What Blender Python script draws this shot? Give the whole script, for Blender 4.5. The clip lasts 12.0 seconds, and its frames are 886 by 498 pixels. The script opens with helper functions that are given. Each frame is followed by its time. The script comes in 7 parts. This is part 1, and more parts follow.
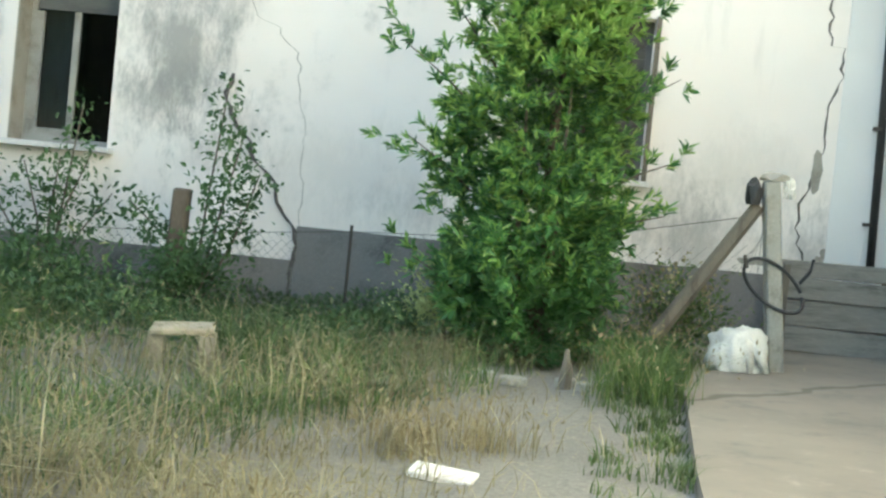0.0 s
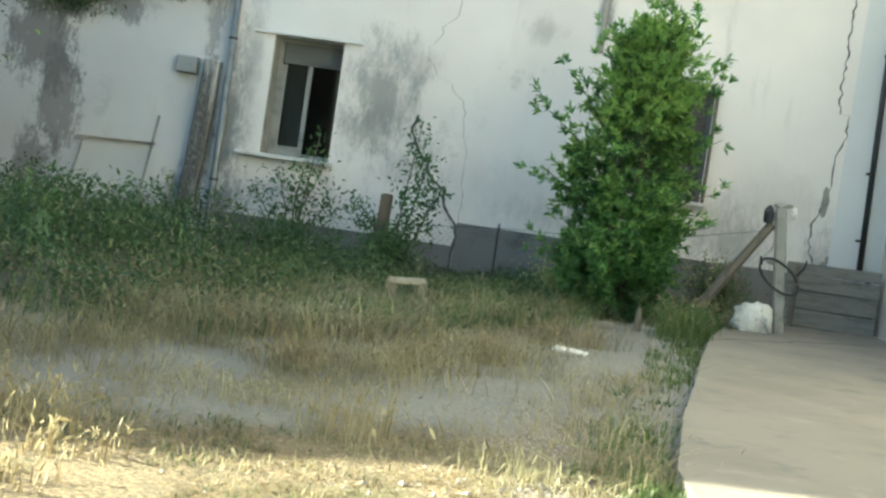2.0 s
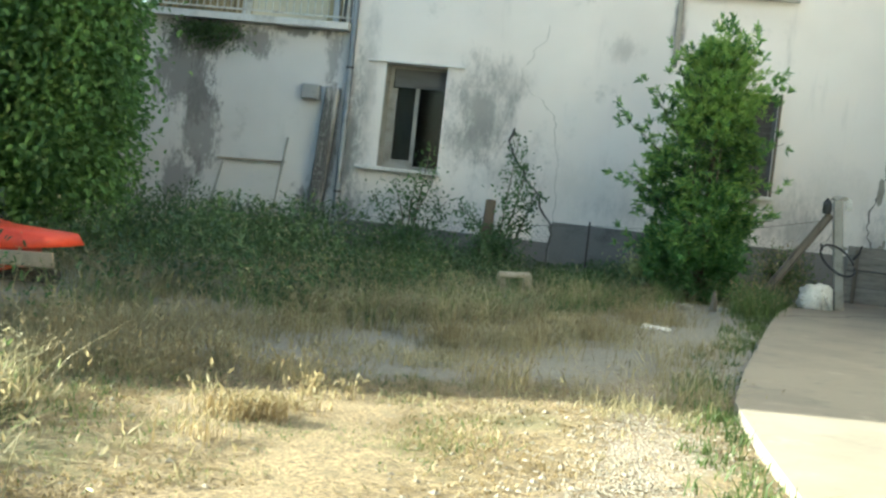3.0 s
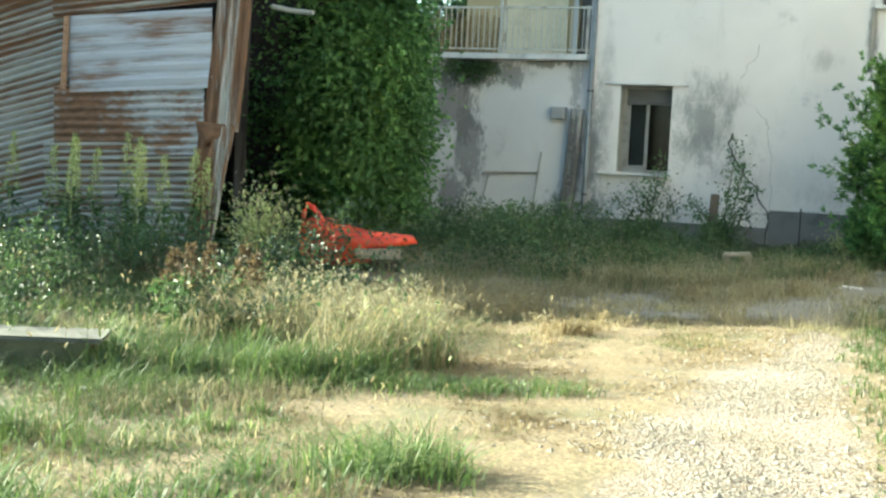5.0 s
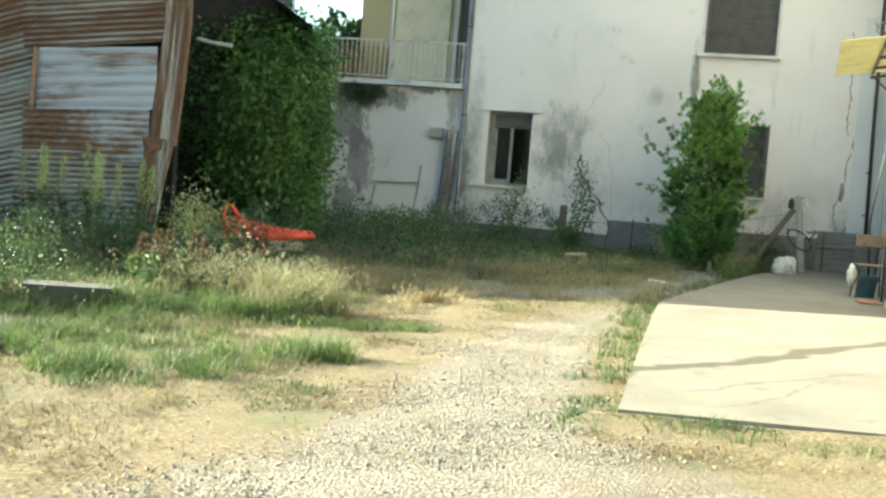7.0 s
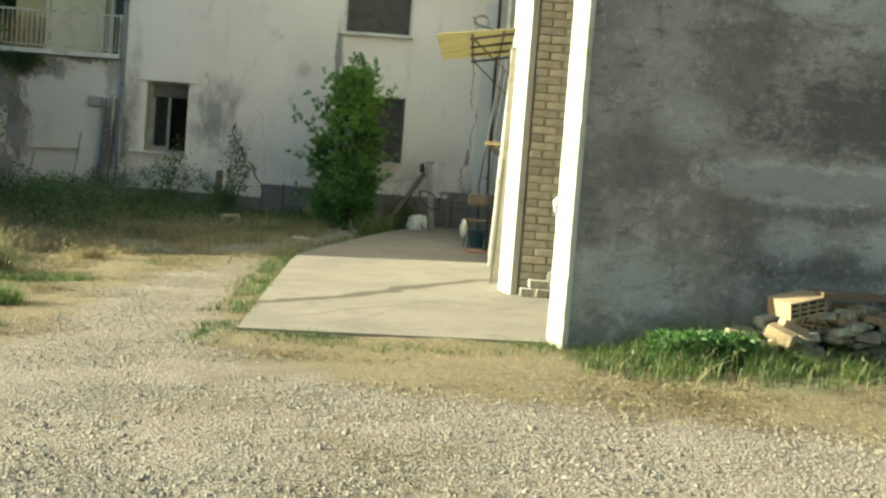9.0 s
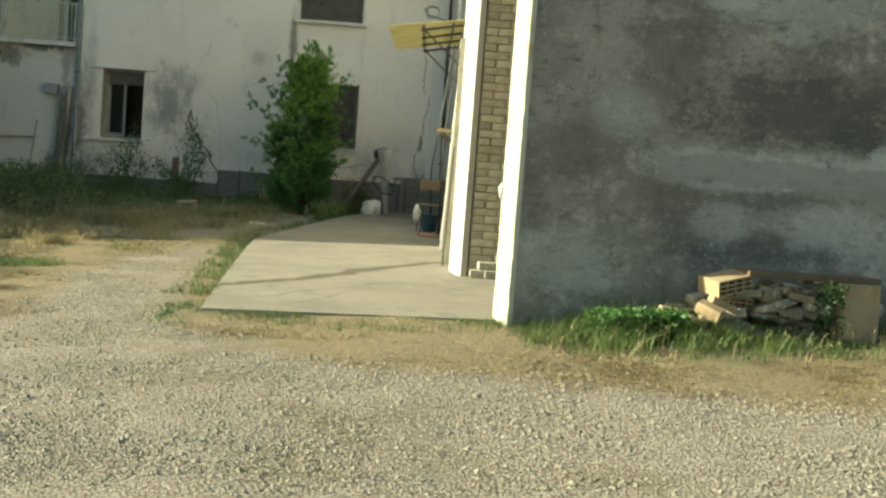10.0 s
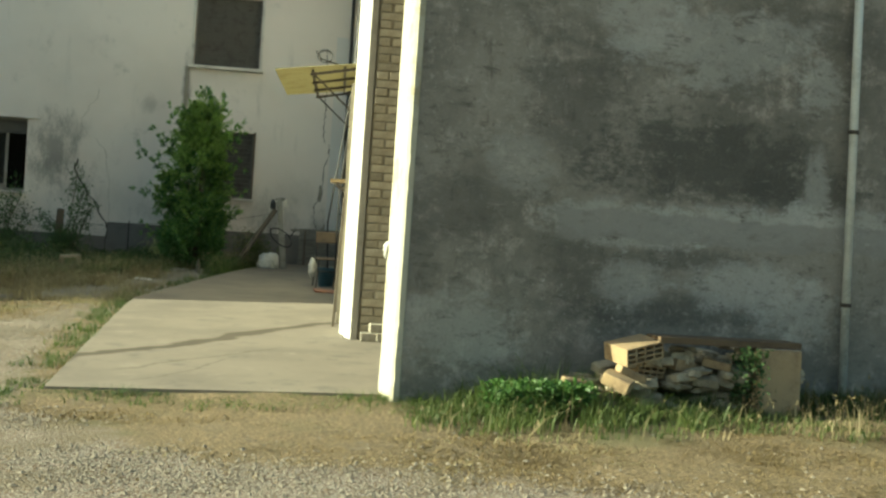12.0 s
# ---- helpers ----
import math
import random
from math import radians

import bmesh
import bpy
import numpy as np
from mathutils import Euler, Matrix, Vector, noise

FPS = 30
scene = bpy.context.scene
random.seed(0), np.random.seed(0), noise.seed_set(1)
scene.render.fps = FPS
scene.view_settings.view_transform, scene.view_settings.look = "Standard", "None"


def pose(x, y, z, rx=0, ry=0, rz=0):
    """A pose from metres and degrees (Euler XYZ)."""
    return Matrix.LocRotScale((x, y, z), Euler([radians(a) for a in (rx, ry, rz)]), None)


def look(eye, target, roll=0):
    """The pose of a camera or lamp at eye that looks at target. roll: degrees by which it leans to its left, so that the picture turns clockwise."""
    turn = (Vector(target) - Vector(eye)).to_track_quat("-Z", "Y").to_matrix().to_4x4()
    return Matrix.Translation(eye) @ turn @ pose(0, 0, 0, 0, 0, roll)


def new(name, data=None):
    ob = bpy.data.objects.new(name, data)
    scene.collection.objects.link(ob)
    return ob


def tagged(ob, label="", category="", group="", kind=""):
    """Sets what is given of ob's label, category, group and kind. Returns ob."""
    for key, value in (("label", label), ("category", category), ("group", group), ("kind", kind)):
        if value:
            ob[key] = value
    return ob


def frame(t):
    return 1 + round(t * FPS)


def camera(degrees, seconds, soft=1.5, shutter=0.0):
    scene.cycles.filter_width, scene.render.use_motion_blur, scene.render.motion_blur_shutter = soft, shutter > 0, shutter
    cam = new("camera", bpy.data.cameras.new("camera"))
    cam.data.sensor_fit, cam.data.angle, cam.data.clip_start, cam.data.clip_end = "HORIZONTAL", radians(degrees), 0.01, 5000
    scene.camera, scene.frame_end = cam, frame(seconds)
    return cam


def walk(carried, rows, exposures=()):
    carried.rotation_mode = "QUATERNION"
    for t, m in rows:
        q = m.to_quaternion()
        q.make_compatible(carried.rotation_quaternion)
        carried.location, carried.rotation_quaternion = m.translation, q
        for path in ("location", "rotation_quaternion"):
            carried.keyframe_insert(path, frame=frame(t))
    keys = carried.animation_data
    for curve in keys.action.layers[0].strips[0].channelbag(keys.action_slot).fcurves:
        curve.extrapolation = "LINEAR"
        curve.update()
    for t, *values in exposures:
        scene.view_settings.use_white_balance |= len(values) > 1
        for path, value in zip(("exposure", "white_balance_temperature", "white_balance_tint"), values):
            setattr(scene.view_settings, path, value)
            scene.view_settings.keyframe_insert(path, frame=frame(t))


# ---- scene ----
cam = camera(39.0, 12.0, 2.5)
METRES, EYE, TILT, LEAN, TURN = 19.481, 1.5, 0.0, 0.0, 0.0
PATH = [
    (0, (0.737, 0.262, 0.973), (0.621, 2.257, 0.911), 5.7),
    (0.5, (0.529, -0.886, 0.998), (0.417, 1.11, 0.945), 6.3),
    (1, (0.683, -2.108, 0.941), (0.502, -0.117, 0.895), 7.5),
    (1.5, (0.706, -3.305, 1.0), (0.485, -1.318, 0.931), 8.3),
    (2, (0.697, -4.465, 0.967), (0.442, -2.483, 0.889), 8.4),
    (2.5, (0.801, -5.558, 1.043), (0.492, -3.585, 0.937), 8.5),
    (3, (0.747, -6.65, 1.097), (0.366, -4.689, 0.991), 6.3),
    (3.5, (0.761, -7.649, 1.131), (0.299, -5.707, 1.016), 5.5),
    (5.5, (1.729, -11.309, 1.16), (0.977, -9.46, 1.03), 2.6),
    (6, (2.077, -12.21, 1.217), (1.354, -10.35, 1.085), 2.3),
    (6.5, (2.352, -13.036, 1.252), (1.68, -11.158, 1.105), 3.5),
    (7, (2.68, -13.886, 1.226), (2.122, -11.968, 1.117), 4.6),
    (7.5, (3.011, -14.621, 1.252), (2.64, -12.658, 1.157), 3.5),
    (9.5, (3.381, -16.211, 1.296), (3.385, -14.216, 1.161), 4.8),
    (10, (3.399, -16.472, 1.312), (3.432, -14.478, 1.169), 4.3),
    (10.5, (3.401, -16.586, 1.301), (3.44, -14.591, 1.165), 3.9),
    (11, (3.401, -16.48, 1.311), (3.442, -14.485, 1.177), 4.2),
    (11.5, (3.463, -16.077, 1.331), (3.535, -14.081, 1.225), 4.8),
    (12, (3.636, -15.5, 1.386), (3.803, -13.508, 1.328), 4.0),
]
EXPOSURES = [(0.0, 3.94, 6200, -6), (1.5, 3.54, 6100, -8), (2.5, 3.17, 5950, -9), (3.5, 3.12, 6000, -8), (5.5, 3.21, 5950, -10), (6.5, 3.16, 6100, -11), (7.5, 2.74, 6350, -9), (9.5, 2.12, 6800, -13), (10.5, 1.87, 6900, -14), (12.0, 1.78, 6850, -15)]
walk(cam, [(t, look(eye, target, roll)) for t, eye, target, roll in PATH], EXPOSURES)

# ---------------------------------------------------------------- light
SUN_TO = Vector((-0.98, 0.0, 0.37)).normalized()
world = bpy.data.worlds.new("world")
scene.world = world
world.use_nodes = True
_wn, _wl = world.node_tree.nodes, world.node_tree.links
sky = _wn.new("ShaderNodeTexSky")
sky.sky_type = "NISHITA"
sky.sun_disc = False
sky.sun_elevation = math.asin(SUN_TO.z)
sky.sun_rotation = math.atan2(SUN_TO.x, SUN_TO.y)
sky.dust_density = 2.0
_wl.new(sky.outputs[0], _wn["Background"].inputs[0])
_wn["Background"].inputs[1].default_value = 0.055
sun_data = bpy.data.lights.new("sun", "SUN")
sun_data.energy = 3.6
sun_data.angle = radians(0.6)
sun_data.color = (1.0, 0.90, 0.74)
sun = new("sun", sun_data)
sun.matrix_world = look(SUN_TO * 60, (0, 0, 0))

# ---------------------------------------------------------------- materials
def nodes_of(name):
    m = bpy.data.materials.new(name)
    m.use_nodes = True
    return m, m.node_tree.nodes, m.node_tree.links


def noise_node(n, l, scale, detail=6, rough=0.6, coord="Object", stretch=(1, 1, 1), shift=(0, 0, 0)):
    tc = n.new("ShaderNodeTexCoord")
    mp = n.new("ShaderNodeMapping")
    mp.inputs["Scale"].default_value = stretch
    mp.inputs["Location"].default_value = shift
    t = n.new("ShaderNodeTexNoise")
    t.inputs["Scale"].default_value = scale
    t.inputs["Detail"].default_value = detail
    t.inputs["Roughness"].default_value = rough
    l.new(tc.outputs[coord], mp.inputs[0])
    l.new(mp.outputs[0], t.inputs["Vector"])
    return t


def ramp(n, l, src, a, b):
    r = n.new("ShaderNodeMapRange")
    r.interpolation_type = "SMOOTHSTEP"
    r.inputs["From Min"].default_value = a
    r.inputs["From Max"].default_value = b
    l.new(src, r.inputs[0])
    return r.outputs[0]


def mixc(n, l, fac, a, b, blend="MIX"):
    m = n.new("ShaderNodeMix")
    m.data_type = "RGBA"
    m.blend_type = blend
    for sock, v in ((m.inputs[0], fac), (m.inputs[6], a), (m.inputs[7], b)):
        if isinstance(v, (int, float)):
            sock.default_value = v
        elif isinstance(v, tuple):
            sock.default_value = (*v[:3], 1)
        else:
            l.new(v, sock)
    return m.outputs[2]


def bump(n, l, height, strength, dist, bsdf):
    b = n.new("ShaderNodeBump")
    b.inputs["Strength"].default_value = strength
    b.inputs["Distance"].default_value = dist
    l.new(height, b.inputs["Height"])
    l.new(b.outputs[0], bsdf.inputs["Normal"])


def surface(name, base, dark, light=None, scale=3.0, fine=60.0, rough=0.85, metal=0.0, bump_s=0.3, bump_d=0.01,
            stretch=(1, 1, 1), spots=(0.45, 0.7), per_object=0.0, island=0.0):
    """A worn surface: a base colour, darker stains at a large scale, lighter grain at a fine one, and relief."""
    m, n, l = nodes_of(name)
    bs = n["Principled BSDF"]
    big = noise_node(n, l, scale, 8, 0.65, stretch=stretch)
    small = noise_node(n, l, fine, 5, 0.7, stretch=stretch, shift=(7, 3, 1))
    c = mixc(n, l, ramp(n, l, big.outputs[0], *spots), base, dark)
    lt = light or tuple(min(1, v * 1.25) for v in base)
    c = mixc(n, l, ramp(n, l, small.outputs[0], 0.45, 0.8), c, lt)
    if per_object or island:
        src = n.new("ShaderNodeObjectInfo" if per_object else "ShaderNodeNewGeometry")
        out = src.outputs["Random" if per_object else "Random Per Island"]
        hsv = n.new("ShaderNodeHueSaturation")
        amount = per_object or island
        mr = n.new("ShaderNodeMapRange")
        mr.inputs["To Min"].default_value = 1 - amount
        mr.inputs["To Max"].default_value = 1 + amount
        l.new(out, mr.inputs[0])
        l.new(mr.outputs[0], hsv.inputs["Value"])
        l.new(c, hsv.inputs["Color"])
        c = hsv.outputs[0]
    l.new(c, bs.inputs["Base Color"])
    bs.inputs["Roughness"].default_value = rough
    bs.inputs["Metallic"].default_value = metal
    bump(n, l, small.outputs[0], bump_s, bump_d, bs)
    return m


def leafy(name, a, b, c=None, translucent=0.35, rough=0.5):
    """Foliage: the colour varies from leaf to leaf, and light comes through."""
    m, n, l = nodes_of(name)
    bs = n["Principled BSDF"]
    geo = n.new("ShaderNodeNewGeometry")
    cr = n.new("ShaderNodeValToRGB")
    cr.color_ramp.elements[0].color = (*a, 1)
    cr.color_ramp.elements[1].color = (*b, 1)
    if c:
        e = cr.color_ramp.elements.new(0.9)
        e.color = (*b, 1)
        cr.color_ramp.elements[-1].color = (*c, 1)
    l.new(geo.outputs["Random Per Island"], cr.inputs[0])
    patch = noise_node(n, l, 1.3, 3)
    col = mixc(n, l, ramp(n, l, patch.outputs[0], 0.35, 0.7), cr.outputs[0], tuple(v * 0.75 for v in a))
    l.new(col, bs.inputs["Base Color"])
    bs.inputs["Roughness"].default_value = rough
    tr = n.new("ShaderNodeBsdfTranslucent")
    l.new(col, tr.inputs[0])
    mx = n.new("ShaderNodeMixShader")
    mx.inputs[0].default_value = translucent
    l.new(bs.outputs[0], mx.inputs[1])
    l.new(tr.outputs[0], mx.inputs[2])
    l.new(mx.outputs[0], n["Material Output"].inputs[0])
    return m


def glass_dark(name):
    m, n, l = nodes_of(name)
    bs = n["Principled BSDF"]
    bs.inputs["Base Color"].default_value = (0.6, 0.65, 0.65, 1)
    bs.inputs["Roughness"].default_value = 0.06
    bs.inputs["Transmission Weight"].default_value = 1.0
    bs.inputs["IOR"].default_value = 1.3
    return m


def stucco(name, white, stain):
    """Old lime plaster: off-white with grey weather stains, patches of bare render and fine grain."""
    m, n, l = nodes_of(name)
    bs = n["Principled BSDF"]
    broad = noise_node(n, l, 0.35, 4, 0.55)
    mid = noise_node(n, l, 1.6, 8, 0.7, shift=(3, 0, 5))
    runs = noise_node(n, l, 2.2, 6, 0.6, stretch=(1.6, 1.6, 0.25), shift=(1, 0, 9))
    fine = noise_node(n, l, 45, 6, 0.75)
    c = mixc(n, l, ramp(n, l, broad.outputs[0], 0.42, 0.72), white, tuple(v * 0.86 for v in white))
    c = mixc(n, l, ramp(n, l, mid.outputs[0], 0.56, 0.78), c, tuple(0.5 * (v + s) for v, s in zip(white, stain)))
    c = mixc(n, l, ramp(n, l, runs.outputs[0], 0.60, 0.85), c, tuple(0.6 * v + 0.4 * s for v, s in zip(white, stain)))
    c = mixc(n, l, ramp(n, l, fine.outputs[0], 0.55, 0.85), c, tuple(v * 0.92 for v in white))
    # Weather stains, each with its own place and size: soft-edged blots broken by noise.
    tc = n.new("ShaderNodeTexCoord")
    ragged = noise_node(n, l, 3.4, 12, 0.82, stretch=(1.3, 1.3, 0.6), shift=(2, 4, 6))
    soft = 0.42 if name == "annex_plaster" else 1.15
    for bx, bz, rx, rz, power in STAINS.get(name, ()):
        mp = n.new("ShaderNodeMapping")
        mp.inputs["Location"].default_value = (-bx / rx, 0, -bz / rz)
        mp.inputs["Scale"].default_value = (1 / rx, 0, 1 / rz)
        ln = n.new("ShaderNodeVectorMath")
        ln.operation = "LENGTH"
        l.new(tc.outputs["Object"], mp.inputs[0])
        l.new(mp.outputs[0], ln.inputs[0])
        add = n.new("ShaderNodeMath")
        add.operation = "MULTIPLY_ADD"
        add.inputs[1].default_value = 3.4
        l.new(ragged.outputs[0], add.inputs[0])
        l.new(ln.outputs["Value"], add.inputs[2])
        r = n.new("ShaderNodeMapRange")
        r.interpolation_type = "SMOOTHSTEP"
        r.inputs["From Min"].default_value = 2.32 - soft / 2
        r.inputs["From Max"].default_value = 2.32 + soft / 2
        r.inputs["To Min"].default_value = power
        r.inputs["To Max"].default_value = 0.0
        l.new(add.outputs[0], r.inputs[0])
        c = mixc(n, l, r.outputs[0], c, stain)
    l.new(c, bs.inputs["Base Color"])
    bs.inputs["Roughness"].default_value = 0.9
    bump(n, l, fine.outputs[0], 0.35, 0.008, bs)
    return m


def ground_material():
    """Bare earth, straw litter and gravel, blended by where each lies, with broken borders."""
    m, n, l = nodes_of("ground")
    bs = n["Principled BSDF"]
    edge = noise_node(n, l, 2.2, 8, 0.7)
    big = noise_node(n, l, 0.9, 6, 0.6, shift=(4, 4, 0))
    fine = noise_node(n, l, 38, 8, 0.75)
    vor = n.new("ShaderNodeTexVoronoi")
    vor.inputs["Scale"].default_value = 60
    tc = n.new("ShaderNodeTexCoord")
    l.new(tc.outputs["Object"], vor.inputs["Vector"])
    mid = noise_node(n, l, 11, 8, 0.75, shift=(2, 9, 0))
    blade = noise_node(n, l, 48, 6, 0.8)
    earth = mixc(n, l, ramp(n, l, fine.outputs[0], 0.35, 0.7), (0.154, 0.143, 0.120), (0.257, 0.239, 0.204))
    straw = mixc(n, l, ramp(n, l, blade.outputs[0], 0.38, 0.66), (0.072, 0.052, 0.029), (0.362, 0.272, 0.150))
    straw = mixc(n, l, ramp(n, l, mid.outputs[0], 0.50, 0.66), straw, (0.140, 0.110, 0.062))
    straw = mixc(n, l, ramp(n, l, big.outputs[0], 0.52, 0.74), straw, (0.125, 0.117, 0.056))
    straw = mixc(n, l, ramp(n, l, edge.outputs[0], 0.56, 0.70), straw, (0.155, 0.125, 0.087))
    hs = n.new("ShaderNodeHueSaturation")
    hs.inputs["Saturation"].default_value = 0.12
    l.new(vor.outputs["Color"], hs.inputs["Color"])
    pebble = mixc(n, l, 0.18, (0.240, 0.206, 0.150), hs.outputs[0])
    gravel = mixc(n, l, ramp(n, l, vor.outputs["Distance"], 0.30, 0.62), pebble, (0.150, 0.108, 0.074))
    gravel = mixc(n, l, ramp(n, l, mid.outputs[0], 0.52, 0.70), gravel, (0.166, 0.139, 0.096))
    gravel = mixc(n, l, ramp(n, l, big.outputs[0], 0.50, 0.72), gravel, (0.150, 0.118, 0.070))
    col = earth
    for key, layer in (("straw", straw), ("gravel", gravel)):
        at = n.new("ShaderNodeAttribute")
        at.attribute_name = key
        s = n.new("ShaderNodeMath")
        s.operation = "ADD"
        l.new(at.outputs["Fac"], s.inputs[0])
        l.new(edge.outputs[0], s.inputs[1])
        col = mixc(n, l, ramp(n, l, s.outputs[0], 0.78, 1.22), col, layer)
    l.new(col, bs.inputs["Base Color"])
    bs.inputs["Roughness"].default_value = 0.95
    stones = n.new("ShaderNodeMath")
    stones.operation = "MULTIPLY"
    stones.use_clamp = True
    l.new(vor.outputs["Distance"], stones.inputs[0])
    l.new(at.outputs["Fac"], stones.inputs[1])
    mul = n.new("ShaderNodeMath")
    mul.operation = "ADD"
    l.new(stones.outputs[0], mul.inputs[0])
    l.new(fine.outputs[0], mul.inputs[1])
    bump(n, l, mul.outputs[0], 0.6, 0.02, bs)
    return m


def slab_material():
    """Smooth old concrete with two dark diagonal streaks and faint joints."""
    m, n, l = nodes_of("slab_concrete")
    bs = n["Principled BSDF"]
    big = noise_node(n, l, 0.8, 6, 0.6)
    fine = noise_node(n, l, 30, 8, 0.7)
    c = mixc(n, l, ramp(n, l, big.outputs[0], 0.4, 0.7), (0.238, 0.210, 0.172), (0.190, 0.167, 0.139))
    c = mixc(n, l, ramp(n, l, fine.outputs[0], 0.5, 0.8), c, (0.219, 0.200, 0.174))
    patch = noise_node(n, l, 2.6, 10, 0.75, shift=(5, 5, 0))
    c = mixc(n, l, ramp(n, l, patch.outputs[0], 0.52, 0.68), c, (0.164, 0.148, 0.128))
    c = mixc(n, l, ramp(n, l, patch.outputs[0], 0.44, 0.30), c, (0.275, 0.244, 0.203))
    tc = n.new("ShaderNodeTexCoord")
    wob = noise_node(n, l, 1.4, 3)
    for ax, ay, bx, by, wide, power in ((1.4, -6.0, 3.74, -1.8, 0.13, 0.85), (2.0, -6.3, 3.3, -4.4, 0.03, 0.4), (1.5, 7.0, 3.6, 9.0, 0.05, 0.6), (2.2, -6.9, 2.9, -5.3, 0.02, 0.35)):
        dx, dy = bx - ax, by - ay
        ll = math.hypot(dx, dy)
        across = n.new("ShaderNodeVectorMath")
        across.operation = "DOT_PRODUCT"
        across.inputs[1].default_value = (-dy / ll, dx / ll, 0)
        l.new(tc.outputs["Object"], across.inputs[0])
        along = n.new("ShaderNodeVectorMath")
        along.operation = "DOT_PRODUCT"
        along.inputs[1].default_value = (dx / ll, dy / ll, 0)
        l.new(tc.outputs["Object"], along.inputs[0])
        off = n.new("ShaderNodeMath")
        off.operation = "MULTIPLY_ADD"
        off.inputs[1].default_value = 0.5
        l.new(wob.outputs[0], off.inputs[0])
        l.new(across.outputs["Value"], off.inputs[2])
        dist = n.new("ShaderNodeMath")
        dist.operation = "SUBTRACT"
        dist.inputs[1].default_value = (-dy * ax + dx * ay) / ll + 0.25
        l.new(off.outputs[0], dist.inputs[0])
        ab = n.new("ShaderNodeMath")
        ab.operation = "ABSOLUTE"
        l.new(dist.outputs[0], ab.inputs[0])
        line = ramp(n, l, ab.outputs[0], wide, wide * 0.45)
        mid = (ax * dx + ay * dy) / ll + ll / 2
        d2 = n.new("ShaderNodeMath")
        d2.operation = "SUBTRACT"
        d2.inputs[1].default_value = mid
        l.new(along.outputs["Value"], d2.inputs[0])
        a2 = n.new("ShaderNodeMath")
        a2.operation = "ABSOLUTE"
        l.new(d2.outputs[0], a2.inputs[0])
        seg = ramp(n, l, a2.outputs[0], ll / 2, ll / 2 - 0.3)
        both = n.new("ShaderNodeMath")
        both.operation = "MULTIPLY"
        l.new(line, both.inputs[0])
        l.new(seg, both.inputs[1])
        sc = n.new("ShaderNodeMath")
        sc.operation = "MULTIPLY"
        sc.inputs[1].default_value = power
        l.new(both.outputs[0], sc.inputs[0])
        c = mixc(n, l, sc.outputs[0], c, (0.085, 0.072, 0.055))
    l.new(c, bs.inputs["Base Color"])
    bs.inputs["Roughness"].default_value = 0.9
    bs.inputs["Specular IOR Level"].default_value = 0.15
    bump(n, l, fine.outputs[0], 0.25, 0.006, bs)
    return m


def rusty(name, zinc=(0.66, 0.65, 0.61), rust=(0.190, 0.108, 0.063), amount=0.5, metal=0.15, stretch=(0.22, 0.22, 2.6), wet=(0.5, 0.5, 9.0), groove=True):
    """Zinc-coated sheet with rust in patches and runs."""
    m, n, l = nodes_of(name)
    bs = n["Principled BSDF"]
    big = noise_node(n, l, 1.1, 8, 0.65, stretch=stretch)
    mid = noise_node(n, l, 5, 8, 0.75, stretch=wet)
    mask = n.new("ShaderNodeMath")
    mask.operation = "MULTIPLY_ADD"
    mask.inputs[1].default_value = 0.5
    l.new(mid.outputs[0], mask.inputs[0])
    l.new(big.outputs[0], mask.inputs[2])
    tc = n.new("ShaderNodeTexCoord")
    sep = n.new("ShaderNodeSeparateXYZ")
    l.new(tc.outputs["Object"], sep.inputs[0])
    valley = n.new("ShaderNodeMath")
    valley.operation = "MULTIPLY_ADD"
    valley.inputs[1].default_value = 5.5 if groove else 0.0
    l.new(sep.outputs["Y"], valley.inputs[0])
    l.new(mask.outputs[0], valley.inputs[2])
    level = 1.0 - 0.45 * amount
    f = ramp(n, l, valley.outputs[0], level - 0.09, level + 0.09)
    rc = mixc(n, l, ramp(n, l, mid.outputs[0], 0.35, 0.7), rust, tuple(min(1, v * 2.0) for v in rust))
    zc = mixc(n, l, ramp(n, l, mid.outputs[0], 0.4, 0.75), zinc, tuple(v * 0.72 for v in zinc))
    l.new(mixc(n, l, f, zc, rc), bs.inputs["Base Color"])
    r = n.new("ShaderNodeMapRange")
    r.inputs["To Min"].default_value = 0.5
    r.inputs["To Max"].default_value = 0.9
    l.new(f, r.inputs[0])
    l.new(r.outputs[0], bs.inputs["Roughness"])
    mt = n.new("ShaderNodeMapRange")
    mt.inputs["To Min"].default_value = metal
    mt.inputs["To Max"].default_value = 0.0
    l.new(f, mt.inputs[0])
    l.new(mt.outputs[0], bs.inputs["Metallic"])
    bump(n, l, mid.outputs[0], 0.25, 0.004, bs)
    return m


BAND_X, BAND_Z = 5.1, 1.38


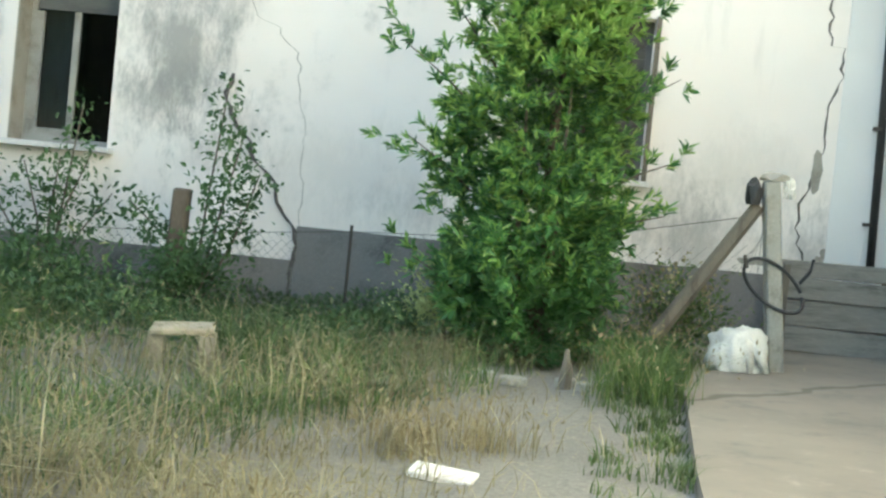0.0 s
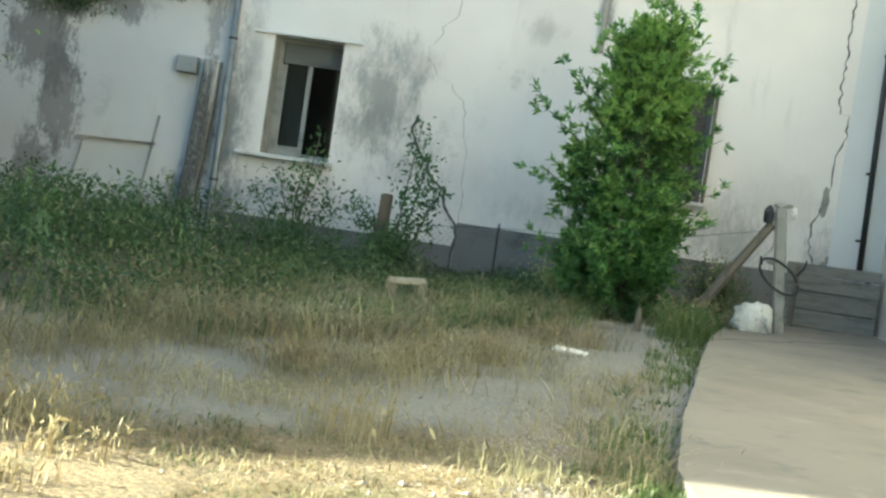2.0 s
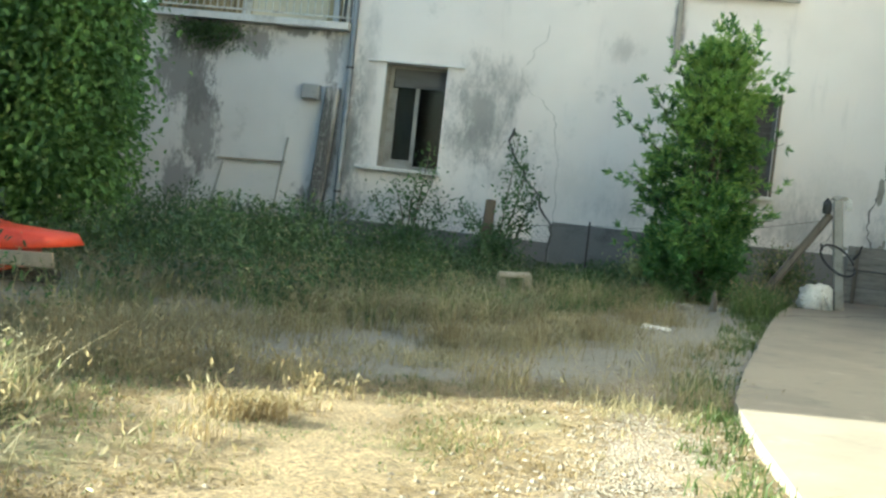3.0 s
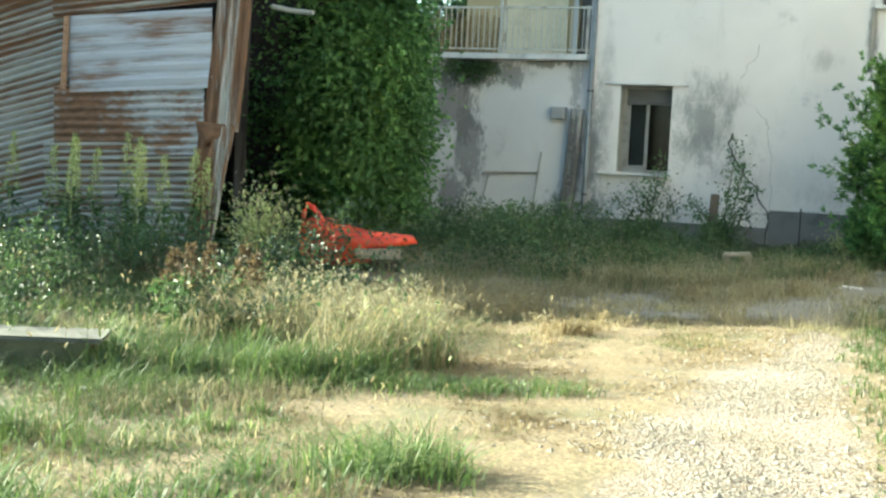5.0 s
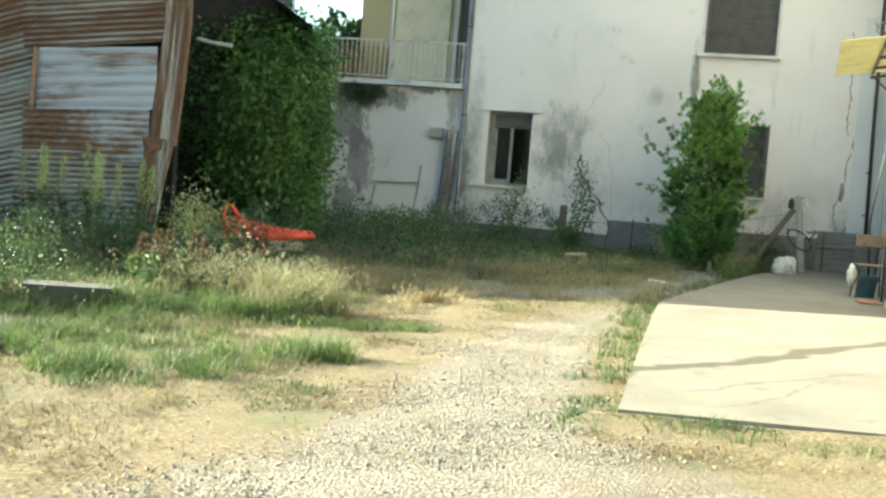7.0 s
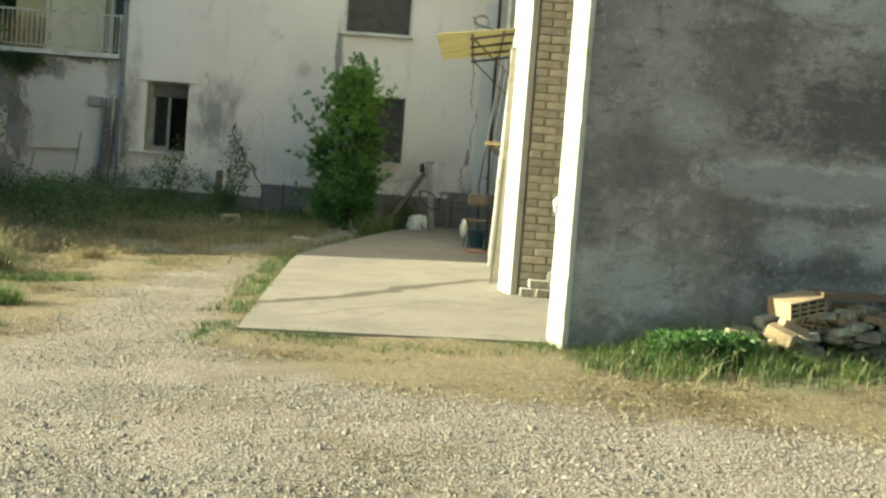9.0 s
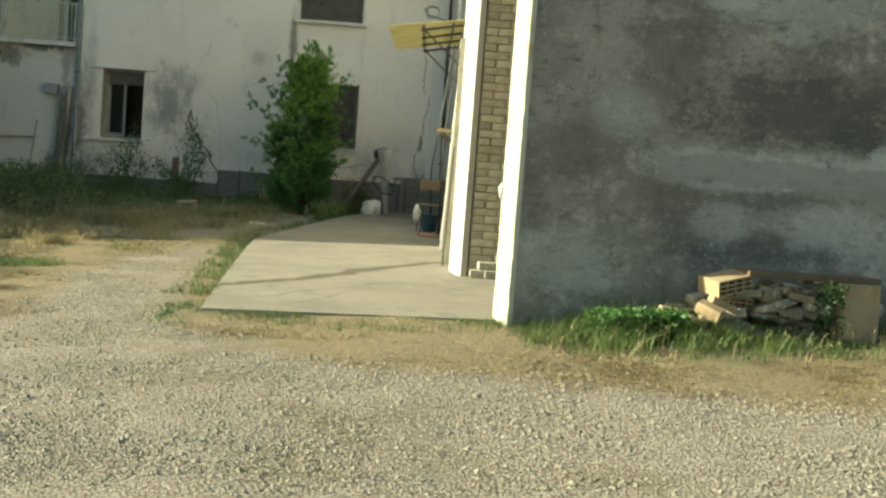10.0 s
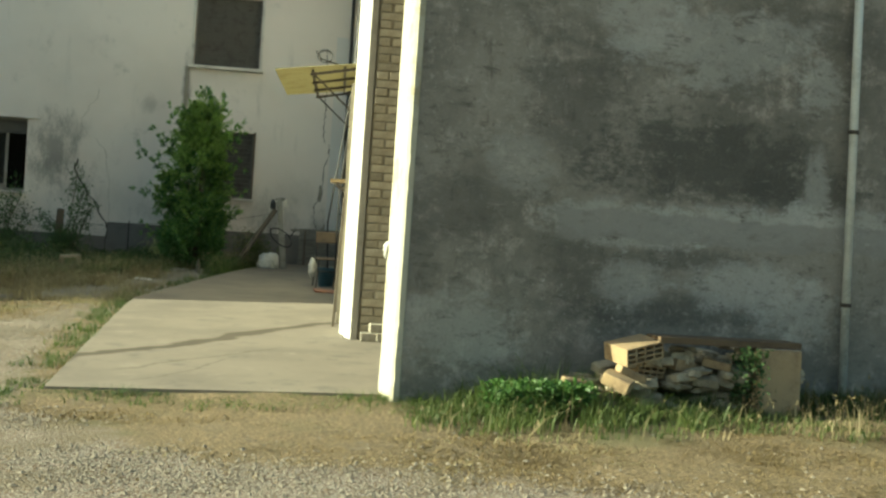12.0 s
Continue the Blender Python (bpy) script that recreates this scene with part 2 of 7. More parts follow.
def gable_material():
    """Dark cement render, blotched and worn, with a paler repaired band and lime patches."""
    m, n, l = nodes_of("gable_render")
    bs = n["Principled BSDF"]
    big = noise_node(n, l, 0.9, 6, 0.65, shift=(1.7, 0, 2.2))
    mid = noise_node(n, l, 4.5, 12, 0.80, shift=(5, 1, 2))
    rag = noise_node(n, l, 3.0, 14, 0.85, stretch=(0.75, 0.75, 1.3), shift=(9, 2, 4))
    smear = noise_node(n, l, 7.0, 10, 0.8, stretch=(0.6, 0.6, 1.6), shift=(2, 0, 7))
    runs = noise_node(n, l, 5.0, 8, 0.75, stretch=(1.5, 1.5, 0.45), shift=(3, 0, 8))
    fine = noise_node(n, l, 42, 8, 0.8)
    fleck = noise_node(n, l, 13, 10, 0.8, stretch=(1, 1, 0.7), shift=(6, 0, 1))
    c = mixc(n, l, ramp(n, l, big.outputs[0], 0.34, 0.66), (0.313, 0.283, 0.245), (0.179, 0.164, 0.140))
    c = mixc(n, l, ramp(n, l, mid.outputs[0], 0.50, 0.66), c, (0.420, 0.367, 0.321))
    c = mixc(n, l, ramp(n, l, runs.outputs[0], 0.44, 0.28), c, (0.134, 0.118, 0.103))
    tc = n.new("ShaderNodeTexCoord")
    for bx, bz, rx, rz, power, tone in GABLE_PATCHES:
        mp = n.new("ShaderNodeMapping")
        mp.inputs["Location"].default_value = (-bx / rx, 0, -bz / rz)
        mp.inputs["Scale"].default_value = (1 / rx, 0, 1 / rz)
        ln = n.new("ShaderNodeVectorMath")
        ln.operation = "LENGTH"
        l.new(tc.outputs["Object"], mp.inputs[0])
        l.new(mp.outputs[0], ln.inputs[0])
        add = n.new("ShaderNodeMath")
        add.operation = "MULTIPLY_ADD"
        add.inputs[1].default_value = 4.0
        l.new(rag.outputs[0], add.inputs[0])
        l.new(ln.outputs["Value"], add.inputs[2])
        r = n.new("ShaderNodeMapRange")
        r.interpolation_type = "SMOOTHSTEP"
        r.inputs["From Min"].default_value = 2.45
        r.inputs["From Max"].default_value = 3.0
        r.inputs["To Min"].default_value = power
        r.inputs["To Max"].default_value = 0.0
        l.new(add.outputs[0], r.inputs[0])
        c = mixc(n, l, r.outputs[0], c, tone)
    c = mixc(n, l, ramp(n, l, smear.outputs[0], 0.48, 0.32), c, (0.126, 0.113, 0.098))
    c = mixc(n, l, ramp(n, l, smear.outputs[0], 0.55, 0.75), c, (0.448, 0.401, 0.357))
    c = mixc(n, l, ramp(n, l, fleck.outputs[0], 0.44, 0.30), c, (0.134, 0.118, 0.102))
    c = mixc(n, l, ramp(n, l, fleck.outputs[0], 0.58, 0.78), c, (0.465, 0.407, 0.358))
    c = mixc(n, l, ramp(n, l, fine.outputs[0], 0.5, 0.8), c, (0.179, 0.160, 0.144))
    # A crisp band of newer render across the wall.
    sep = n.new("ShaderNodeSeparateXYZ")
    l.new(tc.outputs["Object"], sep.inputs[0])
    wave = noise_node(n, l, 2.4, 8, 0.7, shift=(4, 0, 2))
    high = n.new("ShaderNodeMath")
    high.operation = "MULTIPLY_ADD"
    high.inputs[1].default_value = 0.26
    l.new(wave.outputs[0], high.inputs[0])
    l.new(sep.outputs["Z"], high.inputs[2])
    off = n.new("ShaderNodeMath")
    off.operation = "SUBTRACT"
    off.inputs[1].default_value = BAND_Z + 0.13
    l.new(high.outputs[0], off.inputs[0])
    dist = n.new("ShaderNodeMath")
    dist.operation = "ABSOLUTE"
    l.new(off.outputs[0], dist.inputs[0])
    start = n.new("ShaderNodeMath")
    start.operation = "MULTIPLY_ADD"
    start.inputs[1].default_value = 0.5
    l.new(wave.outputs[0], start.inputs[0])
    l.new(sep.outputs["X"], start.inputs[2])
    band = n.new("ShaderNodeMath")
    band.operation = "MULTIPLY"
    l.new(ramp(n, l, dist.outputs[0], 0.115, 0.085), band.inputs[0])
    l.new(ramp(n, l, start.outputs[0], BAND_X + 0.2, BAND_X + 0.32), band.inputs[1])
    weak = n.new("ShaderNodeMath")
    weak.operation = "MULTIPLY"
    weak.inputs[1].default_value = 0.72
    l.new(band.outputs[0], weak.inputs[0])
    c = mixc(n, l, weak.outputs[0], c, (0.282, 0.264, 0.244))
    salt = noise_node(n, l, 26, 10, 0.85, shift=(1, 0, 3))
    where = noise_node(n, l, 0.8, 5, 0.6, shift=(8, 0, 1))
    both = n.new("ShaderNodeMath")
    both.operation = "MULTIPLY"
    l.new(ramp(n, l, salt.outputs[0], 0.54, 0.70), both.inputs[0])
    l.new(ramp(n, l, where.outputs[0], 0.44, 0.62), both.inputs[1])
    c = mixc(n, l, both.outputs[0], c, (0.563, 0.521, 0.482))
    l.new(c, bs.inputs["Base Color"])
    bs.inputs["Roughness"].default_value = 0.95
    bump(n, l, fine.outputs[0], 0.5, 0.012, bs)
    return m


PALE, DARK = (0.50, 0.485, 0.455), (0.075, 0.073, 0.065)
DARK_PATCHES = [(6.3, 1.88, 1.15, 0.38, 0.77, DARK), (7.0, 1.72, 0.6, 0.26, 0.68, DARK), (5.2, 2.2, 0.5, 0.6, 0.50, DARK), (4.45, 1.45, 0.45, 0.35, 0.45, DARK), (5.3, 0.95, 0.45, 0.5, 0.41, DARK), (7.5, 2.9, 0.8, 0.3, 0.45, DARK), (6.05, 0.80, 0.9, 0.17, 0.68, DARK), (6.2, 1.17, 0.7, 0.10, 0.54, DARK)]
PALE_PATCHES = [(6.4, 2.72, 0.95, 0.34, 0.47, PALE), (7.15, 2.55, 0.28, 0.28, 0.51, PALE), (5.64, 2.9, 0.35, 0.35, 0.43, PALE), (4.85, 1.72, 0.35, 0.3, 0.31, PALE), (5.7, 1.39, 0.85, 0.19, 0.58, PALE), (6.7, 1.42, 1.1, 0.19, 0.66, PALE), (7.6, 1.46, 0.9, 0.19, 0.62, PALE), (5.75, 0.97, 0.32, 0.22, 0.47, PALE), (6.62, 1.00, 0.55, 0.24, 0.58, PALE), (7.15, 0.78, 0.45, 0.28, 0.47, PALE), (4.5, 0.58, 0.55, 0.34, 0.43, PALE), (7.16, 1.75, 0.14, 0.32, 0.55, PALE)]
GABLE_PATCHES = DARK_PATCHES + PALE_PATCHES
HOUSE_STAINS = [(-2.35, 2.15, 0.55, 0.75, 0.75), (-4.25, 1.6, 0.22, 1.2, 0.95), (-4.3, 0.5, 0.45, 0.6, 0.85), (-3.3, 0.75, 1.0, 0.35, 0.35), (0.5, 0.95, 1.2, 0.3, 0.3), (-0.4, 3.2, 0.25, 0.2, 0.4), (-2.5, 1.7, 0.5, 0.4, 0.5), (2.3, 0.9, 0.5, 0.45, 0.5),
    (3.2, 0.85, 0.25, 0.5, 0.55), (-4.05, 2.3, 0.18, 1.6, 0.45), (2.6, 1.5, 0.8, 0.5, 0.16), (-0.6, 1.2, 1.6, 0.5, 0.16), (-2.0, 2.6, 0.35, 0.35, 0.35), (1.9, 1.1, 0.5, 0.5, 0.3), (0.27, 3.6, 0.10, 0.65, 0.9), (-1.9, 1.35, 0.5, 0.4, 0.35)]
FACADE_STAINS = [(3.8, 0.4, 9.0, 0.35, 0.6), (3.8, 1.2, 9.0, 0.12, 0.35), (3.8, 3.0, 9.0, 0.25, 0.45)]
ANNEX_STAINS = [(-6.7, 2.95, 1.0, 0.55, 0.85), (-6.95, 2.3, 0.75, 0.9, 0.80), (-6.62, 1.5, 0.42, 1.1, 0.72), (-6.85, 0.7, 0.40, 0.8, 0.72), (-5.85, 2.85, 0.45, 0.35, 0.75), (-5.2, 3.12, 0.6, 0.16, 0.85), (-7.9, 2.4, 0.6, 0.9, 0.7),
    (-4.55, 1.3, 0.16, 1.4, 0.9), (-4.75, 0.5, 0.5, 0.75, 0.75), (-5.3, 0.25, 0.7, 0.4, 0.6), (-6.2, 0.2, 1.8, 0.35, 0.6), (-4.62, 2.75, 0.22, 0.5, 0.55)]
STAINS = {"house_plaster": HOUSE_STAINS, "facade_plaster": FACADE_STAINS, "annex_plaster": ANNEX_STAINS}
M_HOUSE = stucco("house_plaster", (0.772, 0.715, 0.664), (0.20, 0.20, 0.19))
M_FACADE = stucco("facade_plaster", (0.60, 0.57, 0.50), (0.22, 0.20, 0.17))
M_ANNEX = stucco("annex_plaster", (0.66, 0.63, 0.60), (0.17, 0.16, 0.15))
M_WHITE = stucco("white_paint", (0.57, 0.56, 0.52), (0.30, 0.28, 0.23))
M_LIME = stucco("limewash", (0.66, 0.655, 0.64), (0.42, 0.40, 0.37))
M_YELLOW = stucco("ochre_plaster", (0.50, 0.40, 0.22), (0.35, 0.30, 0.2))
M_BUTTRESS = surface("stained_buttress", (0.40, 0.385, 0.36), (0.07, 0.066, 0.06), None, 1.6, 40, stretch=(2.5, 2.5, 0.4), spots=(0.42, 0.55))
M_PLINTH = surface("plinth_cement", (0.175, 0.167, 0.157), (0.095, 0.09, 0.084), (0.23, 0.22, 0.205), 2.2, 40)
M_GABLE = gable_material()
M_GROUND = ground_material()
M_SLAB = slab_material()
M_PILLAR = surface("chipped_cream_paint", (0.45, 0.43, 0.345), (0.31, 0.275, 0.18), (0.49, 0.47, 0.39), 2.6, 55, spots=(0.48, 0.64))
M_FRAME = surface("window_frame_wood", (0.29, 0.28, 0.255), (0.17, 0.16, 0.14), None, 4, 70, 0.7)
M_DARKFRAME = surface("dark_shutter", (0.11, 0.105, 0.10), (0.06, 0.055, 0.05), None, 5, 60, 0.6)
M_SILL = surface("sill_stone", (0.62, 0.60, 0.56), (0.4, 0.38, 0.35), None, 3, 50)
# Near-black colour puts the gloom of the unlit room into its surfaces.
M_INSIDE = surface("room_gloom", (0.045, 0.043, 0.040), (0.03, 0.028, 0.026), (0.06, 0.058, 0.052), 1, 20)
M_GLASS = glass_dark("pane_glass")
# Grey tone of the left pane's reflection, given to a sheet behind it.
M_PANE_TONE = surface("pane_reflection", (0.115, 0.11, 0.098), (0.06, 0.058, 0.05), None, 5, 80, stretch=(4, 1, 0.4))
M_BLIND = surface("roller_blind", (0.125, 0.125, 0.12), (0.08, 0.08, 0.077), None, 4, 60, stretch=(0.5, 1, 3))
M_PIPE = surface("downpipe_metal", (0.24, 0.24, 0.23), (0.12, 0.115, 0.10), None, 3, 40, 0.5, 0.5)
M_PALEPIPE = surface("zinc_pipe", (0.60, 0.63, 0.63), (0.42, 0.45, 0.45), None, 3, 40, 0.5, 0.15)
M_BLACK = surface("black_plastic", (0.025, 0.025, 0.026), (0.015, 0.015, 0.015), None, 5, 60, 0.5)
M_CRACK = surface("crack_shadowed", (0.10, 0.09, 0.08), (0.05, 0.045, 0.04), None, 9, 70)
M_RENDER = surface("bare_render", (0.30, 0.28, 0.24), (0.2, 0.18, 0.15), None, 4, 60)
M_TILE = surface("roof_tile", (0.36, 0.17, 0.10), (0.22, 0.11, 0.08), None, 3, 40, per_object=0.15)
M_ROOFDARK = surface("dark_roof_board", (0.06, 0.05, 0.042), (0.03, 0.026, 0.022), None, 3, 40)
M_BRICK = surface("buff_brick", (0.36, 0.318, 0.24), (0.24, 0.208, 0.155), (0.43, 0.387, 0.30), 7, 50, per_object=0.2)
M_MORTAR = surface("mortar", (0.25, 0.218, 0.163), (0.12, 0.104, 0.078), None, 6, 70)
M_BLOCK = surface("clay_block", (0.36, 0.262, 0.15), (0.21, 0.145, 0.088), (0.39, 0.29, 0.18), 5, 60, per_object=0.12)
M_STONE = surface("rubble_stone", (0.37, 0.315, 0.23), (0.19, 0.16, 0.115), None, 6, 60, per_object=0.25)
M_OLIVESTONE = surface("olive_stone", (0.14, 0.13, 0.075), (0.07, 0.066, 0.04), None, 5, 60)
M_RIMSTONE = surface("rim_stone", (0.115, 0.11, 0.09), (0.06, 0.057, 0.047), None, 6, 60)
M_CONC = surface("post_concrete", (0.29, 0.28, 0.25), (0.17, 0.162, 0.14), None, 5, 60)
M_BOARD = surface("grey_board", (0.20, 0.19, 0.17), (0.10, 0.095, 0.083), (0.27, 0.255, 0.23), 5, 40, stretch=(0.4, 1, 3), per_object=0.12)
M_OLDWOOD = surface("old_wood", (0.145, 0.125, 0.098), (0.075, 0.064, 0.05), None, 4, 50, stretch=(3, 3, 0.5))
M_PLANK = surface("brown_plank", (0.135, 0.092, 0.055), (0.066, 0.044, 0.028), None, 4, 50, stretch=(0.5, 3, 3))
M_CHAIR = surface("chair_wood", (0.105, 0.074, 0.046), (0.062, 0.043, 0.028), None, 5, 50, 0.6)
M_PALEBLOCK = surface("pale_block", (0.335, 0.312, 0.255), (0.205, 0.182, 0.142), None, 6, 60, per_object=0.12)
M_SHUTTER = surface("tan_shutter", (0.35, 0.32, 0.255), (0.22, 0.195, 0.15), None, 4, 50, 0.7)
M_TANWOOD = surface("tan_wood", (0.277, 0.205, 0.119), (0.185, 0.132, 0.079), None, 4, 50)
M_SACK = surface("woven_sack", (0.62, 0.60, 0.54), (0.42, 0.4, 0.35), None, 7, 160)
M_RUST = rusty("rust_sheet", amount=0.74)
M_ZINC = rusty("zinc_sheet", amount=0.46)
M_ZINCBLUE = rusty("pale_zinc_sheet", (0.62, 0.64, 0.69), amount=0.40, stretch=(0.5, 0.5, 3.5), wet=(0.35, 0.35, 12.0))
M_RUSTRUN = rusty("streaked_rust_sheet", amount=0.70, stretch=(4.0, 4.0, 0.25), wet=(9.0, 9.0, 0.5), groove=False)
M_RUSTMIX = rusty("half_rusted_sheet", (0.60, 0.60, 0.60), amount=0.58, stretch=(0.9, 0.9, 1.3), wet=(1.2, 1.2, 3.0))
M_RED = surface("red_paint", (0.62, 0.055, 0.02), (0.42, 0.04, 0.02), (0.68, 0.09, 0.03), 3, 60, 0.45)
M_CREAM = surface("faded_panel", (0.413, 0.315, 0.210), (0.300, 0.225, 0.150), None, 4, 60)
# Pale wall with warm sunlight mixed into its base colour.
M_SUNWARM = surface("sunwarm_limewash", (0.72, 0.62, 0.42), (0.55, 0.46, 0.30), None, 2, 40)
M_REED = surface("brown_reed", (0.27, 0.185, 0.085), (0.12, 0.08, 0.04), (0.42, 0.32, 0.17), 9, 60, island=0.5)
M_CANOPY = surface("yellow_sheet", (0.35, 0.32, 0.185), (0.25, 0.225, 0.12), (0.41, 0.385, 0.25), 3, 40, 0.5)
M_IRON = surface("dark_iron", (0.06, 0.05, 0.042), (0.03, 0.027, 0.024), None, 8, 60, 0.6, 0.3)
M_RAIL = surface("rail_paint", (0.60, 0.56, 0.46), (0.26, 0.20, 0.14), None, 5, 60, 0.55)
M_BLUE = surface("blue_bucket", (0.05, 0.12, 0.17), (0.03, 0.08, 0.12), None, 6, 60, 0.45)
M_BAG = surface("white_bag", (0.546, 0.546, 0.532), (0.420, 0.420, 0.406), None, 6, 60, 0.5)
M_GREY = surface("meter_box_grey", (0.30, 0.30, 0.29), (0.2, 0.2, 0.19), None, 6, 60, 0.6)
M_GREEN = surface("green_handle", (0.055, 0.10, 0.065), (0.035, 0.06, 0.04), None, 6, 60, 0.5)
M_BARK = surface("bark", (0.12, 0.095, 0.07), (0.06, 0.05, 0.04), None, 8, 60, stretch=(1, 1, 0.3))
L_LAUREL = leafy("laurel_leaf", (0.065, 0.160, 0.050), (0.148, 0.313, 0.088), (0.284, 0.473, 0.130), 0.3, 0.42)
# Pale leaf colour for young tips and for light on the upper crown.
L_YOUNG_LIT = leafy("young_lit_laurel_leaf", (0.20, 0.36, 0.085), (0.36, 0.52, 0.14), (0.52, 0.62, 0.24), 0.45, 0.45)
L_ROSE = leafy("rose_leaf", (0.06, 0.12, 0.04), (0.13, 0.22, 0.08))
L_IVY = leafy("creeper_leaf", (0.085, 0.175, 0.045), (0.20, 0.35, 0.085), (0.33, 0.44, 0.14), 0.35, 0.6)
L_WEED = leafy("weed_leaf", (0.055, 0.105, 0.035), (0.125, 0.20, 0.068), (0.30, 0.30, 0.13))
L_DRY = leafy("dry_grass", (0.235, 0.208, 0.112), (0.420, 0.372, 0.220), (0.570, 0.510, 0.335), 0.4, 0.7)
L_GREEN = leafy("green_grass", (0.075, 0.125, 0.035), (0.18, 0.25, 0.075), (0.40, 0.38, 0.17), 0.4, 0.6)
L_SPIKE = leafy("spike_leaf", (0.36, 0.41, 0.15), (0.52, 0.55, 0.24), (0.62, 0.62, 0.32))
L_SEED = leafy("seed_grass", (0.270, 0.221, 0.117), (0.405, 0.347, 0.203), (0.540, 0.486, 0.324), 0.4, 0.7)
L_LITTER = leafy("straw_litter", (0.212, 0.156, 0.072), (0.339, 0.262, 0.135), (0.457, 0.381, 0.237), 0.3, 0.7)
L_LAWN = leafy("verge_grass", (0.064, 0.106, 0.027), (0.132, 0.183, 0.053), (0.264, 0.246, 0.102), 0.4, 0.6)
L_GABLE = leafy("gable_grass", (0.085, 0.130, 0.034), (0.165, 0.220, 0.066), (0.300, 0.290, 0.125), 0.4, 0.6)
L_BLOOM = leafy("cream_blossom", (0.36, 0.34, 0.20), (0.52, 0.49, 0.33), None, 0.3, 0.7)
L_DARKWEED = leafy("dark_weed_leaf", (0.030, 0.055, 0.022), (0.07, 0.115, 0.045), (0.15, 0.17, 0.08))
L_CLOVER = leafy("clover_leaf", (0.055, 0.13, 0.03), (0.12, 0.24, 0.06), (0.20, 0.32, 0.10))
L_RUSSET = leafy("russet_seed", (0.10, 0.072, 0.038), (0.17, 0.122, 0.062), (0.24, 0.18, 0.095), 0.3, 0.7)
L_FAR = leafy("far_leaf", (0.05, 0.09, 0.03), (0.10, 0.15, 0.05))

# ---------------------------------------------------------------- builders
def ground_z(x, y):
    """The yard rises gently towards the annex."""
    lo = -0.11
    s = 0.03 * (x - 1.7)
    k = 0.04
    return max(lo, s) if abs(s - lo) > k else lo + (s - lo + k) ** 2 / (4 * k)


def slab_z(x, y):
    return 0.06 + 0.03 * (x - 1.7)


def thing(name, label, category, group="", kind="", at=(0, 0, 0), turn=0.0):
    e = new(name)
    e.empty_display_size = 0.2
    e.matrix_world = pose(*at, 0, 0, turn)
    return tagged(e, label, category, group, kind)


def smooth(me, on=True):
    me.polygons.foreach_set("use_smooth", [on] * len(me.polygons))


def part(name, bm, material, parent=None, label="", soft=False):
    bmesh.ops.recalc_face_normals(bm, faces=bm.faces)
    me = bpy.data.meshes.new(name)
    bm.to_mesh(me)
    bm.free()
    if soft:
        smooth(me)
    me.materials.append(material)
    ob = new(name, me)
    if parent:
        ob.parent = parent
    if label:
        ob["label"] = label
    return ob


def raw(name, verts, faces, material, parent=None, label=""):
    me = bpy.data.meshes.new(name)
    me.from_pydata(verts, [], faces)
    me.materials.append(material)
    ob = new(name, me)
    if parent:
        ob.parent = parent
    if label:
        ob["label"] = label
    return ob


def box(bm, c, s, rot=None, bevel=0.0):
    m = Matrix.Translation(c)
    if rot is not None:
        m = m @ (rot if isinstance(rot, Matrix) else pose(0, 0, 0, *rot))
    m = m @ Matrix.Diagonal((*s, 1))
    made = bmesh.ops.create_cube(bm, size=1, matrix=m)
    if bevel:
        edges = list({e for v in made["verts"] for e in v.link_edges})
        bmesh.ops.bevel(bm, geom=edges, offset=bevel, segments=1, affect="EDGES")
    return bm


def B(c, s, rot=None, bevel=0.0):
    return box(bmesh.new(), c, s, rot, bevel)


def prism(bm, poly, z0, z1):
    """An upright prism on a plan polygon; z0 and z1 are numbers or functions of x, y."""
    f0 = z0 if callable(z0) else (lambda x, y: z0)
    f1 = z1 if callable(z1) else (lambda x, y: z1)
    lo = [bm.verts.new((x, y, f0(x, y))) for x, y in poly]
    hi = [bm.verts.new((x, y, f1(x, y))) for x, y in poly]
    bm.faces.new(lo[::-1])
    bm.faces.new(hi)
    for i in range(len(poly)):
        j = (i + 1) % len(poly)
        bm.faces.new((lo[i], lo[j], hi[j], hi[i]))
    return bm


def tube(bm, pts, r, seg=8):
    """A round bar along points; r is one radius or one for each point."""
    pts = [Vector(p) for p in pts]
    rs = [r] * len(pts) if isinstance(r, (int, float)) else r
    rings = []
    for i, p in enumerate(pts):
        d = (pts[min(i + 1, len(pts) - 1)] - pts[max(i - 1, 0)]).normalized()
        a = d.cross(Vector((0, 0, 1)) if abs(d.z) < 0.9 else Vector((1, 0, 0))).normalized()
        b = d.cross(a)
        rings.append([bm.verts.new(p + rs[i] * (math.cos(k * math.tau / seg) * a + math.sin(k * math.tau / seg) * b)) for k in range(seg)])
    for p, q in zip(rings, rings[1:]):
        for k in range(seg):
            bm.faces.new((p[k], p[(k + 1) % seg], q[(k + 1) % seg], q[k]))
    bm.faces.new(rings[0][::-1])
    bm.faces.new(rings[-1])
    return bm


def lathe(bm, profile, c=(0, 0, 0), seg=16):
    rings = []
    for r, z in profile:
        rings.append([bm.verts.new((c[0] + r * math.cos(k * math.tau / seg), c[1] + r * math.sin(k * math.tau / seg), c[2] + z)) for k in range(seg)])
    for p, q in zip(rings, rings[1:]):
        for k in range(seg):
            bm.faces.new((p[k], p[(k + 1) % seg], q[(k + 1) % seg], q[k]))
    bm.faces.new(rings[0][::-1])
    bm.faces.new(rings[-1])
    return bm


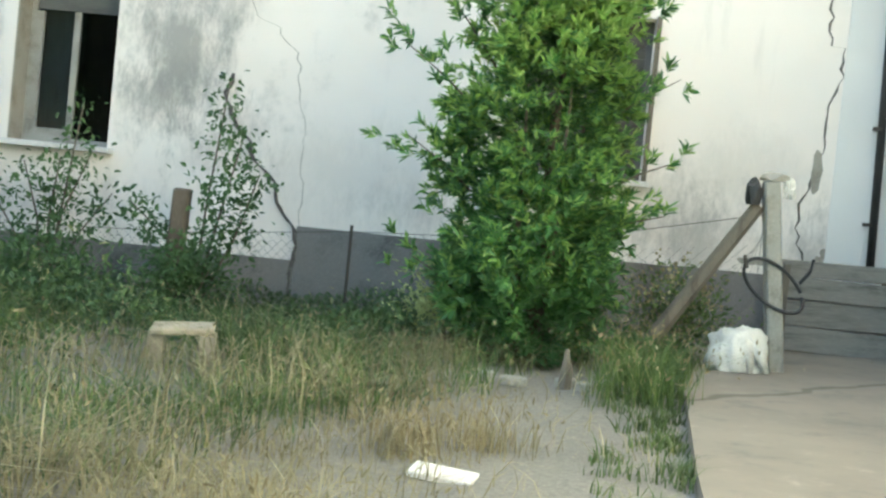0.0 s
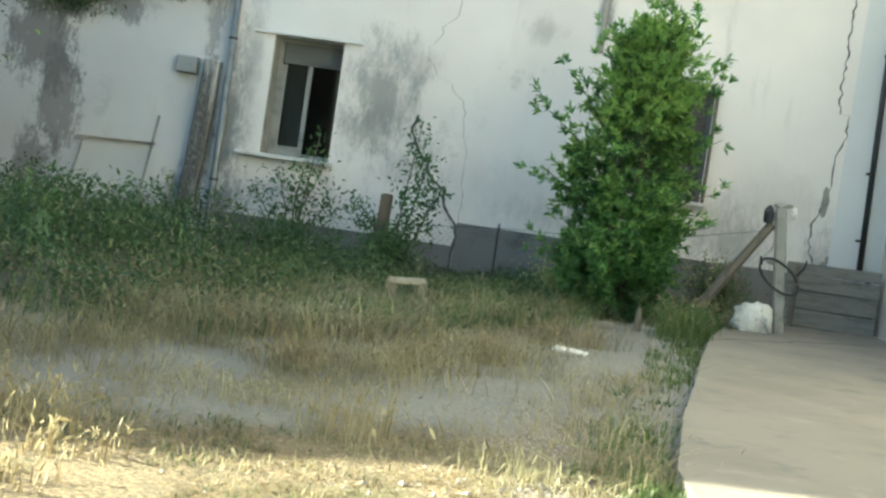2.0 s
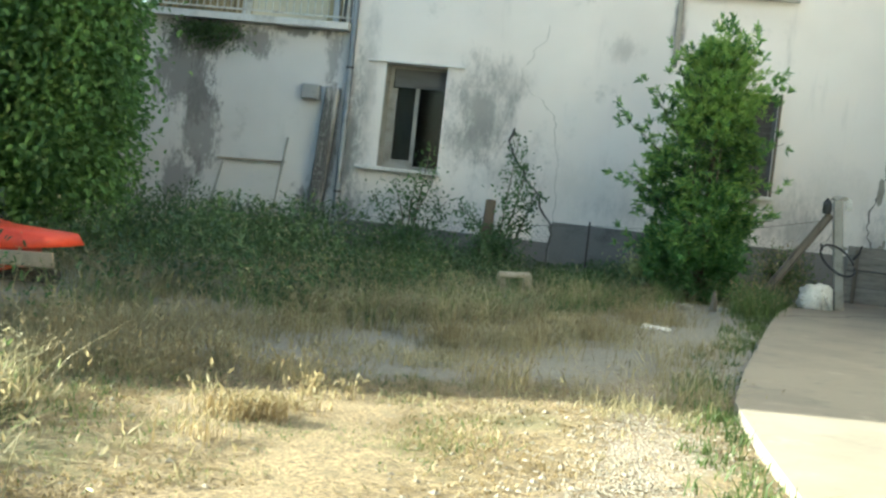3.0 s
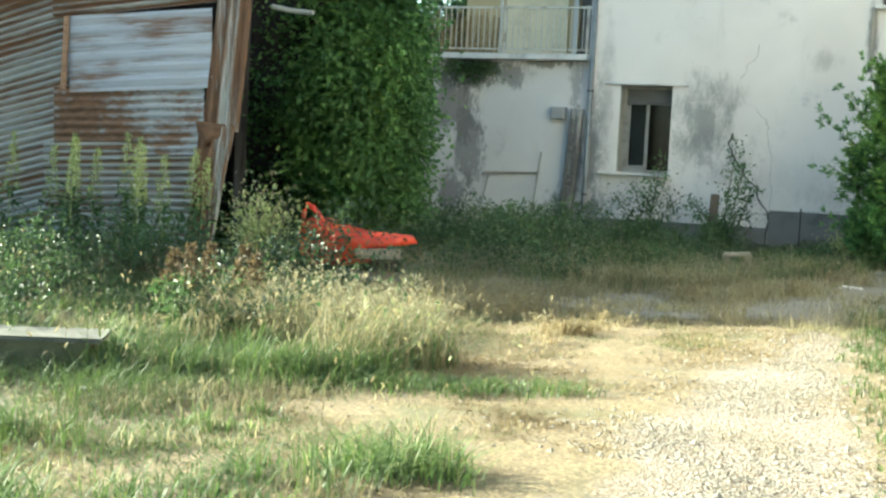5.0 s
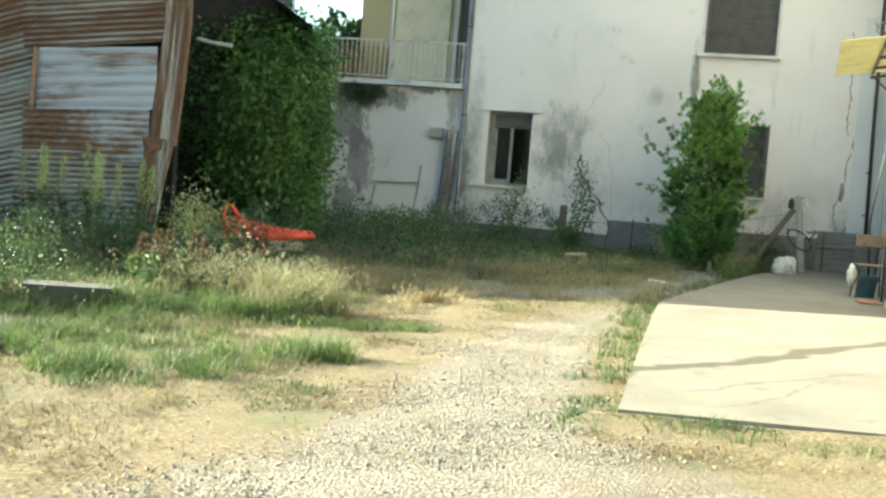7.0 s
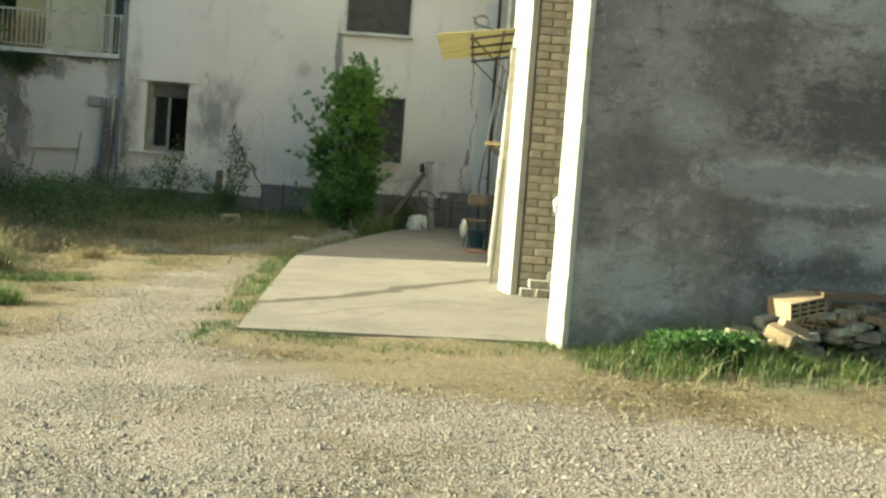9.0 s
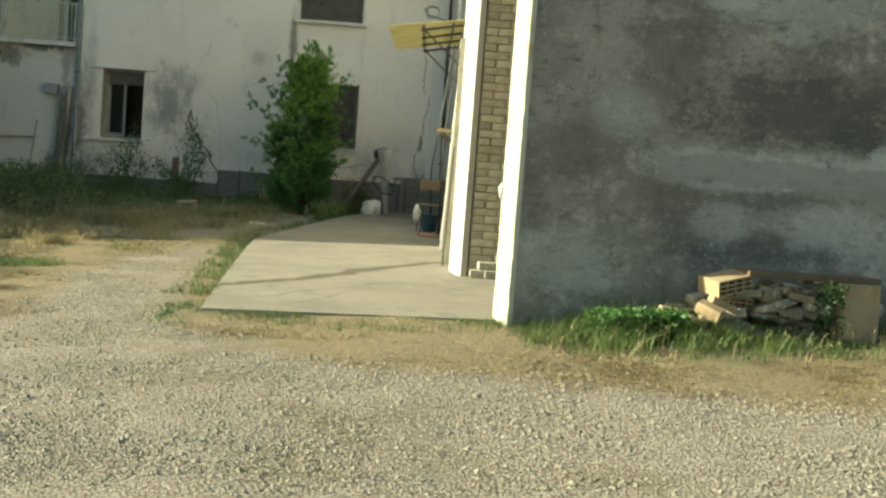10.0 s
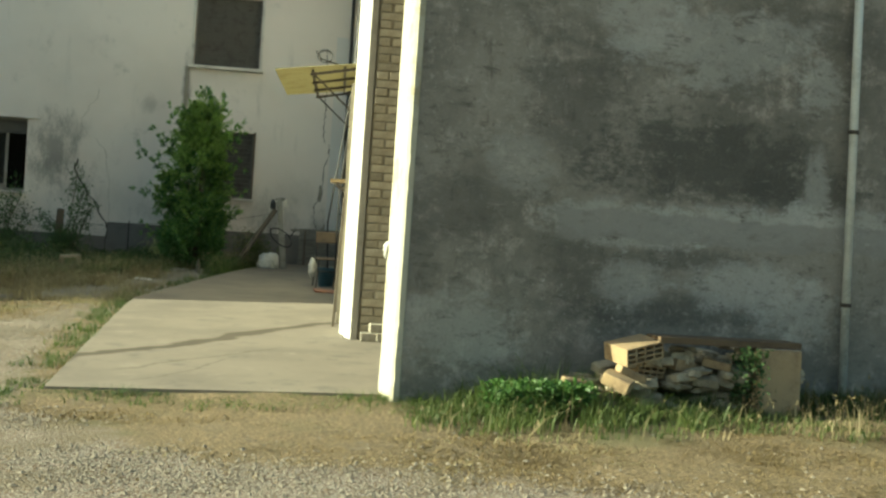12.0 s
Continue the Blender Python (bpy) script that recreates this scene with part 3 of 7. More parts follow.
def pierced(x0, x1, z0, z1, holes, y0, y1):
    """A wall in the x-z plane from y0 (front) to y1 with openings (x0, x1, z0, z1) right through it."""
    bm = bmesh.new()
    xs = sorted({x0, x1, *(v for h in holes for v in h[:2])})
    zs = sorted({z0, z1, *(v for h in holes for v in h[2:])})

    def solid(i, k):
        cx, cz = (xs[i] + xs[i + 1]) / 2, (zs[k] + zs[k + 1]) / 2
        return not any(h[0] < cx < h[1] and h[2] < cz < h[3] for h in holes)

    def quad(*p):
        bm.faces.new([bm.verts.new(v) for v in p])

    for i in range(len(xs) - 1):
        for k in range(len(zs) - 1):
            a, b, c, d = xs[i], xs[i + 1], zs[k], zs[k + 1]
            if not solid(i, k):
                continue
            quad((a, y0, c), (b, y0, c), (b, y0, d), (a, y0, d))
            quad((b, y1, c), (a, y1, c), (a, y1, d), (b, y1, d))
            if i == 0 or not solid(i - 1, k):
                quad((a, y1, c), (a, y0, c), (a, y0, d), (a, y1, d))
            if i == len(xs) - 2 or not solid(i + 1, k):
                quad((b, y0, c), (b, y1, c), (b, y1, d), (b, y0, d))
            if k == 0 or not solid(i, k - 1):
                quad((a, y1, c), (b, y1, c), (b, y0, c), (a, y0, c))
            if k == len(zs) - 2 or not solid(i, k + 1):
                quad((a, y0, d), (b, y0, d), (b, y1, d), (a, y1, d))
    bmesh.ops.remove_doubles(bm, verts=bm.verts, dist=1e-5)
    return bm


def corrugated(w, h, pitch, depth, along="x", wobble=0.0, seed=0, steps=4):
    """A corrugated sheet in its own x-z plane, ridges running along x or z, with thickness."""
    rnd = random.Random(seed)
    bm = bmesh.new()
    n = max(2, int((h if along == "x" else w) / pitch * steps))
    m = 8
    ph = [rnd.uniform(0, 6.28) for _ in range(3)]
    rows = []
    for i in range(n + 1):
        row = []
        for j in range(m + 1):
            a, b = i / n, j / m
            x, z = (b * w, a * h) if along == "x" else (a * w, b * h)
            s = (z if along == "x" else x) / pitch * math.tau
            y = depth * math.sin(s) + wobble * (math.sin(2.1 * x + ph[0]) * math.sin(1.7 * z + ph[1]))
            row.append(bm.verts.new((x, y, z)))
        rows.append(row)
    for p, q in zip(rows, rows[1:]):
        for j in range(m):
            bm.faces.new((p[j], p[j + 1], q[j + 1], q[j]))
    bmesh.ops.solidify(bm, geom=bm.faces[:], thickness=0.004)
    return bm


rng = np.random.default_rng(11)


def leaves(pos, out, size, ratio=0.36, droop=0.25, spread=0.7, fold=0.25):
    """Folded leaves of six corners: at pos, pointing roughly along out. Returns vertices and faces."""
    n = len(pos)
    d = out + rng.normal(0, spread, (n, 3))
    d[:, 2] -= droop * rng.random(n)
    d /= np.linalg.norm(d, axis=1, keepdims=True) + 1e-9
    up = rng.normal(0, 0.5, (n, 3)) + (0, 0, 1)
    a = np.cross(d, up)
    a /= np.linalg.norm(a, axis=1, keepdims=True) + 1e-9
    b = np.cross(a, d)
    L = (size * rng.uniform(0.65, 1.25, n))[:, None]
    W = L * ratio * 0.5
    base, tip = pos, pos + d * L
    m1, m2 = pos + d * L * 0.35, pos + d * L * 0.7
    lift = b * W * fold * 2
    v = np.stack([base, m1 + a * W + lift, m2 + a * W * 0.75 + lift, tip, m2 - a * W * 0.75 + lift, m1 - a * W + lift], 1)
    f = np.arange(n)[:, None, None] * 6 + np.array([[0, 1, 2, 3], [0, 3, 4, 5]])[None]
    return v.reshape(-1, 3), f.reshape(-1, 4)


def blades(xy, heights, width=0.006, lean=0.35, curl=0.4, base=None):
    """Grass blades: tapered, bent strips standing on the ground."""
    n = len(xy)
    z = np.array([ground_z(x, y) for x, y in xy]) if base is None else base
    root = np.column_stack([xy, z - 0.01])
    ang = rng.uniform(0, math.tau, n)
    dirv = np.column_stack([np.cos(ang), np.sin(ang), np.zeros(n)])
    side = np.column_stack([-np.sin(ang + rng.normal(0, 0.6, n)), np.cos(ang), np.zeros(n)])
    H = heights[:, None]
    ln = np.abs(rng.normal(0, lean, n))[:, None] * H
    cl = np.abs(rng.normal(0, curl, n))[:, None] * H
    up = np.array([0, 0, 1.0])
    p1 = root + up * H * 0.5 + dirv * ln * 0.4
    p2 = root + up * H * (1 - 0.25 * np.clip(cl / H, 0, 1)) + dirv * (ln + cl)
    w = (width * rng.uniform(0.6, 1.5, n))[:, None]
    v = np.stack([root - side * w, root + side * w, p1 + side * w * 0.8, p1 - side * w * 0.8, p2], 1)
    i = np.arange(n) * 5
    quads = np.column_stack([i, i + 1, i + 2, i + 3]).tolist()
    tris = np.column_stack([i + 3, i + 2, i + 4]).tolist()
    return v.reshape(-1, 3), quads + tris


def stuff(name, v, f, material, label, category):
    return tagged(raw(name, v.tolist(), f if isinstance(f, list) else f.tolist(), material), label, category, "", "stuff")


def scatter(n, x0, x1, y0, y1, keep):
    """Random places in a rectangle that pass keep(x, y) -> chance."""
    xy = np.column_stack([rng.uniform(x0, x1, n), rng.uniform(y0, y1, n)])
    c = np.array([keep(x, y) for x, y in xy])
    return xy[rng.random(n) < c]


def nz(x, y, s=1.0, o=0.0):
    return noise.noise((x * s + o, y * s - o, 0.37 + o))


# ---------------------------------------------------------------- ground
SLAB = [(1.77, -7.10), (1.52, -4.4), (1.20, -0.7), (1.11, 0.6), (1.22, 2.1), (1.38, 3.6), (1.53, 5.2), (1.80, 7.6), (2.03, 8.9), (2.3, 10.75), (3.92, 10.75), (3.80, 4), (3.74, -3.5), (5.6, -3.5), (5.6, -6.6), (4.05, -7.05)]


def slab_edge(y):
    pts = SLAB[:10]
    return float(np.interp(y, [p[1] for p in pts], [p[0] for p in pts]))


def gravel_mask(x, y):
    """1 on the gravel of the drive and of the turning place, 0 elsewhere."""
    left = float(np.interp(y, [-30, -14, -11.5, -10, -8.6, -6.4, -4.66, -2.5, -1.3, 0.2, 4, 9], [-3.0, -1.2, 0.0, 0.4, 0.52, 0.32, 0.13, 0.18, 0.36, 0.45, 0.2, 0.3]))
    if y > -8.2:
        right = float(np.interp(y, [-8.2, -7.6, -6.8, -6.1, -2.1, 1, 4, 7, 9], [2.3, 1.75, 1.5, 1.42, 0.93, 0.8, 0.8, 1.1, 1.2]))
        d = min(x - left, right - x)
        d -= max(0.0, y - 0.8) * 0.22
        if y > 7.6:
            d = min(d, 7.9 - y)
    else:
        front = float(np.interp(x, [1.5, 2.0, 2.6, 3.2, 4.4, 5.5, 9], [-7.2, -7.85, -8.7, -9.2, -9.35, -9.8, -10.2]))
        d = min(x - left, (front - y) * 0.8, 10.5 + 1.5 * nz(0.0, y, 0.5, 3) - x, y + 24 + 3 * nz(x, 0.0, 0.4, 8))
    return max(-1.0, min(1.0, 0.5 + d * 1.6 + 0.35 * nz(x, y, 1.1, 31)))


def straw_mask(x, y):
    if y > -7.4:
        d = min(x + 3.4 + 0.10 * (y + 4), 1.2 - y + 0.3 * x, 6.0 - y)
    else:
        d = min(x + 4.0 + 0.3 * (y + 7.4), 2.0)
    return max(-1.0, min(1.0, 0.5 + d * 0.7 + 0.5 * nz(x, y, 0.4, 13)))


def build_ground():
    def axis(a, b, step, far):
        fine = list(np.arange(a, b + 1e-6, step))
        out, g = [], 0.3
        while g < far:
            out.append(g)
            g *= 1.6
        out.append(far)
        return [a - v for v in out[::-1]] + fine + [b + v for v in out]

    xs, ys = axis(-10.0, 9.0, 0.14, 600.0), axis(-26.0, 11.2, 0.14, 600.0)
    verts, gr, st = [], [], []
    for y in ys:
        for x in xs:
            near = -12 < x < 11 and -28 < y < 13
            z = ground_z(x, y) if near else ground_z(max(-12, min(x, 11)), 0)
            if near:
                z += 0.02 * nz(x, y, 1.1) + 0.012 * nz(x, y, 4.0, 3)
                if 1.5 < x < 4.6 and y < -7.0:
                    z += 0.048 * max(0.0, 1 - max(0.0, -7.2 - y) / 0.5)
                if x > slab_edge(y) - 0.1 and y > -7.0 + 0.012 * (x - 1.7):
                    z = min(z, slab_z(x, y) - 0.06)
            verts.append((x, y, z))
            gr.append(gravel_mask(x, y))
            st.append(straw_mask(x, y))
    nx = len(xs)
    faces = [(j * nx + i, j * nx + i + 1, (j + 1) * nx + i + 1, (j + 1) * nx + i) for j in range(len(ys) - 1) for i in range(nx - 1)]
    ob = raw("ground", verts, faces, M_GROUND)
    smooth(ob.data)
    for key, vals in (("gravel", gr), ("straw", st)):
        at = ob.data.attributes.new(key, "FLOAT", "POINT")
        at.data.foreach_set("value", vals)
    tagged(ob, "farmyard ground of earth, straw litter and pale gravel", "ground", "", "structure")


build_ground()
bm = bmesh.new()
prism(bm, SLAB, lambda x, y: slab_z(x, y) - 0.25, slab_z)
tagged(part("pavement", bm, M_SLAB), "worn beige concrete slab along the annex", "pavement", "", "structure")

# ---------------------------------------------------------------- house
WALL_Y = 11.0
house = thing("house", "two-storey farmhouse with cracked, stained off-white plaster", "house", "", "")
W1 = (-3.80, -2.90, 1.22, 2.73)
W2 = (0.72, 1.73, 1.38, 2.76)
W3 = (0.38, 1.745, 4.09, 5.55)
part("wall", pierced(-4.40, 4.20, -0.4, 7.0, [W1, W2, W3], WALL_Y, WALL_Y + 0.45), M_HOUSE, house)
part("wall", B((-4.18, 15.2, 3.3), (0.44, 7.5, 7.4)), M_HOUSE, house)
part("wall", B((9.0, 15.2, 3.3), (0.44, 7.5, 7.4)), M_HOUSE, house)
part("wall", B((2.4, 19.1, 3.3), (13.6, 0.4, 7.4)), M_HOUSE, house)
part("wall", B((6.5, 11.22, 3.3), (4.56, 0.44, 7.4)), M_HOUSE, house)
# Floor and partitions carry the room's gloom in their near-black colour.
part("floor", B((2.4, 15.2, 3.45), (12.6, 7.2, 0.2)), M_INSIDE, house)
part("partition", B((-1.0, 13.2, 1.6), (6.0, 0.15, 3.4)), M_INSIDE, house, "inner wall coloured near black for the room's gloom")
part("partition", B((-3.94, 12.3, 1.6), (0.03, 1.65, 3.4)), M_INSIDE, house, "inner wall coloured near black for the room's gloom")
part("partition", B((-2.2, 12.3, 1.6), (0.1, 1.65, 3.4)), M_INSIDE, house, "inner wall coloured near black for the room's gloom")
part("partition", B((1.9, 13.0, 1.6), (0.15, 3.0, 3.4)), M_INSIDE, house, "inner wall coloured near black for the room's gloom")
bm = bmesh.new()
for a, b in (((-5.0, 10.4, 6.9), (9.6, 15.1, 9.0)), ((-5.0, 19.8, 6.9), (9.6, 15.1, 9.0))):
    q = [bm.verts.new(p) for p in ((a[0], a[1], a[2]), (b[0], a[1], a[2]), (b[0], b[1], b[2]), (a[0], b[1], b[2]))]
    bm.faces.new(q)
bmesh.ops.solidify(bm, geom=bm.faces[:], thickness=0.18)
part("roof", bm, M_TILE, house)
# Cement plinth in two heights, stepping at the long crack.
for x0, x1, top in ((-4.38, -1.17, 0.41), (-1.165, 0.9, 0.71), (0.9, 2.05, 0.69), (2.05, 3.94, 0.70)):
    part("plinth", B(((x0 + x1) / 2, WALL_Y - 0.012, top / 2 - 0.2), (x1 - x0, 0.03, top + 0.4)), M_PLINTH, house, "dark grey cement plinth")


def window(name, rect, shutters):
    x0, x1, z0, z1 = rect
    y = WALL_Y + (0.2 if shutters else 0.33)
    w = new(name)
    w.parent = house
    fr = bmesh.new()
    t = 0.055
    for cx in (x0 + t / 2, x1 - t / 2):
        box(fr, (cx, y, (z0 + z1) / 2), (t, 0.07, z1 - z0))
    for cz in (z0 + t / 2, z1 - t / 2):
        box(fr, ((x0 + x1) / 2, y, cz), (x1 - x0 - 2 * t, 0.07, t))
    part("frame", fr, M_DARKFRAME if shutters else M_FRAME, w)
    if shutters:
        n = 14
        for k in range(n):
            cz = z0 + t + (k + 0.5) * (z1 - z0 - 2 * t) / n
            part("slat", B(((x0 + x1) / 2, y, cz), (x1 - x0 - 2 * t, 0.012, (z1 - z0) / n * 1.05), (25, 0, 0)), M_DARKFRAME, w)
    else:
        mid = (x0 + x1) / 2 - 0.02
        part("mullion", B((mid, y, (z0 + z1) / 2), (0.055, 0.06, z1 - z0 - 2 * t)), M_FRAME, w)
        part("reveal", B((x0 + 0.006, WALL_Y + 0.15, (z0 + z1) / 2), (0.012, 0.28, z1 - z0 - 0.02)), M_RENDER, w, "grey plastered window reveal")
        part("sash_stile", B((x0 + t + 0.035, y - 0.015, (z0 + z1) / 2 - 0.14), (0.07, 0.05, z1 - z0 - 2 * t - 0.28)), M_FRAME, w)
        part("sash_rail", B(((x0 + t + 0.07 + mid - 0.028) / 2, y - 0.015, z0 + t + 0.04), (mid - 0.098 - x0 - t, 0.05, 0.08)), M_FRAME, w)
        # Added sheet: its grey stands for what the left pane reflects.
        part("reflection_sheet", B(((x0 + t + mid) / 2, y + 0.10, (z0 + z1) / 2), (mid - x0 - t, 0.012, z1 - z0 - 0.2)), M_PANE_TONE, w, "dim grey sheet added behind the glass for its reflection")
        part("blind", B(((x0 + x1) / 2 + 0.01, y - 0.045, z1 - t - 0.13), (x1 - x0 - 2 * t - 0.03, 0.02, 0.27)), M_BLIND, w, "grey roller blind lowered a little")
        part("pane", B(((x0 + t + mid - 0.025) / 2, y, (z0 + z1) / 2), (mid - 0.025 - x0 - t, 0.006, z1 - z0 - 2 * t)), M_GLASS, w)
        part("pane", B(((x1 - t + mid + 0.025) / 2, y, (z0 + z1) / 2), (x1 - t - mid - 0.025, 0.006, z1 - z0 - 2 * t)), M_GLASS, w)
    return w


w1 = window("window", W1, False)
part("sill", B((-3.47, WALL_Y - 0.04, 1.195), (1.26, 0.18, 0.05), None, 0.006), M_SILL, w1, "pale stone sill")
part("lintel", B((-3.36, WALL_Y - 0.02, 2.745), (1.42, 0.06, 0.03), None, 0.005), M_SILL, w1)
w2 = window("window", W2, True)
part("sill", B((1.22, WALL_Y - 0.03, 1.355), (1.14, 0.16, 0.05), None, 0.006), M_SILL, w2)
for cx in (W2[0] - 0.02, W2[1] + 0.022):
    part("jamb", B((cx, WALL_Y - 0.012, 2.07), (0.04, 0.05, 1.42)), M_OLDWOOD, w2, "weathered wooden jamb")
w3 = window("window", W3, True)
part("sill", B((1.06, WALL_Y - 0.05, 4.06), (1.55, 0.2, 0.06), None, 0.006), M_SILL, w3)
for cx in (W3[0] - 0.025, W3[1] + 0.028):
    part("jamb", B((cx, WALL_Y - 0.008, 4.82), (0.05, 0.03, 1.46)), M_SILL, w3, "pale plaster window surround")


def crack(points, width, y=WALL_Y - 0.003, seed=1, fill=None):
    """A jagged open crack with a dark bottom, as a thin band on the wall."""
    rnd = random.Random(seed)
    fine = []
    for (x0, z0), (x1, z1) in zip(points, points[1:]):
        k = max(2, int(math.hypot(x1 - x0, z1 - z0) / 0.06))
        fine += [(x0 + (x1 - x0) * i / k + rnd.uniform(-0.022, 0.022), z0 + (z1 - z0) * i / k) for i in range(k)]
    fine.append(points[-1])
    bm = bmesh.new()
    rows = []
    for x, z in fine:
        w = width * rnd.uniform(0.35, 1.4) / 2
        rows.append([bm.verts.new((x + dx, yy, z)) for yy in (y, y + 0.02) for dx in (-w, w)])
    for p, q in zip(rows, rows[1:]):
        for a, b in ((0, 1), (1, 3), (3, 2), (2, 0)):
            bm.faces.new((p[a], p[b], q[b], q[a]))
    part("crack", bm, fill or M_CRACK, house, "open plaster crack")


crack([(-1.86, 1.97), (-1.88, 1.8), (-1.84, 1.62), (-1.72, 1.46), (-1.64, 1.40), (-1.60, 1.25), (-1.50, 1.16), (-1.40, 1.05), (-1.36, 0.90), (-1.24, 0.76), (-1.17, 0.66), (-1.18, 0.1)], 0.030, WALL_Y - 0.031, 2)
crack([(-1.50, 3.45), (-1.52, 3.25), (-1.68, 3.08), (-1.70, 2.95), (-1.84, 2.82), (-1.82, 2.66), (-1.72, 2.60), (-1.70, 2.48), (-1.48, 2.40), (-1.42, 2.28), (-1.29, 2.20), (-1.27, 2.02)], 0.008, seed=3, fill=M_RENDER)
crack([(-1.27, 2.02), (-1.18, 1.5), (-1.15, 0.72)], 0.006, seed=4, fill=M_RENDER)
crack([(3.12, 4.6), (3.18, 3.9), (3.178, 3.03), (3.183, 2.67), (3.297, 2.66), (3.313, 2.42), (3.231, 2.22), (3.243, 1.84), (3.15, 1.5), (3.077, 1.32), (3.08, 1.05), (3.151, 0.85)], 0.018, seed=5)
# Plaster that has fallen off beside the crack.
for k, (cx, cz, w, h) in enumerate(((3.19, 1.62, 0.10, 0.42), (3.36, 0.92, 0.16, 0.16), (3.28, 0.85, 0.1, 0.12), (2.75, 0.80, 0.3, 0.08))):
    rnd = random.Random(k)
    bm = bmesh.new()
    pts = [(cx + w * 0.5 * math.cos(a) * rnd.uniform(0.6, 1.1), cz + h * 0.5 * math.sin(a) * rnd.uniform(0.6, 1.1)) for a in np.linspace(0, math.tau, 14)[:-1]]
    lo = [bm.verts.new((x, WALL_Y - 0.004, z)) for x, z in pts]
    hi = [bm.verts.new((x, WALL_Y + 0.01, z)) for x, z in pts]
    bm.faces.new(lo)
    for i in range(len(pts)):
        bm.faces.new((lo[i], lo[i - 1], hi[i - 1], hi[i]))
    part("bare_patch", bm, M_RENDER, house, "bare render where plaster fell off")
# White limed strip at the inner corner.
part("limed_strip", B((3.63, WALL_Y - 0.007, 2.8), (0.60, 0.016, 4.2)), M_LIME, house, "whitewashed strip of wall")


def downpipe(name, pts, r, material, label, hooks):
    d = thing(name, label, "downpipe")
    part("pipe", tube(bmesh.new(), pts, r, 10), material, d, "", True)
    for x, y, z in hooks:
        part("bracket", tube(bmesh.new(), [(x, y, z - 0.015), (x, y, z + 0.015)], r * 1.25, 10), M_IRON, d)
    return d


downpipe("downpipe", [(-4.32, 10.92, 6.8), (-4.32, 10.92, 0.25), (-4.32, 10.86, 0.1)], 0.045, M_PIPE, "grey metal downpipe at the house corner", [(-4.32, 10.92, z) for z in (0.8, 2.6, 4.4)])
downpipe("drain_pipe", [(3.62, 10.9, 6.5), (3.64, 10.9, 3.0), (3.69, 10.9, 0.72)], 0.035, M_BLACK, "black plastic drain pipe on the wall corner", [(3.63, 10.9, z) for z in (1.2, 2.0, 3.4)])
part("pipe_stub", B((0.27, WALL_Y - 0.025, 3.55), (0.07, 0.05, 1.06), None, 0.01), M_RENDER, house, "stained vertical duct below the upper window")

# ---------------------------------------------------------------- lower block with terrace
annex = thing("terrace_block", "low stained plaster block carrying an open terrace", "house")
part("wall", pierced(-9.6, -4.42, -0.4, 3.12, [], WALL_Y + 0.06, WALL_Y + 0.4), M_ANNEX, annex)
part("wall", B((-9.45, 13.5, 1.36), (0.3, 4.3, 3.52)), M_ANNEX, annex)
part("terrace_floor", B((-7.0, 13.3, 3.18), (5.2, 4.9, 0.10)), M_SILL, annex, "stone-edged terrace floor")
part("buttress", B((-4.63, 11.0, 0.95), (0.20, 0.24, 2.7), (0, 3.5, 0), 0.02), M_BUTTRESS, annex, "leaning plaster buttress, stained dark")
part("ledge", B((-5.72, WALL_Y + 0.03, 1.12), (1.05, 0.06, 0.025), (0, -2, 0)), M_STONE, annex, "thin ledge")
upper = pierced(-7.45, -4.42, 3.24, 6.6, [(-5.15, -4.62, 3.26, 5.3)], 12.9, 13.2)
part("upper_wall", upper, M_YELLOW, annex, "ochre plaster wall of the terrace")
part("upper_wall", B((-7.3, 15.0, 4.9), (0.3, 3.6, 3.4)), M_YELLOW, annex)
part("terrace_door", B((-4.89, 13.05, 4.27), (0.53, 0.06, 2.04)), M_DARKFRAME, annex, "dark closed terrace door")
part("door_frame", B((-5.2, 12.87, 4.3), (0.09, 0.08, 2.1)), M_WHITE, annex, "white door frame")
# The panel lies in shade; its yellow tint supplies the sunlit look.
part("sunwarm_panel", B((-5.98, 12.86, 4.35), (1.25, 0.04, 2.2)), M_SUNWARM, annex, "pale wall panel with the sun's warmth in its colour")
bm = bmesh.new()
rnd = random.Random(17)
for k in range(46):
    x = -7.5 + k * 0.029 + rnd.uniform(-0.006, 0.006)
    tube(bm, [(x, 11.24 + rnd.uniform(-0.02, 0.02), 3.24), (x + rnd.uniform(-0.03, 0.03), 11.24 + rnd.uniform(-0.02, 0.02), 3.24 + rnd.uniform(0.55, 0.82))], 0.011, 4)
part("reed_screen", bm, M_REED, annex, "ragged brown reed screen behind the railing")
part("pole", tube(bmesh.new(), [(-6.16, 11.3, 3.2), (-6.16, 11.3, 6.6)], 0.03, 8), M_WHITE, annex, "white terrace pole")
part("roof", B((-6.0, 14.2, 6.7), (3.6, 4.2, 0.15), (8, 0, 0)), M_TILE, annex)
railing = thing("railing", "pale painted metal terrace railing with upright bars", "railing")
part("top_rail", B((-6.02, 11.06, 4.06), (3.2, 0.04, 0.035)), M_RAIL, railing)
part("bottom_rail", B((-6.02, 11.06, 3.32), (3.2, 0.03, 0.025)), M_RAIL, railing)
bar_mesh = None
for k in range(30):
    x = -7.58 + k * 0.108
    if bar_mesh is None:
        first = part("bar", B((0, 0, 0), (0.014, 0.014, 0.74)), M_RAIL, railing)
        bar_mesh = first.data
        first.location = (x, 11.06, 3.69)
    else:
        o = new("bar", bar_mesh)
        o.parent = railing
        o.location = (x, 11.06, 3.69)
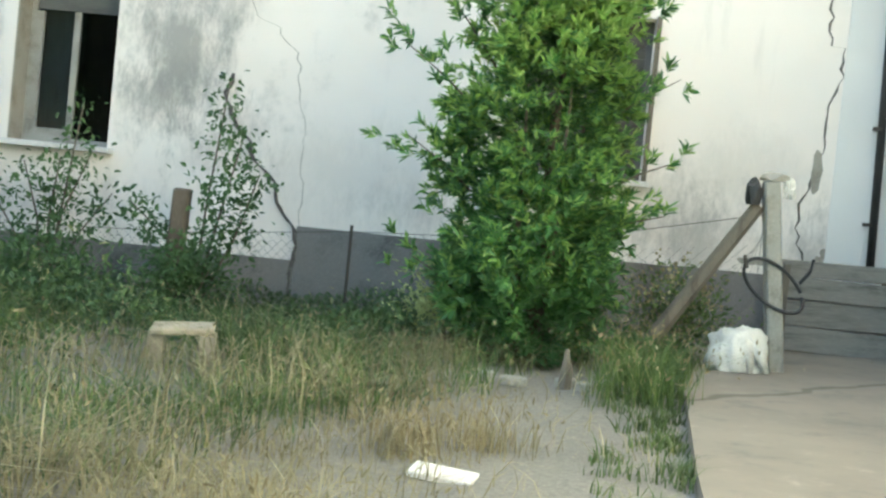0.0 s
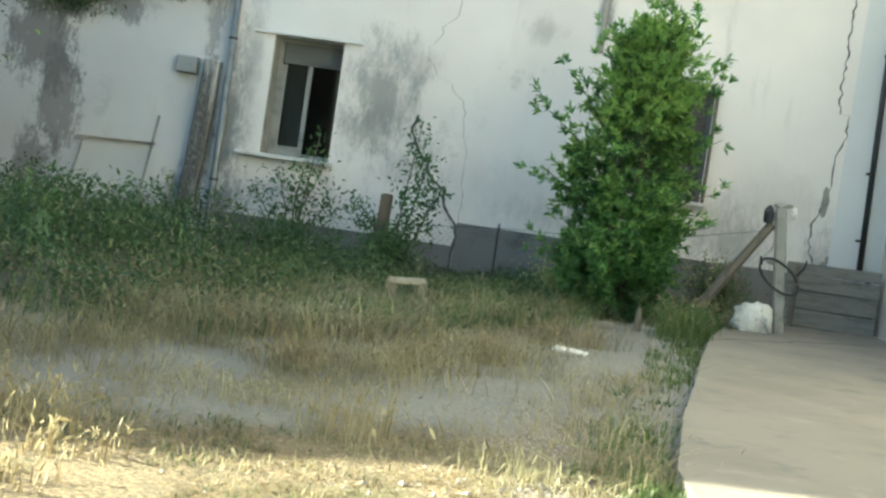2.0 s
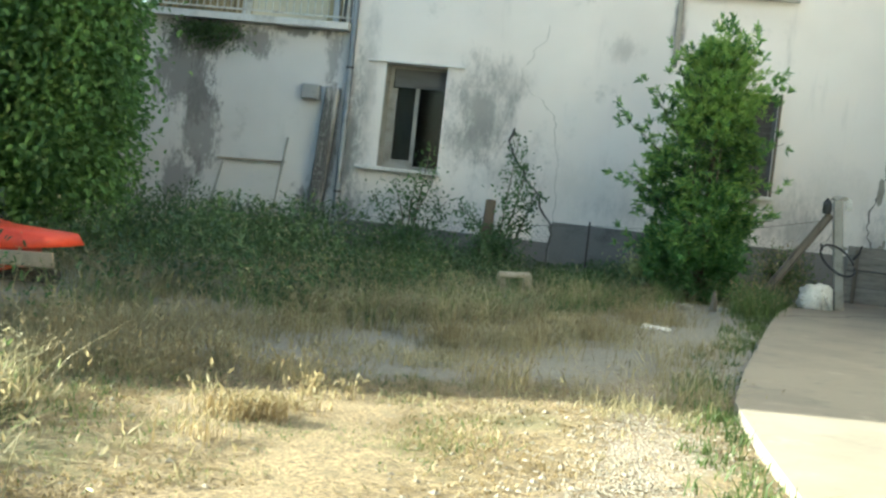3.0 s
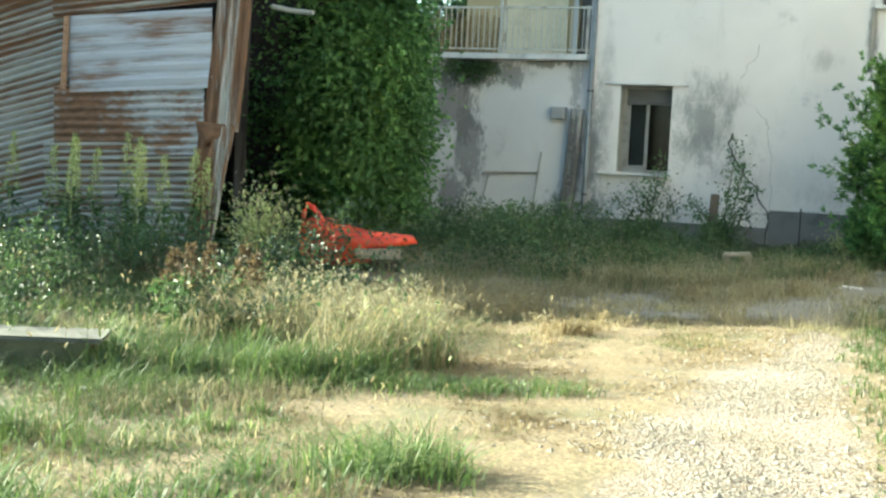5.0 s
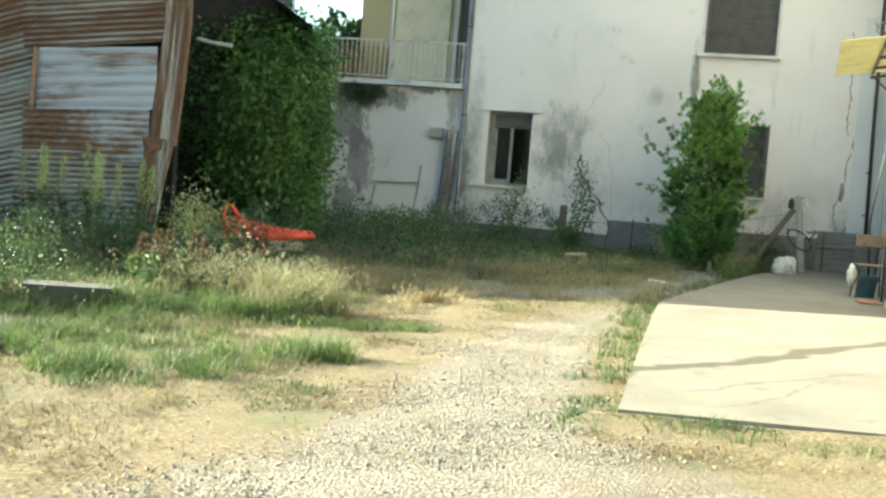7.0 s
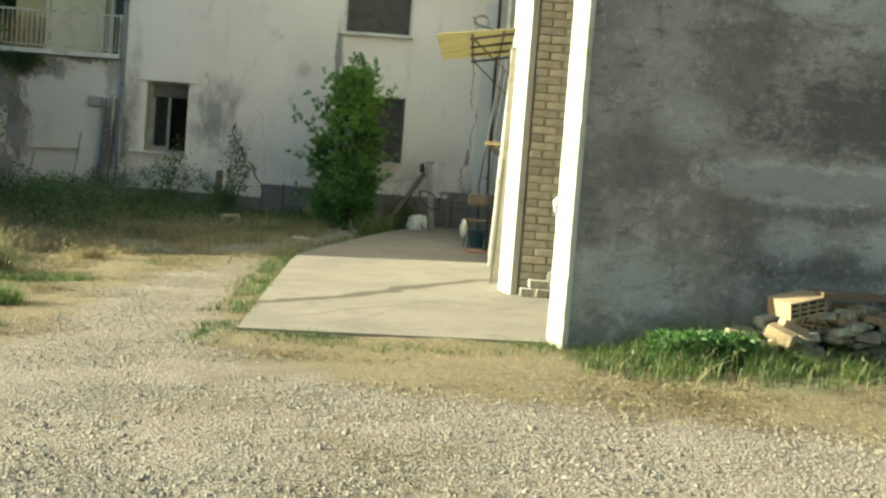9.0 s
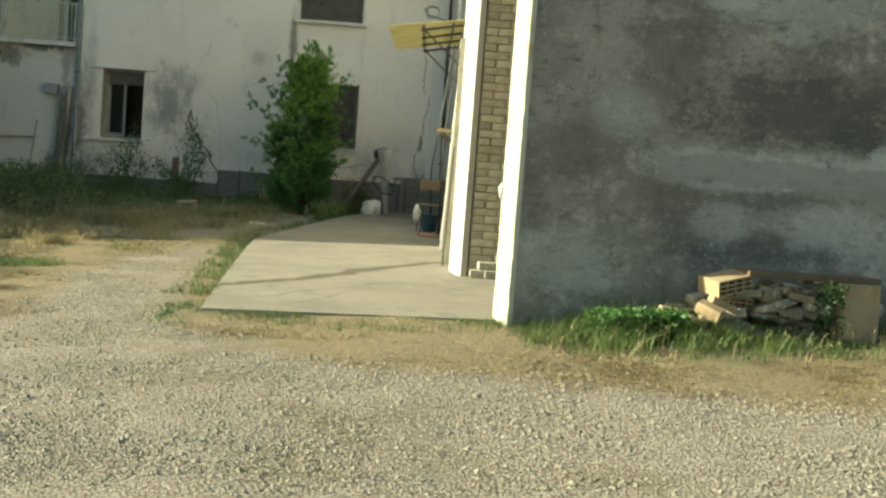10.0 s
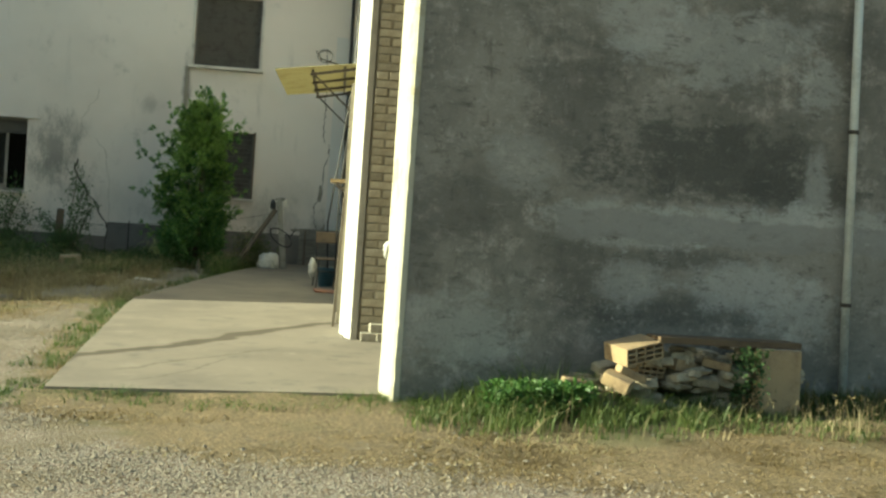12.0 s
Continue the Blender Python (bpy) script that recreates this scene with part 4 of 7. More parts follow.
for x in (-7.6, -6.0, -4.47):
    part("post", B((x, 11.06, 3.66), (0.045, 0.045, 0.86)), M_RAIL, railing)
mb = thing("meter_box", "small grey metal meter box on the plaster wall", "meter box")
part("body", B((-4.89, 11.0, 2.20), (0.27, 0.16, 0.22), None, 0.012), M_GREY, mb)
part("lid", B((-4.89, 10.91, 2.20), (0.24, 0.016, 0.19), None, 0.004), M_GREY, mb)
for k, (p, q) in enumerate((((-5.27, 10.75, -0.1), (-5.16, 10.95, 1.5)), ((-6.28, 10.7, -0.1), (-6.13, 10.95, 1.05)))):
    st_ = thing("stake", "thin grey wooden stake leaning against the wall", "stake", "stakes at the wall")
    part("rod", tube(bmesh.new(), [p, q], 0.018, 6), M_CONC, st_)

# ---------------------------------------------------------------- annex along the slab
wing = thing("outbuilding", "long outbuilding with white facade and dark rendered gable end", "house")
TH = radians(16.0)
GX, GY = math.cos(TH), math.sin(TH)
R0 = Vector((4.06, -7.27))
L0 = Vector((3.975, -6.95))


def gp(u, v):
    return (R0.x + u * GX - v * GY, R0.y + u * GY + v * GX)


bm = bmesh.new()
prism(bm, [gp(0.02, 0.0), gp(12, 0.0), gp(12, 0.35), gp(0.25, 0.35)], -0.4, 6.2)
part("gable_wall", bm, M_GABLE, wing, "dark grey mottled cement render")
bm = bmesh.new()
chip = random.Random(31)
rings = []
for k in range(108):
    zc = -0.2 + 6.4 * k / 107
    rough = 0.4 + 0.6 * max(0.0, 1.0 - zc / 0.9)
    knock = 0.018 * chip.random() if chip.random() < 0.12 else 0.0
    c, d = chip.uniform(-0.004, 0.004) * rough, chip.uniform(-0.004, 0.004) * rough + knock
    plan = [(L0.x + c, L0.y + 0.5 * c), (R0.x - 0.016 + 0.3 * d, R0.y + 0.008 + d), (R0.x + 0.004 + d, R0.y - 0.012 + 0.3 * d), gp(0.04 - 0.5 * d, -0.012), gp(0.24, 0.35), (L0.x + 0.15, L0.y + 0.02)]
    rings.append([bm.verts.new((x, y, zc)) for x, y in plan])
bm.faces.new(rings[0][::-1])
bm.faces.new(rings[-1])
for p, q in zip(rings, rings[1:]):
    for i in range(6):
        bm.faces.new((p[i], p[(i + 1) % 6], q[(i + 1) % 6], q[i]))
part("corner_pillar", bm, M_PILLAR, wing, "white painted corner pillar, chipped at the foot")
part("facade", prism(bmesh.new(), [(3.72, -3.055), (3.95, 10.98), (4.3, 10.98), (4.03, -3.055)], -0.2, 6.2), M_FACADE, wing, "sunlit whitewashed facade")
# Thin grey facing: the shade on the pilaster's return is in its colour.
part("pilaster_shade_side", prism(bmesh.new(), [(3.807, -3.623), (3.810, -3.632), (3.868, -3.632), (3.868, -3.623)], -0.2, 6.2), M_RENDER, wing, "shaded side of the pilaster, its shade put into a grey colour")
part("pilaster", prism(bmesh.new(), [(3.805, -3.62), (3.70, -3.06), (3.87, -3.06), (3.87, -3.62)], -0.2, 6.2), M_WHITE, wing, "white painted pilaster")
door = part("door", B((3.735, -1.35, 1.28), (0.04, 1.02, 2.30), (0, 0, -0.9), 0.004), M_PALEBLOCK, wing, "faded tan wooden door")
for y in (-1.93, -0.77):
    part("frame", B((3.725 + 0.016 * (y + 1.35), y, 1.35), (0.10, 0.11, 2.50)), M_SHUTTER, door, "tan wooden door frame")
part("frame", B((3.725, -1.35, 2.66), (0.10, 1.05, 0.12)), M_SHUTTER, door)
for z in (0.75, 1.75):
    part("rail", B((3.71, -1.35, z), (0.02, 0.92, 0.09), (0, 0, -0.9)), M_SHUTTER, door)
part("handle", tube(bmesh.new(), [(3.69, -0.98, 1.2), (3.66, -0.98, 1.2), (3.66, -1.08, 1.2)], 0.009, 6), M_IRON, door, "iron door handle")
part("porch_ceiling", prism(bmesh.new(), [(3.82, -3.66), (4.1, -6.8), (6.4, -6.2), (6.4, -3.6)], 5.2, 5.4), M_WHITE, wing)
part("porch_wall", B((6.32, -4.9, 2.6), (0.2, 2.6, 5.6)), M_MORTAR, wing)
part("backing_wall", B((5.09, -3.544, 2.5), (2.42, 0.12, 5.4)), M_MORTAR, wing, "recessed mortar behind the brickwork")
part("roof", prism(bmesh.new(), [(3.4, -7.6), (16.0, -4.0), (15.8, 11.2), (3.4, 11.2)], 6.2, 6.5), M_TILE, wing)
part("back_wall", B((15.6, 3.7, 2.9), (0.3, 14.8, 6.6)), M_GABLE, wing)
downpipe("zinc_downpipe", [gp(3.32, -0.06) + (6.1,), gp(3.57, -0.06) + (0.15,)], 0.032, M_PALEPIPE, "pale zinc downpipe on the dark gable wall", [gp(3.576 - 0.042 * z, -0.06) + (z,) for z in (0.9, 2.2, 3.6)])

# ---------------------------------------------------------------- shed
shed = thing("shed", "patched shed of rusty corrugated metal sheets", "shed")


def sheet(x, y, z, w, h, material, tilt=0.0, yaw=0.0, along="x", pitch=0.10, depth=0.019, wobble=0.01, seed=0, label=""):
    ob = part("sheet", corrugated(w, h, pitch, depth, along, wobble, seed), material, shed, label)
    ob.matrix_basis = pose(x, y, z, 0, tilt, yaw)
    return ob


SY = 1.15
sheet(-12.4, 0.55, -1.30, 5.35, 1.9, M_ZINC, -15, 8, pitch=0.08, depth=0.021, seed=1, label="grey corrugated sheet")
sheet(-12.4, 0.57, 0.20, 5.35, 1.5, M_ZINC, -16, 8, pitch=0.08, depth=0.021, seed=2, label="zinc corrugated sheet streaked with rust")
sheet(-12.4, 0.54, 1.45, 5.35, 3.2, M_RUST, -17, 8, pitch=0.08, depth=0.021, seed=3, label="rusted corrugated sheet")
sheet(-7.95, SY, -0.25, 2.12, 1.45, M_ZINC, -3, 0, pitch=0.08, depth=0.021, seed=4, label="grey corrugated sheet")
sheet(-7.86, SY - 0.03, 1.06, 1.98, 0.76, M_RUSTMIX, -2.5, 0, pitch=0.09, depth=0.011, wobble=0.03, seed=5, label="rust-eaten corrugated sheet")
sheet(-7.66, SY - 0.06, 1.76, 1.86, 0.84, M_ZINCBLUE, -3, 0, pitch=0.14, depth=0.006, wobble=0.022, seed=6, label="pale zinc sheet over the opening")
sheet(-7.95, SY, 2.58, 2.2, 2.0, M_RUST, -5, 0, pitch=0.08, depth=0.021, seed=7, label="rusted corrugated sheet")


def corner_strip(name, zs, lefts, rights, material, label, seed, y=SY - 0.07):
    """A ribbed upright sheet at the shed's corner whose edges lean and bend."""
    rnd = random.Random(seed)
    bm = bmesh.new()
    rows = []
    for z in np.linspace(zs[0], zs[-1], 26):
        a, b = float(np.interp(z, zs, lefts)), float(np.interp(z, zs, rights))
        dent = 0.03 * math.sin(2.3 * z + seed)
        rows.append([bm.verts.new((a + (b - a) * k / 20 + rnd.uniform(-0.004, 0.004), y + dent + 0.02 * math.sin(k / 20 * math.tau * 4), z)) for k in range(21)])
    for p, q in zip(rows, rows[1:]):
        for k in range(20):
            bm.faces.new((p[k], p[k + 1], q[k + 1], q[k]))
    bmesh.ops.solidify(bm, geom=bm.faces[:], thickness=0.005)
    part(name, bm, material, shed, label)


corner_strip("corner_sheet", [1.40, 1.9, 3.0, 4.5], [-5.88, -5.84, -5.78, -5.74], [-5.44, -5.40, -5.37, -5.35], M_RUSTRUN, "rusted upright corner sheet with pale streaks", 1)
corner_strip("corner_sheet", [0.02, 0.6, 1.45], [-6.02, -5.97, -5.90], [-5.74, -5.63, -5.46], M_RUSTRUN, "bent lower corner sheet, zinc and rust", 2, SY - 0.10)
bm = bmesh.new()
fl = [[bm.verts.new((x0 + (x1 - x0) * u, SY - 0.13 - 0.05 * math.sin(5 * u + 9 * z0), z0 + (z1 - z0) * u)) for u in np.linspace(0, 1, 7)] for x0, z0, x1, z1 in ((-5.92, 1.50, -5.43, 1.46), (-5.93, 1.40, -5.47, 1.40), (-5.90, 1.30, -5.60, 1.36), (-5.88, 1.20, -5.78, 1.26))]
for p, q in zip(fl, fl[1:]):
    for k in range(6):
        bm.faces.new((p[k], p[k + 1], q[k + 1], q[k]))
bmesh.ops.solidify(bm, geom=bm.faces[:], thickness=0.004)
part("flap", bm, M_RUSTMIX, shed, "crumpled folded edge of a bent sheet")
for x, tl, z0, z1 in ((-7.70, 1.5, 1.80, 2.60),):
    part("batten", B((x, SY - 0.085, (z0 + z1) / 2), (0.06, 0.03, z1 - z0), (0, tl, 0)), M_RUST, shed, "rusted upright strip")
part("side_wall", prism(bmesh.new(), [(-5.5, 1.2), (-7.7, 4.9), (-7.75, 4.87), (-5.56, 1.2)], -0.3, 4.5), M_ROOFDARK, shed, "dark board side wall")
part("back_wall", B((-10.1, 4.95, 2.0), (4.9, 0.08, 5.0)), M_ROOFDARK, shed)
part("roof", prism(bmesh.new(), [(-12.6, 0.2), (-5.3, 0.9), (-7.6, 5.0), (-12.6, 5.0)], 4.55, 4.65), M_RUST, shed)

# Unseen tall block, added and sloped so that its shade lies over the house front.
nb = thing("shade_block", "unseen tall plain block added outside the yard to cast shade", "building")
bm = bmesh.new()
end = [(-6.4, -0.5), (-6.4, 0.0), (10.55, 13.5), (24.0, 13.5), (24.0, -0.5)]
lo = [bm.verts.new((-26.0, y, z)) for y, z in end]
hi = [bm.verts.new((-14.0, y, z)) for y, z in end]
bm.faces.new(lo)
bm.faces.new(hi[::-1])
for i in range(5):
    bm.faces.new((lo[i], lo[(i + 1) % 5], hi[(i + 1) % 5], hi[i]))
part("wall", bm, M_ANNEX, nb)
part("roof", B((-20.0, 17.3, 13.6), (12.4, 13.8, 0.2)), M_TILE, nb)

# ---------------------------------------------------------------- plants
def grow(name, label, category, crown_fn, n, size, material, trunk=None, group="", at=(0, 0, 0), **kw):
    t = thing(name, label, category, group, "", at)
    if trunk:
        bm = bmesh.new()
        for pts, rs in trunk:
            tube(bm, pts, rs, 6)
        part("trunk", bm, M_BARK, t, "", True)
    pos, out = crown_fn(n)
    v, f = leaves(pos, out, size, **kw)
    raw("crown", v.tolist(), f.tolist(), material, t)
    return t


def laurel():
    """Upright laurel: limbs that end in sprays of shoots; leaves are paler at young tips and, as if lit, towards the
    top.
    """
    x0, y0 = 0.88, 8.95
    t = thing("laurel_bush", "tall dense green laurel bush before the house wall", "bush", at=(x0, y0, ground_z(x0, y0)))
    bm = bmesh.new()
    for a in (0.3, 1.5, 2.8, 4.0, 5.2):
        tube(bm, [(0.08 * math.cos(a), 0.08 * math.sin(a), -0.1), (0.22 * math.cos(a), 0.2 * math.sin(a), 0.9), (0.26 * math.cos(a), 0.25 * math.sin(a), 1.9)], [0.03, 0.022, 0.008], 6)
    tube(bm, [(0, 0, -0.1), (0.03, 0, 1.2), (0.08, 0, 2.7)], [0.05, 0.04, 0.012], 6)
    old_p, old_d, new_p, new_d = [], [], [], []

    def spray(c, out, reach, count, young):
        for _ in range(count):
            d = out + rng.normal(0, 0.4, 3) + (0, 0, 0.4)
            d /= np.linalg.norm(d)
            root = c + rng.normal(0, 0.085, 3)
            ln = reach * rng.uniform(0.6, 1.3)
            k = 15
            u = rng.uniform(0.15, 1.0, k) ** 0.7
            ang = rng.uniform(0, math.tau, k)
            side = np.cross(d, (0.3, 0.2, 1.0))
            side /= np.linalg.norm(side)
            other = np.cross(d, side)
            ring = np.cos(ang)[:, None] * side + np.sin(ang)[:, None] * other
            p = root + d * (ln * u)[:, None]
            dd = d * 0.85 + ring * 0.6
            is_new = rng.random(k) < young * (0.35 + 0.9 * u)
            new_p.append(p[is_new]); new_d.append(dd[is_new])
            old_p.append(p[~is_new]); old_d.append(dd[~is_new])

    for b in range(215):
        h = rng.uniform(0.12, 3.0)
        a = rng.uniform(0, math.tau)
        wide = float(np.interp(h, [0, 0.3, 0.8, 1.4, 2.0, 2.5, 2.85, 3.1], [0.28, 0.43, 0.51, 0.50, 0.42, 0.29, 0.16, 0.05]))
        wide *= (1 + 0.45 * nz(1.6 * math.cos(a) + 5, 1.6 * math.sin(a) + 1.5 * h, 1.0, 3)) * rng.uniform(0.72, 1.05)
        shift = float(np.interp(h, [0, 1.6, 2.4, 3.1], [-0.06, -0.06, 0.02, 0.14]))
        c = np.array([wide * math.cos(a) + shift, wide * math.sin(a) * 0.85, h])
        out = np.array([math.cos(a) * 0.9, math.sin(a) * 0.9, 0.25 + 0.5 * max(0.0, h - 2.2)])
        # The pale share grows with height, painting the crown's lit top by leaf colour.
        spray(c, out, 0.15 if h < 2.4 else 0.22, 11, float(np.interp(h, [0.4, 1.0, 1.7, 2.4], [0.06, 0.30, 0.62, 0.97])))
    # Long side shoots and the two leaders at the top.
    for x, z, dx, dz, k in ((-0.62, 1.25, -0.34, 0.24, 4), (-0.55, 1.75, -0.50, 0.38, 5), (-0.50, 2.1, -0.30, 0.40, 4), (-0.36, 2.35, -0.12, 0.50, 5), (-0.2, 2.5, -0.10, 0.50, 5), (0.0, 2.75, -0.04, 0.50, 5), (0.14, 2.85, 0.04, 0.52, 5), (0.28, 2.75, 0.10, 0.45, 5), (0.55, 2.35, 0.16, 0.40, 4), (0.55, 1.85, 0.30, 0.18, 2), (0.55, 1.35, 0.32, 0.12, 2), (0.55, 1.05, 0.28, 0.05, 2), (-0.66, 0.55, -0.20, 0.12, 4)):
        p0, p1 = np.array([x * 0.8, -0.1, z - 0.1]), np.array([x + dx, -0.14, z + dz])
        tube(bm, [p0, (p0 + p1) / 2 + (0, 0, 0.02), p1], [0.008, 0.006, 0.003], 4)
        for u in np.linspace(0.35, 0.95, 4):
            spray(p0 + (p1 - p0) * u, (p1 - p0) / np.linalg.norm(p1 - p0), 0.11, k - 1, 0.5)
    h = rng.uniform(0.05, 2.75, 9000)
    a = rng.uniform(0, math.tau, 9000)
    r = np.interp(h, [0, 0.4, 1.6, 2.3, 2.75], [0.30, 0.46, 0.44, 0.30, 0.10]) * np.sqrt(rng.random(9000))
    old_p.append(np.column_stack([r * np.cos(a), r * np.sin(a) * 0.85, h]))
    old_d.append(np.column_stack([np.cos(a), np.sin(a), np.full(9000, 0.2)]))
    part("trunk", bm, M_BARK, t, "", True)
    v, f = leaves(np.concatenate(old_p), np.concatenate(old_d), 0.088, ratio=0.27, spread=0.25, droop=0.35)
    raw("crown", v.tolist(), f.tolist(), L_LAUREL, t, "dark glossy green old leaves")
    v, f = leaves(np.concatenate(new_p), np.concatenate(new_d), 0.086, ratio=0.25, spread=0.25, droop=0.1)
    raw("young_lit_growth", v.tolist(), f.tolist(), L_YOUNG_LIT, t, "pale yellow-green leaves of young tips and of the lit top")


laurel()


def twiggy(stems, n, reach):
    def fn(_):
        P, D = [], []
        for pts in stems:
            pts = np.array(pts, float)
            for _k in range(n):
                t = rng.uniform(0.25, 1) * (len(pts) - 1)
                i = min(int(t), len(pts) - 2)
                c = pts[i] + (pts[i + 1] - pts[i]) * (t - i)
                off = rng.normal(0, reach, 3)
                P.append(c + off)
                D.append(off / (np.linalg.norm(off) + 1e-6) * 0.6 + (0, 0, 0.2))
        return np.array(P), np.array(D)
    return fn


def rose(x, y, stems, n, reach, label, post=False):
    z = ground_z(x, y)
    t = grow("rose_bush", label, "bush", twiggy(stems, n, reach), n, 0.062, L_ROSE, [(s, [0.012, 0.009, 0.005][: len(s)] if len(s) == 3 else [0.012, 0.006]) for s in stems], "rose bushes", (x, y, z), ratio=0.55, spread=0.9)
    return t


rose(-3.05, 10.2, [[(0, 0, 0), (-0.1, 0, 0.7), (-0.25, 0, 1.15)], [(0, 0, 0), (0.1, 0, 0.75), (0.3, 0, 1.25)], [(0, 0, 0), (0, 0, 0.8), (0.05, 0, 1.2)], [(0, 0, 0), (-0.3, 0, 0.6), (-0.55, 0, 0.95)], [(0, 0, 0), (0.25, 0, 0.6), (0.5, 0, 0.95)], [(0, 0, 0), (0.12, 0, 1.0), (0.2, 0, 1.65)]], 140, 0.075, "sparse leggy rose bush below the window")
rose(-1.75, 9.9, [[(0, 0, 0), (0.15, 0, 0.8), (0.3, 0, 1.5)], [(0, 0, 0), (0.05, 0, 0.9), (0.15, 0, 1.9)], [(0, 0, 0), (-0.2, 0, 0.6), (-0.55, 0, 0.9)], [(0, 0, 0), (0.3, 0, 0.7), (0.45, 0, 1.2)]], 280, 0.085, "slender rose bush tied to a weathered wooden stump")
stump = thing("wooden_stump", "weathered upright wooden post end among rose shoots", "post", at=(-1.90, 9.85, ground_z(-1.9, 9.85)))
part("post", B((0, 0, 0.44), (0.13, 0.13, 1.2), (0, 2, 0), 0.02), M_BARK, stump)


def creeper_crown(n):
    """A wall of creeper: hanging clumps of leaves over the block behind the shed."""
    P, D = [], []
    clumps = 900
    for s in range(clumps):
        face = rng.random()
        z = rng.uniform(0.1, 3.25) if rng.random() < 0.96 else rng.uniform(3.2, 3.6)
        bulge = 0.35 * math.sin(1.3 * z + 0.8) + 0.25 * nz(z, s * 0.1)
        edge = float(np.interp(z, [0, 0.9, 2.0, 2.8, 3.3, 3.9, 5.4], [-5.98, -6.02, -5.88, -5.74, -5.90, -6.5, -6.9])) + 0.3 * bulge
        if face < 0.66:
            x = rng.uniform(-6.65, edge) if rng.random() < 0.93 else rng.uniform(-8.5, edge)
            y = 5.45 + 0.9 * nz(x, z, 0.9, 7) + rng.normal(0, 0.13)
            d = np.array([0.15, -1, -0.35])
        else:
            y = rng.uniform(5.3, 8.2)
            x = edge - 0.40 * max(0.0, y - 5.9) + rng.normal(0, 0.12)
            d = np.array([0.9, -0.3, -0.35])
        k = n // clumps
        c = np.array([x, y, z])
        P.append(c + rng.normal(0, 1, (k, 3)) * (0.26, 0.2, 0.24))
        D.append(np.tile(d, (k, 1)))
    return np.concatenate(P), np.concatenate(D)


barn = thing("creeper_barn", "dark old barn overgrown with green creeper", "barn")
part("wall", prism(bmesh.new(), [(-9.7, 5.6), (-6.2, 5.6), (-7.1, 8.2), (-9.7, 8.2)], -0.2, lambda x, y: 3.42 + (-5.32 - x) * 0.60), M_ROOFDARK, barn)
roof_bm = bmesh.new()
q = [roof_bm.verts.new(p) for p in ((-9.8, 5.0, 6.3), (-5.32, 5.0, 3.55), (-6.5, 8.3, 3.60), (-9.8, 8.3, 6.3))]
roof_bm.faces.new(q)
bmesh.ops.solidify(roof_bm, geom=roof_bm.faces[:], thickness=0.12)
part("roof", roof_bm, M_ROOFDARK, barn, "dark sagging roof")
part("gutter", tube(bmesh.new(), [(-7.4, 5.1, 3.26), (-7.1, 5.1, 3.20), (-6.75, 5.1, 3.17)], 0.035, 7), M_SILL, barn, "pale pipe under the roof edge")
pos, out = creeper_crown(76000)
v, f = leaves(pos, out, 0.092, ratio=0.72, spread=0.6, droop=0.5)
tagged(raw("creeper", v.tolist(), f.tolist(), L_IVY), "dense green creeper hanging over the old barn", "creeper", "", "stuff")


# ---------------------------------------------------------------- grass
def tuft_places(n, x0, x1, y0, y1, keep, per, radius):
    """Places in tufts: centres by keep, then blades round each."""
    c = scatter(n, x0, x1, y0, y1, keep)
    k = rng.integers(max(1, per // 2), per * 2, len(c))
    return np.repeat(c, k, 0) + rng.normal(0, radius, (int(k.sum()), 2))


def grass(name, xy, height, material, label, width=0.003, lean=0.4, curl=0.5, heads=0.0, head_mat=None):
    h = np.array([height(x, y) for x, y in xy]) * rng.uniform(0.45, 1.2, len(xy))
    v, f = blades(xy, h, width, lean, curl)
    ob = stuff(name, v, f, material, label, "grass")
    if heads:
        tips = v.reshape(-1, 5, 3)[:, 4]
        pick = rng.random(len(tips)) < heads
        hv, hf = leaves(tips[pick] - (0, 0, 0.03), np.tile((0.0, 0.0, 0.8), (int(pick.sum()), 1)), 0.042, ratio=0.3, spread=0.5)
        stuff("seed_heads", hv, hf, head_mat or material, "pale seed heads over the grass", "grass")
    return ob


def meadow_front(x):
    return float(np.interp(x, [-9, -6, -4, -2.2, -0.9, 0.0, 0.5, 1.0], [-0.9, -0.4, 0.3, 1.7, 3.4, 5.4, 7.0, 8.3]))


def in_meadow(x, y):
    return not (-5.9 < x < -3.6 and y < 3.0) and y < 10.8 and -9 < x < slab_edge(y) - 0.1 and y > meadow_front(x)


def tall_dry(x, y):
    """Straw-coloured tall grass before the house, thickest in one broad patch."""
    if not in_meadow(x, y):
        return 0.0
    belt = math.exp(-((y - meadow_front(x) - 2.0) / 2.0) ** 2)
    patch = math.exp(-((x + 1.5) / 0.9) ** 2 - ((y - 4.3) / 1.7) ** 2) + 0.8 * math.exp(-((x + 0.1) / 0.6) ** 2 - ((y - 4.6) / 1.1) ** 2)
    return max(0.0, (0.10 + 0.45 * belt + 0.9 * patch) * (0.55 + 1.3 * nz(x, y, 0.8)))


def green_tall(x, y):
    if not in_meadow(x, y):
        return 0.0
    deep = min(1.0, (y - meadow_front(x)) / 4.0)
    patch = math.exp(-((x + 0.3) / 0.7) ** 2 - ((y - 5.9) / 1.2) ** 2)
    return max(0.0, (0.2 + 0.6 * deep + 0.7 * patch) * (0.5 + 1.3 * nz(x, y, 0.9, 5)))


def low_foot(x, y):
    """Growth stays low before the plinth between the window and the laurel."""
    return 1.0 - 0.62 * max(0.0, min(1.0, (y - 7.6) / 1.5)) * max(0.0, min(1.0, (x + 4.2) / 1.2))


